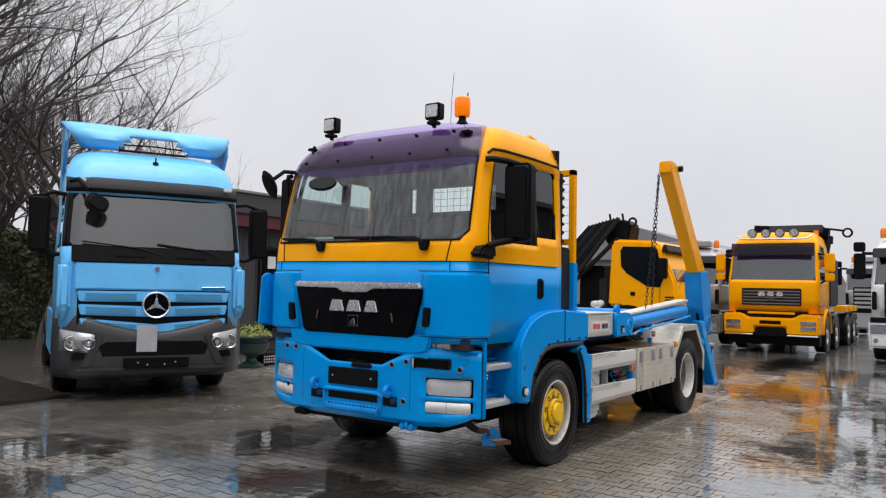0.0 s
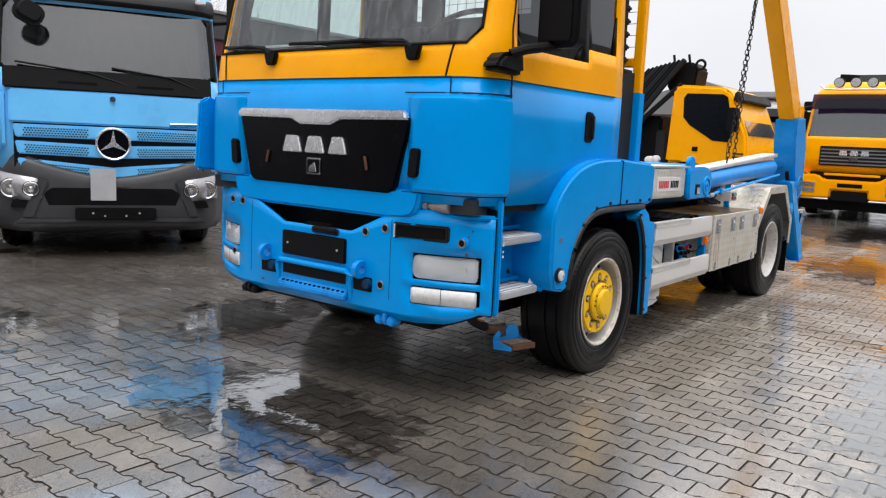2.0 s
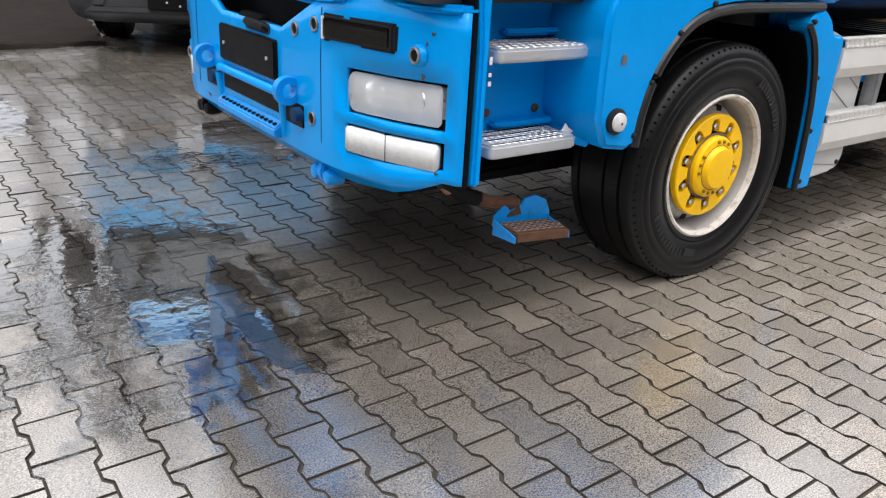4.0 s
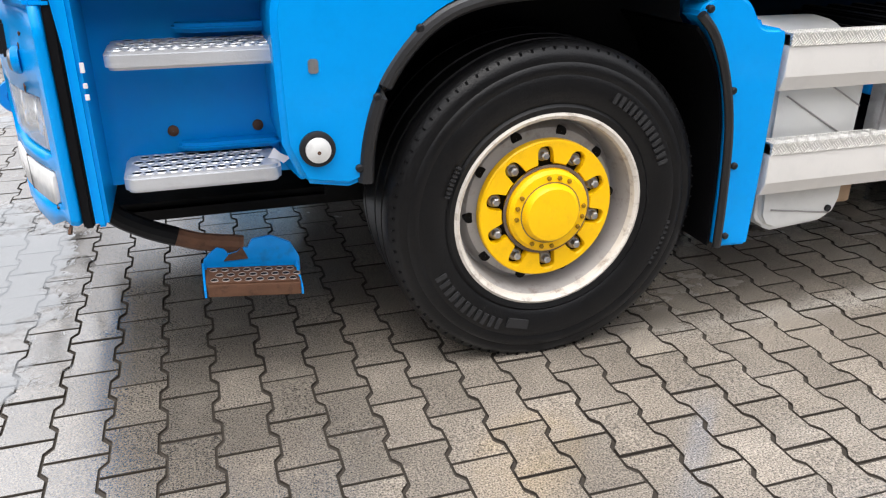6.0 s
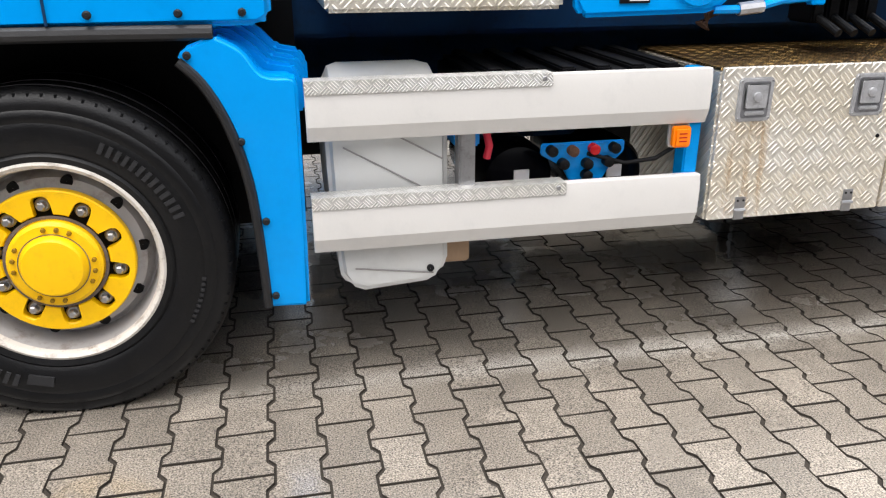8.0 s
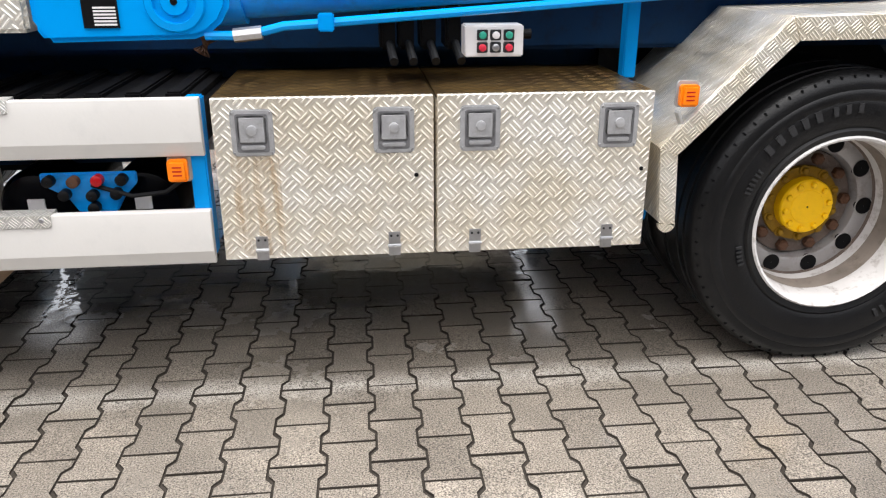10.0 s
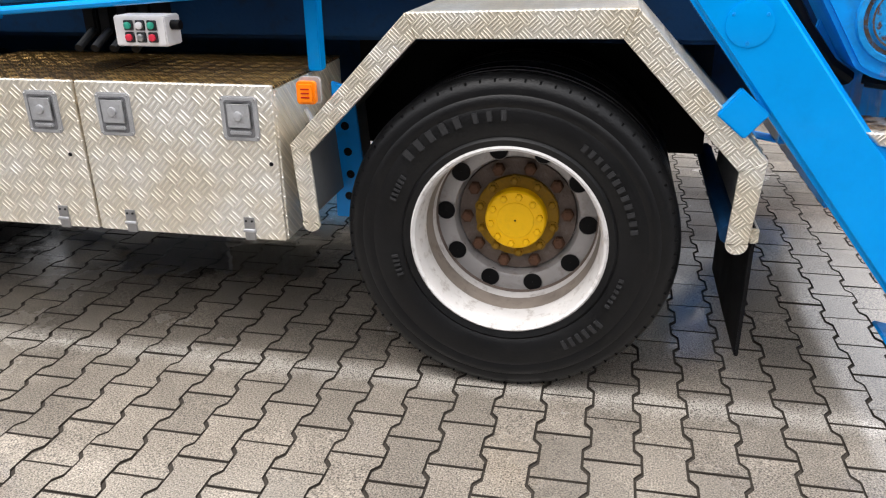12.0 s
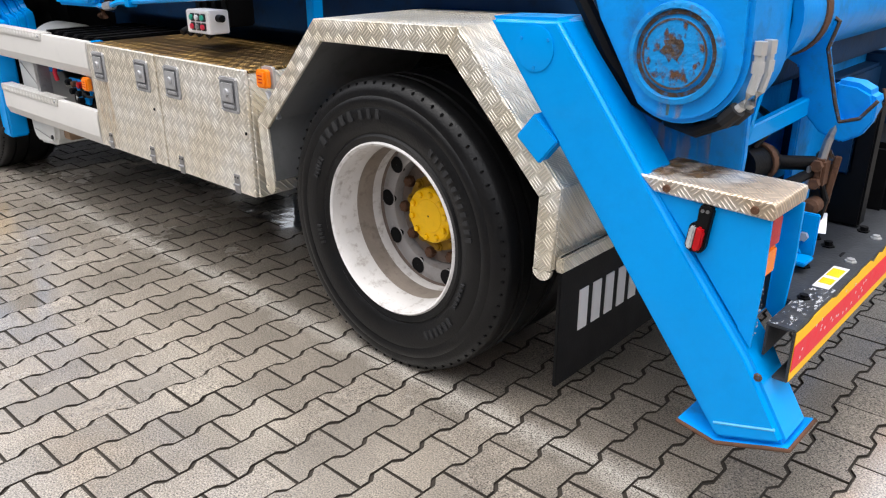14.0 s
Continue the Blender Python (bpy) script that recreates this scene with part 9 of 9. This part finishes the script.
def plain_truck(name, m, label, paint, height, grille_rows, amber):
    tr = thing(name, m, label, "truck")
    h = height - 3.43
    lev = [(z + h * (z - 1.12) / 2.31, a, b, c, d) for z, a, b, c, d in ylev]
    build_cab(tr, lev, [1.9, 1.4, 1.3, 0.8, 0.38, 0.31, 0.28], paint, (3, 8), (2, 5), (3, 8))
    bp = part("bumper", prism(B(), [(-1.22, 0.38), (-1.25, 1.05), (1.25, 1.05), (1.22, 0.38)], "x", -0.1, 0.4, 0.06, 3), paint, tr)
    part("bumper_band", box(B(), -0.105, 0.0, -1.2, 1.2, 0.98, 1.12, 0.01), BLACK, bp)
    gr_ = part("grille", prism(B(), smooth_rect(-0.9, 0.9, 1.12, 1.98, 0.05), "x", -0.02, 0.06, 0.01), BLACK, tr)
    for k in range(grille_rows):
        part("grille_slat", prism(B(), smooth_rect(-0.86, 0.86, 1.16 + k * 0.82 / grille_rows, 1.16 + (k + 0.62) * 0.82 / grille_rows, 0.02), "x", -0.05, 0.0, 0.01), paint, gr_)
    for s in (-1, 1):
        hl_ = part("headlamp", prism(B(), smooth_rect(s * 0.98 - 0.22, s * 0.98 + 0.22, 0.72, 0.95, 0.04), "x", -0.115, -0.05, 0.01), REFLECTOR, tr)
        for yy in (0.82, 1.08):
            part("fog_lamp", disc_lathe(B(), [(0.06, 0.0), (0.055, -0.012)], (-0.1, s * yy, 0.56), "x", 16), REFLECTOR, hl_)
        part("corner_vent", prism(B(), smooth_rect(s * 1.12 - 0.05, s * 1.12 + 0.05, 1.30, 1.75, 0.04), "x", 0.0, 0.1), BLACK, tr)
        mi_ = part("door_mirror", prism(B(), smooth_rect(s * 1.46 - 0.13, s * 1.46 + 0.13, 2.05, 2.70, 0.05), "x", 0.2, 0.36, 0.03, 2), BLACK, tr)
        part("wide_mirror", prism(B(), smooth_rect(s * 1.46 - 0.13, s * 1.46 + 0.13, 2.74, 2.98, 0.05), "x", 0.2, 0.36, 0.03, 2), BLACK, mi_)
        part("mirror_arm", tube(B(), [(0.4, s * 1.16, 2.7), (0.3, s * 1.4, 2.7)], 0.04, 8), BLACK, mi_)
        for x in (1.4, 4.8):
            plain_wheel(tr, x, s * 1.24, 0.5, 0.5, 0.34, -s, RIM_SILVER)
        part("chassis_rail", box(B(), 0.4, 6.0, s * 0.42 - 0.05, s * 0.42 + 0.05, 0.7, 1.0), BLACK, tr)
    part("sun_visor", prism(B(), [(-0.02, lev[7][0] - 0.02), (0.10, lev[8][0] + 0.06), (0.30, lev[8][0] + 0.06), (0.2, lev[7][0])], "y", -1.15, 1.15, 0.02), GREY_PLASTIC, tr)
    lbx = part("roof_sign", box(B(), 0.45, 0.75, -0.8, 0.8, lev[-1][0] - 0.02, lev[-1][0] + 0.16, 0.03), paint, tr)
    for y in (-1.0, 1.0):
        part("beacon", disc_lathe(B(), [(0.08, -0.1), (0.085, 0.08), (0.06, 0.14)], (0.6, y * 0.95, lev[-1][0] + 0.05), "z", 14), AMBER if amber else SIGN_WHITE, tr)
    return tr


plain_truck("white_truck", pose(14.9, -2.28, 0), "white truck cab with dark sun visor and amber beacons", WHITE_PAINT, 3.15, 4, True)
for k in range(3):
    part("side_flash", prism(B(), [(0.62 + k * 0.08, 1.75 + 0.05 * k), (0.95 + k * 0.05, 1.62), (0.70 + k * 0.05, 1.68)], "y", 1.205, 1.212), material("violet_flash", (0.10, 0.12, 0.42), 0.4) if k == 0 else bpy.data.materials["violet_flash"], bpy.data.objects["white_truck"])
plain_truck("silver_truck", pose(17.6, 4.45, 0), "silver grey truck with slatted grille behind the yellow trucks", GREY_PAINT, 3.1, 6, True)
plain_truck("grey_truck", pose(27.0, -0.2, 0), "grey truck standing far back in the row", GREY_PAINT, 3.0, 5, True)

# ---- buildings, planting, trees ----
bld = thing("charcoal_building", pose(0, 0, 0), "flat-roofed charcoal building with dark red band", "building")
part("wall", box(B(), 4.6, 11.0, 11.2, 17, 0, 3.0), WALL_DARK, bld)
for i in range(16):
    part("cladding_board", box(B(), 4.6 + i * 0.396, 4.6 + i * 0.396 + 0.384, 11.17, 11.2, 0.0, 2.95, 0.003, 1), WALL_DARK, bld)
part("fascia", box(B(), 4.2, 11.4, 10.7, 17.4, 3.24, 3.72, 0.02), WALL_DARK, bld)
part("red_band", box(B(), 4.3, 11.3, 10.78, 17.3, 2.95, 3.24, 0.01), RED_BAND, bld)
part("roof", box(B(), 4.15, 11.45, 10.65, 17.45, 3.72, 3.78, 0.01), ROOF_GREY, bld)
wn = part("window", box(B(), 6.3, 7.5, 11.12, 11.2, 0.3, 2.5), GRILLE_BLACK, bld)
for x in (6.28, 6.9, 7.48):
    part("frame", box(B(), x - 0.03, x + 0.03, 11.10, 11.16, 0.3, 2.5, 0.005), GREY_PLASTIC, wn)
for z in (0.3, 1.2, 2.5):
    part("frame", box(B(), 6.25, 7.5, 11.10, 11.16, z - 0.03, z + 0.03, 0.005), GREY_PLASTIC, wn)
part("notice", box(B(), 6.5, 6.75, 11.095, 11.11, 2.0, 2.3), SIGN_WHITE, bld)

urn = thing("garden_urn", pose(3.72, 8.45, 0), "dark green footed urn planted with yellow-green shrub", "planter")
part("bowl", lathe(B(), [(0.001, 0.0), (0.24, 0.0), (0.25, 0.04), (0.18, 0.08), (0.11, 0.12), (0.09, 0.18), (0.13, 0.22), (0.25, 0.27), (0.33, 0.38), (0.34, 0.47), (0.30, 0.50), (0.31, 0.54), (0.40, 0.57), (0.40, 0.60), (0.34, 0.60), (0.30, 0.55), (0.001, 0.54)], (0, 0, 0), "z", 32), URN, urn)
rng = random.Random(5)


def leaf_clumps(count, place, size, aspect=0.45):
    verts, faces = [], []
    for _ in range(count):
        p, n = place()
        n = (Vector(n) + Vector((rng.uniform(-0.8, 0.8), rng.uniform(-0.8, 0.8), rng.uniform(-0.5, 0.8)))).normalized()
        t = n.cross(Vector((rng.uniform(-1, 1), rng.uniform(-1, 1), rng.uniform(-1, 1)))).normalized()
        b = n.cross(t)
        s = size * rng.uniform(0.6, 1.4)
        k = len(verts)
        c = Vector(p)
        verts += [c - t * s, c - b * s * aspect + n * s * 0.15, c + t * s, c + b * s * aspect + n * s * 0.15]
        faces.append((k, k + 1, k + 2, k + 3))
    me = bpy.data.meshes.new("leaves")
    me.from_pydata([tuple(v) for v in verts], [], faces)
    return me


def urn_place():
    a, r = rng.uniform(0, 6.28), 0.40 * math.sqrt(rng.random())
    return (r * math.cos(a), r * math.sin(a), 0.58 + 0.26 * (1 - (r / 0.42) ** 2) * rng.random() + 0.04), (math.cos(a), math.sin(a), 1)


me = leaf_clumps(420, urn_place, 0.045, 0.3)
me.materials.append(LEAF)
ob = new("shrub", me)
ob.parent = urn
ob["kind"] = "stuff"

tray = thing("perforated_tray", pose(4.35, 8.62, 0), "black perforated plastic tray beside the urn", "tray")
part("tray_body", box(B(), -0.35, 0.35, -0.2, 0.2, 0.03, 0.22, 0.01), BLACK, tray)
dots = B()
for i in range(11):
    for j in range(3):
        disc_lathe(dots, [(0.018, 0.0), (0.016, -0.006)], (-0.31 + i * 0.062, -0.2, 0.07 + j * 0.055), "y", 6)
ob = part("tray_dots", dots, SIGN_WHITE, tray)
ob["kind"] = "stuff"


def hedge_place():
    u = rng.random()
    x, y = -16 + 23.2 * u, 22.6 - 4.0 * u
    h = 3.05 + 0.25 * math.sin(x * 1.3) + 0.15 * math.sin(x * 3.7)
    if rng.random() < 0.75:
        z = h * rng.random()
        return (x + rng.uniform(-0.15, 0.15), y - 0.75 + 0.35 * rng.random() + 0.12 * math.sin(x * 5 + z * 4), z), (0, -1, 0.2)
    return (x, y + rng.uniform(-0.7, 0.7), h + rng.uniform(-0.2, 0.1)), (0, -0.3, 1)


hedge = thing("clipped_hedge", pose(0, 0, 0), "tall brownish green clipped hedge along the soil bed", "hedge", kind="stuff")
core = B()
for i in range(12):
    u0, u1 = i / 12, (i + 1) / 12
    xa, ya, xb, yb2 = -16 + 23.2 * u0, 22.6 - 4 * u0, -16 + 23.2 * u1, 22.6 - 4 * u1
    vs = [core.verts.new(p) for p in ((xa, ya - 0.5, 0), (xb, yb2 - 0.5, 0), (xb, yb2 - 0.5, 2.85), (xa, ya - 0.5, 2.85), (xa, ya + 0.5, 0), (xb, yb2 + 0.5, 0), (xb, yb2 + 0.5, 2.85), (xa, ya + 0.5, 2.85))]
    for f in ((0, 1, 2, 3), (4, 5, 6, 7), (3, 2, 6, 7)):
        core.faces.new([vs[k] for k in f])
part("hedge_core", core, BARK, hedge)
me = leaf_clumps(52000, hedge_place, 0.058, 0.6)
me.materials.append(HEDGE)
ob = new("hedge_leaves", me)
ob.parent = hedge
ob["kind"] = "stuff"


def bare_tree(name, m, height, seed, spread, levels, label, trunk=0.22, first=0.28, reach=(0, 0, 0)):
    """A bare winter tree: tapered limbs that fork again and again."""
    r = random.Random(seed)
    tr = thing(name, m, label, "tree")
    big, fine = B(), B()

    def grow(p, d, length, rad, lev):
        pts = [p]
        dd = d.copy()
        n = 5 if lev < 4 else 4
        for _ in range(n):
            dd = (dd + Vector((r.uniform(-1, 1), r.uniform(-1, 1), r.uniform(-0.35, 0.75))) * (0.17 if lev < 2 else 0.30)).normalized()
            pts.append(pts[-1] + dd * length / n)
        tube(big if lev < 2 else fine, pts, rad, 7 if lev < 2 else (4 if lev < 4 else 3), rad * (0.62 if lev < levels else 0.3))
        if lev >= levels:
            return
        kids = (4, 5, 5, 4, 4, 2)[min(lev, 5)]
        for k in range(kids):
            t = min(1.0, 0.25 + 0.75 * (k + r.uniform(0.3, 1.0)) / kids) if lev else r.uniform(0.55, 1.0)
            i = min(n - 1, int(t * n))
            q = pts[i].lerp(pts[i + 1], t * n - i) if i < n else pts[-1]
            a = r.uniform(0, 6.28)
            side = Vector((math.cos(a), math.sin(a), r.uniform(-0.15, 0.45)))
            nd = (dd * r.uniform(0.55, 1.0) + side * spread * r.uniform(0.6, 1.1) + Vector(reach) * (1.0 if lev < 3 else 0.35)).normalized()
            grow(q, nd, length * (r.uniform(0.68, 0.92) if lev < 2 else r.uniform(0.5, 0.76)), rad * (r.uniform(0.42, 0.55) if lev < 2 else r.uniform(0.36, 0.48)), lev + 1)

    grow(Vector((0, 0, -0.1)), Vector((0.02, 0.02, 1)), height * first, trunk, 0)
    part("trunk", big, BARK, tr)
    o = part("twig_mass", fine, BARK, tr, "fine bare twigs")
    o["kind"] = "stuff"
    return tr


bare_tree("bare_tree", pose(-0.4, 14.2, 0), 22.0, 11, 0.80, 6, "large spreading bare winter tree beyond the hedge", 0.18, 0.22, (0.44, -0.34, 0.0))
bare_tree("bare_tree", pose(-3.4, 12.4, 0, 0, 0, 200), 20.0, 61, 0.7, 5, "large bare winter tree beside the soil bed", 0.17, 0.26)
bare_tree("bare_tree", pose(2.3, 13.6, 0), 14.5, 77, 0.85, 6, "bare winter tree with drooping twigs behind the light blue tractor", 0.13, 0.24, (-0.02, 0.0, -0.05))
bare_tree("bare_tree", pose(5.6, 20.5, 0), 10.0, 4, 0.7, 6, "slender bare tree behind the hedge", 0.18, 0.30)
bare_tree("bare_tree", pose(3.0, 18.0, 0, 0, 0, 130), 9.5, 23, 0.75, 6, "bare tree with thin twigs behind the hedge", 0.2, 0.3)
bare_tree("bare_tree", pose(8.7, 20.0, 0), 10.0, 52, 0.6, 5, "slender bare tree rising over the charcoal building", 0.13, 0.30)
bare_tree("bare_tree", pose(13.0, 24.0, 0), 7.5, 9, 0.6, 5, "small bare tree behind the charcoal building", 0.12, 0.3)
bare_tree("bare_tree", pose(52.0, -3.5, 0), 11.0, 17, 0.7, 5, "distant bare tree at the edge of the yard", 0.25, 0.3)
bare_tree("bare_tree", pose(58.0, 1.0, 0), 8.0, 31, 0.7, 5, "distant bare tree at the edge of the yard", 0.25, 0.3)
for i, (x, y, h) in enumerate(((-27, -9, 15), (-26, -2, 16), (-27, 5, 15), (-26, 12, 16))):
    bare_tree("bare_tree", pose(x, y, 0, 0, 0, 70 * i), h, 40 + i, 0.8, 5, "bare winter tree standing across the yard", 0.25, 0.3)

# unseen hall with gates, added to block low sky and darken reflections
hall = thing("unseen_hall", pose(0, 0, 0), "plain dark grey hall, unseen, added to block low sky light", "building", kind="structure")
part("hall_wall", box(B(), -16, 34, -12.4, -12.0, 0, 6.2), WALL_DARK, hall)
part("hall_roof", box(B(), -16.2, 34.2, -24.0, -11.7, 6.2, 6.45), ROOF_GREY, hall)
for i in range(6):
    gt = part("hall_gate", box(B(), -13 + 8 * i, -9 + 8 * i, -12.0, -11.94, 0.0, 4.4, 0.01), GREY_PLASTIC, hall)
    for k in range(5):
        part("gate_rib", box(B(), -13 + 8 * i, -9 + 8 * i, -11.94, -11.91, 0.7 + 0.7 * k, 0.74 + 0.7 * k), BLACK, gt)

# second unseen wall, added to cut light reaching under the front bumper
part("hall_wall", box(B(), -13.4, -13.0, -11.7, 13.0, 0, 5.2), WALL_DARK, hall)
part("hall_roof", box(B(), -24.0, -12.7, -11.7, 13.2, 5.2, 5.45), ROOF_GREY, hall)

shed = thing("distant_shed", pose(0, 0, 0), "distant grey sheet-metal shed with pitched roof", "building")
part("walls", box(B(), 40, 62, 8, 20, 0, 3.6), ROOF_GREY, shed)
part("roof", prism(B(), [(7.5, 3.6), (14, 5.6), (20.5, 3.6)], "x", 39.6, 62.4, 0.02), ROOF_GREY, shed)
woods = thing("far_woodland", pose(0, 0, 0), "hazy line of far bare woodland", "woodland", kind="stuff")
rw = random.Random(8)
bm = B()
for i in range(160):
    a = radians(-40 + 260 * i / 160)
    d = 120 + rw.uniform(-15, 15)
    c = Vector((d * math.cos(a), d * math.sin(a), 0))
    s = Vector((-math.sin(a), math.cos(a), 0))
    h = rw.uniform(3.5, 6.5)
    top = [c + s * (-3.5 + 1.0 * k) + Vector((0, 0, h * (1 - ((k - 3.5) / 4.2) ** 2) * rw.uniform(0.75, 1.1))) for k in range(8)]
    for k in range(7):
        p0, p1 = c + s * (-3.5 + k), c + s * (-2.5 + k)
        bm.faces.new([bm.verts.new(v) for v in (p0, p1, top[k + 1], top[k])])
part("tree_line", bm, FAR_TREES, woods, smooth=0)["kind"] = "stuff"

# ---- standing water ----
def puddle(name, cx, cy, rx, ry, turn, seed, z):
    r = random.Random(seed)
    ph = [r.uniform(0, 6.28) for _ in range(6)]
    n = 90
    pts = []
    for i in range(n):
        a = 2 * math.pi * i / n
        k = 1 + sum(0.20 / (j + 1) * math.sin((j + 2) * a + ph[j]) for j in range(6)) + 0.05 * math.sin(17 * a + ph[0]) + 0.04 * math.sin(29 * a + ph[2])
        x, y = rx * k * math.cos(a), ry * k * math.sin(a)
        t = radians(turn)
        pts.append((cx + x * math.cos(t) - y * math.sin(t), cy + x * math.sin(t) + y * math.cos(t)))
    bm = flat(B(), pts, z)
    ob = part(name, bm, WATER, smooth=0)
    ob.visible_shadow = False
    return tagged(ob, "shallow rain puddle on the pavers", "puddle", "puddles")


for i, (cx, cy, rx, ry, t) in enumerate(((-2.02, 1.02, 0.56, 1.32, 4), (-2.6, 4.2, 0.7, 0.9, 10), (-0.6, 2.9, 1.1, 0.6, 15), (-3.6, 3.0, 1.3, 0.6, 20), (0.9, -1.95, 2.6, 0.75, -4), (7.2, -0.7, 2.2, 1.2, 12), (10.4, -1.2, 2.6, 1.1, 5), (9.2, 1.3, 2.6, 0.7, 10), (3.7, -1.95, 2.6, 0.85, 3), (13.2, 0.4, 2.6, 0.8, 0), (12.5, -2.6, 3.0, 0.8, 8), (2.6, 1.0, 0.8, 0.42, 10), (1.0, 1.0, 0.9, 0.45, 5), (0.3, -2.75, 2.4, 0.7, -6), (2.9, -3.0, 2.4, 0.8, 2), (6.0, -2.4, 2.2, 0.9, 6))):
    puddle("puddle", cx, cy, rx, ry, t, 100 + i, 0.0045)

# ---- interlocking concrete pavers ----
PX, PY, X0, Y0 = 0.1425, 0.206, 1.77, -0.09
HL = PY / 2 - 0.0040


def paver_outline(g=0.0):
    we, wm = 0.0786 - g, 0.0582 - g
    h = HL - g
    right = [(we, -h), (we, -0.070), (wm + 0.004, -0.050), (wm, -0.044), (wm, 0.044), (wm + 0.004, 0.050), (we, 0.070), (we, h)]
    left = [(-x, -y) for x, y in right]
    return right + left


def paver_mesh(name):
    me = bpy.data.meshes.new(name)
    lo, mid, top = paver_outline(0.0), paver_outline(0.0), paver_outline(0.0012)
    n = len(lo)
    vs = [(x, y, -0.02) for x, y in lo] + [(x, y, -0.0025) for x, y in mid] + [(x, y, 0.0) for x, y in top]
    fs = []
    for a in (0, n):
        fs += [(a + i, a + (i + 1) % n, a + n + (i + 1) % n, a + n + i) for i in range(n)]
    fs.append(tuple(range(2 * n, 3 * n)))
    me.from_pydata(vs, [], fs)
    me.materials.append(PAVER)
    me.materials.append(JOINT)
    for k in range(2 * n):
        me.polygons[k].material_index = 1
    return me, vs, fs


pm, pvs, pfs = paver_mesh("paver")
rp = random.Random(77)
near, far = [], []
for i in range(-72, 58):
    x = X0 + PX * i
    for j in range(-20, 46):
        y = Y0 + PY * (j + 0.5) + (PY / 2 if i % 2 else 0.0)
        if x < -0.6 and y > 6.95 + 0.1 * (x + 2.2):
            continue
        dz, tx, ty = rp.gauss(0, 0.0009), rp.gauss(0, 0.005), rp.gauss(0, 0.005)
        lane = abs(y + 0.30 - 0.01 * x) + (0 if -1.1 < x < 5.2 else 10)
        near.append((lane, x, y, dz, tx, ty))
near.sort()
pavement = thing("paver_field", pose(0, 0, 0), "grey interlocking concrete pavers with dark joints, wet from rain", "pavement", kind="structure")
for lane, x, y, dz, tx, ty in near[:300]:
    ob = new("paver", pm)
    ob.parent = pavement
    ob.matrix_basis = Matrix.LocRotScale((x, y, dz), Euler((tx, ty, 0)), None)
base = np.array(pvs)
nv = len(base)
rest = near[300:]
allv = np.empty((len(rest) * nv, 3))
allf = []
for k, (lane, x, y, dz, tx, ty) in enumerate(rest):
    q = base.copy()
    q[:, 2] += dz + q[:, 1] * tx - q[:, 0] * ty
    q[:, 0] += x
    q[:, 1] += y
    allv[k * nv:(k + 1) * nv] = q
    allf += [tuple(v + k * nv for v in f) for f in pfs]
me = bpy.data.meshes.new("pavers")
me.from_pydata(allv.tolist(), [], allf)
me.materials.append(PAVER)
me.materials.append(JOINT)
side = 2 * len(paver_outline())
me.polygons.foreach_set("material_index", np.tile([1] * side + [0] * (len(pfs) - side), len(rest)).astype(np.int32))
ob = new("paver_rest", me)
ob.parent = pavement
ob["kind"] = "stuff"
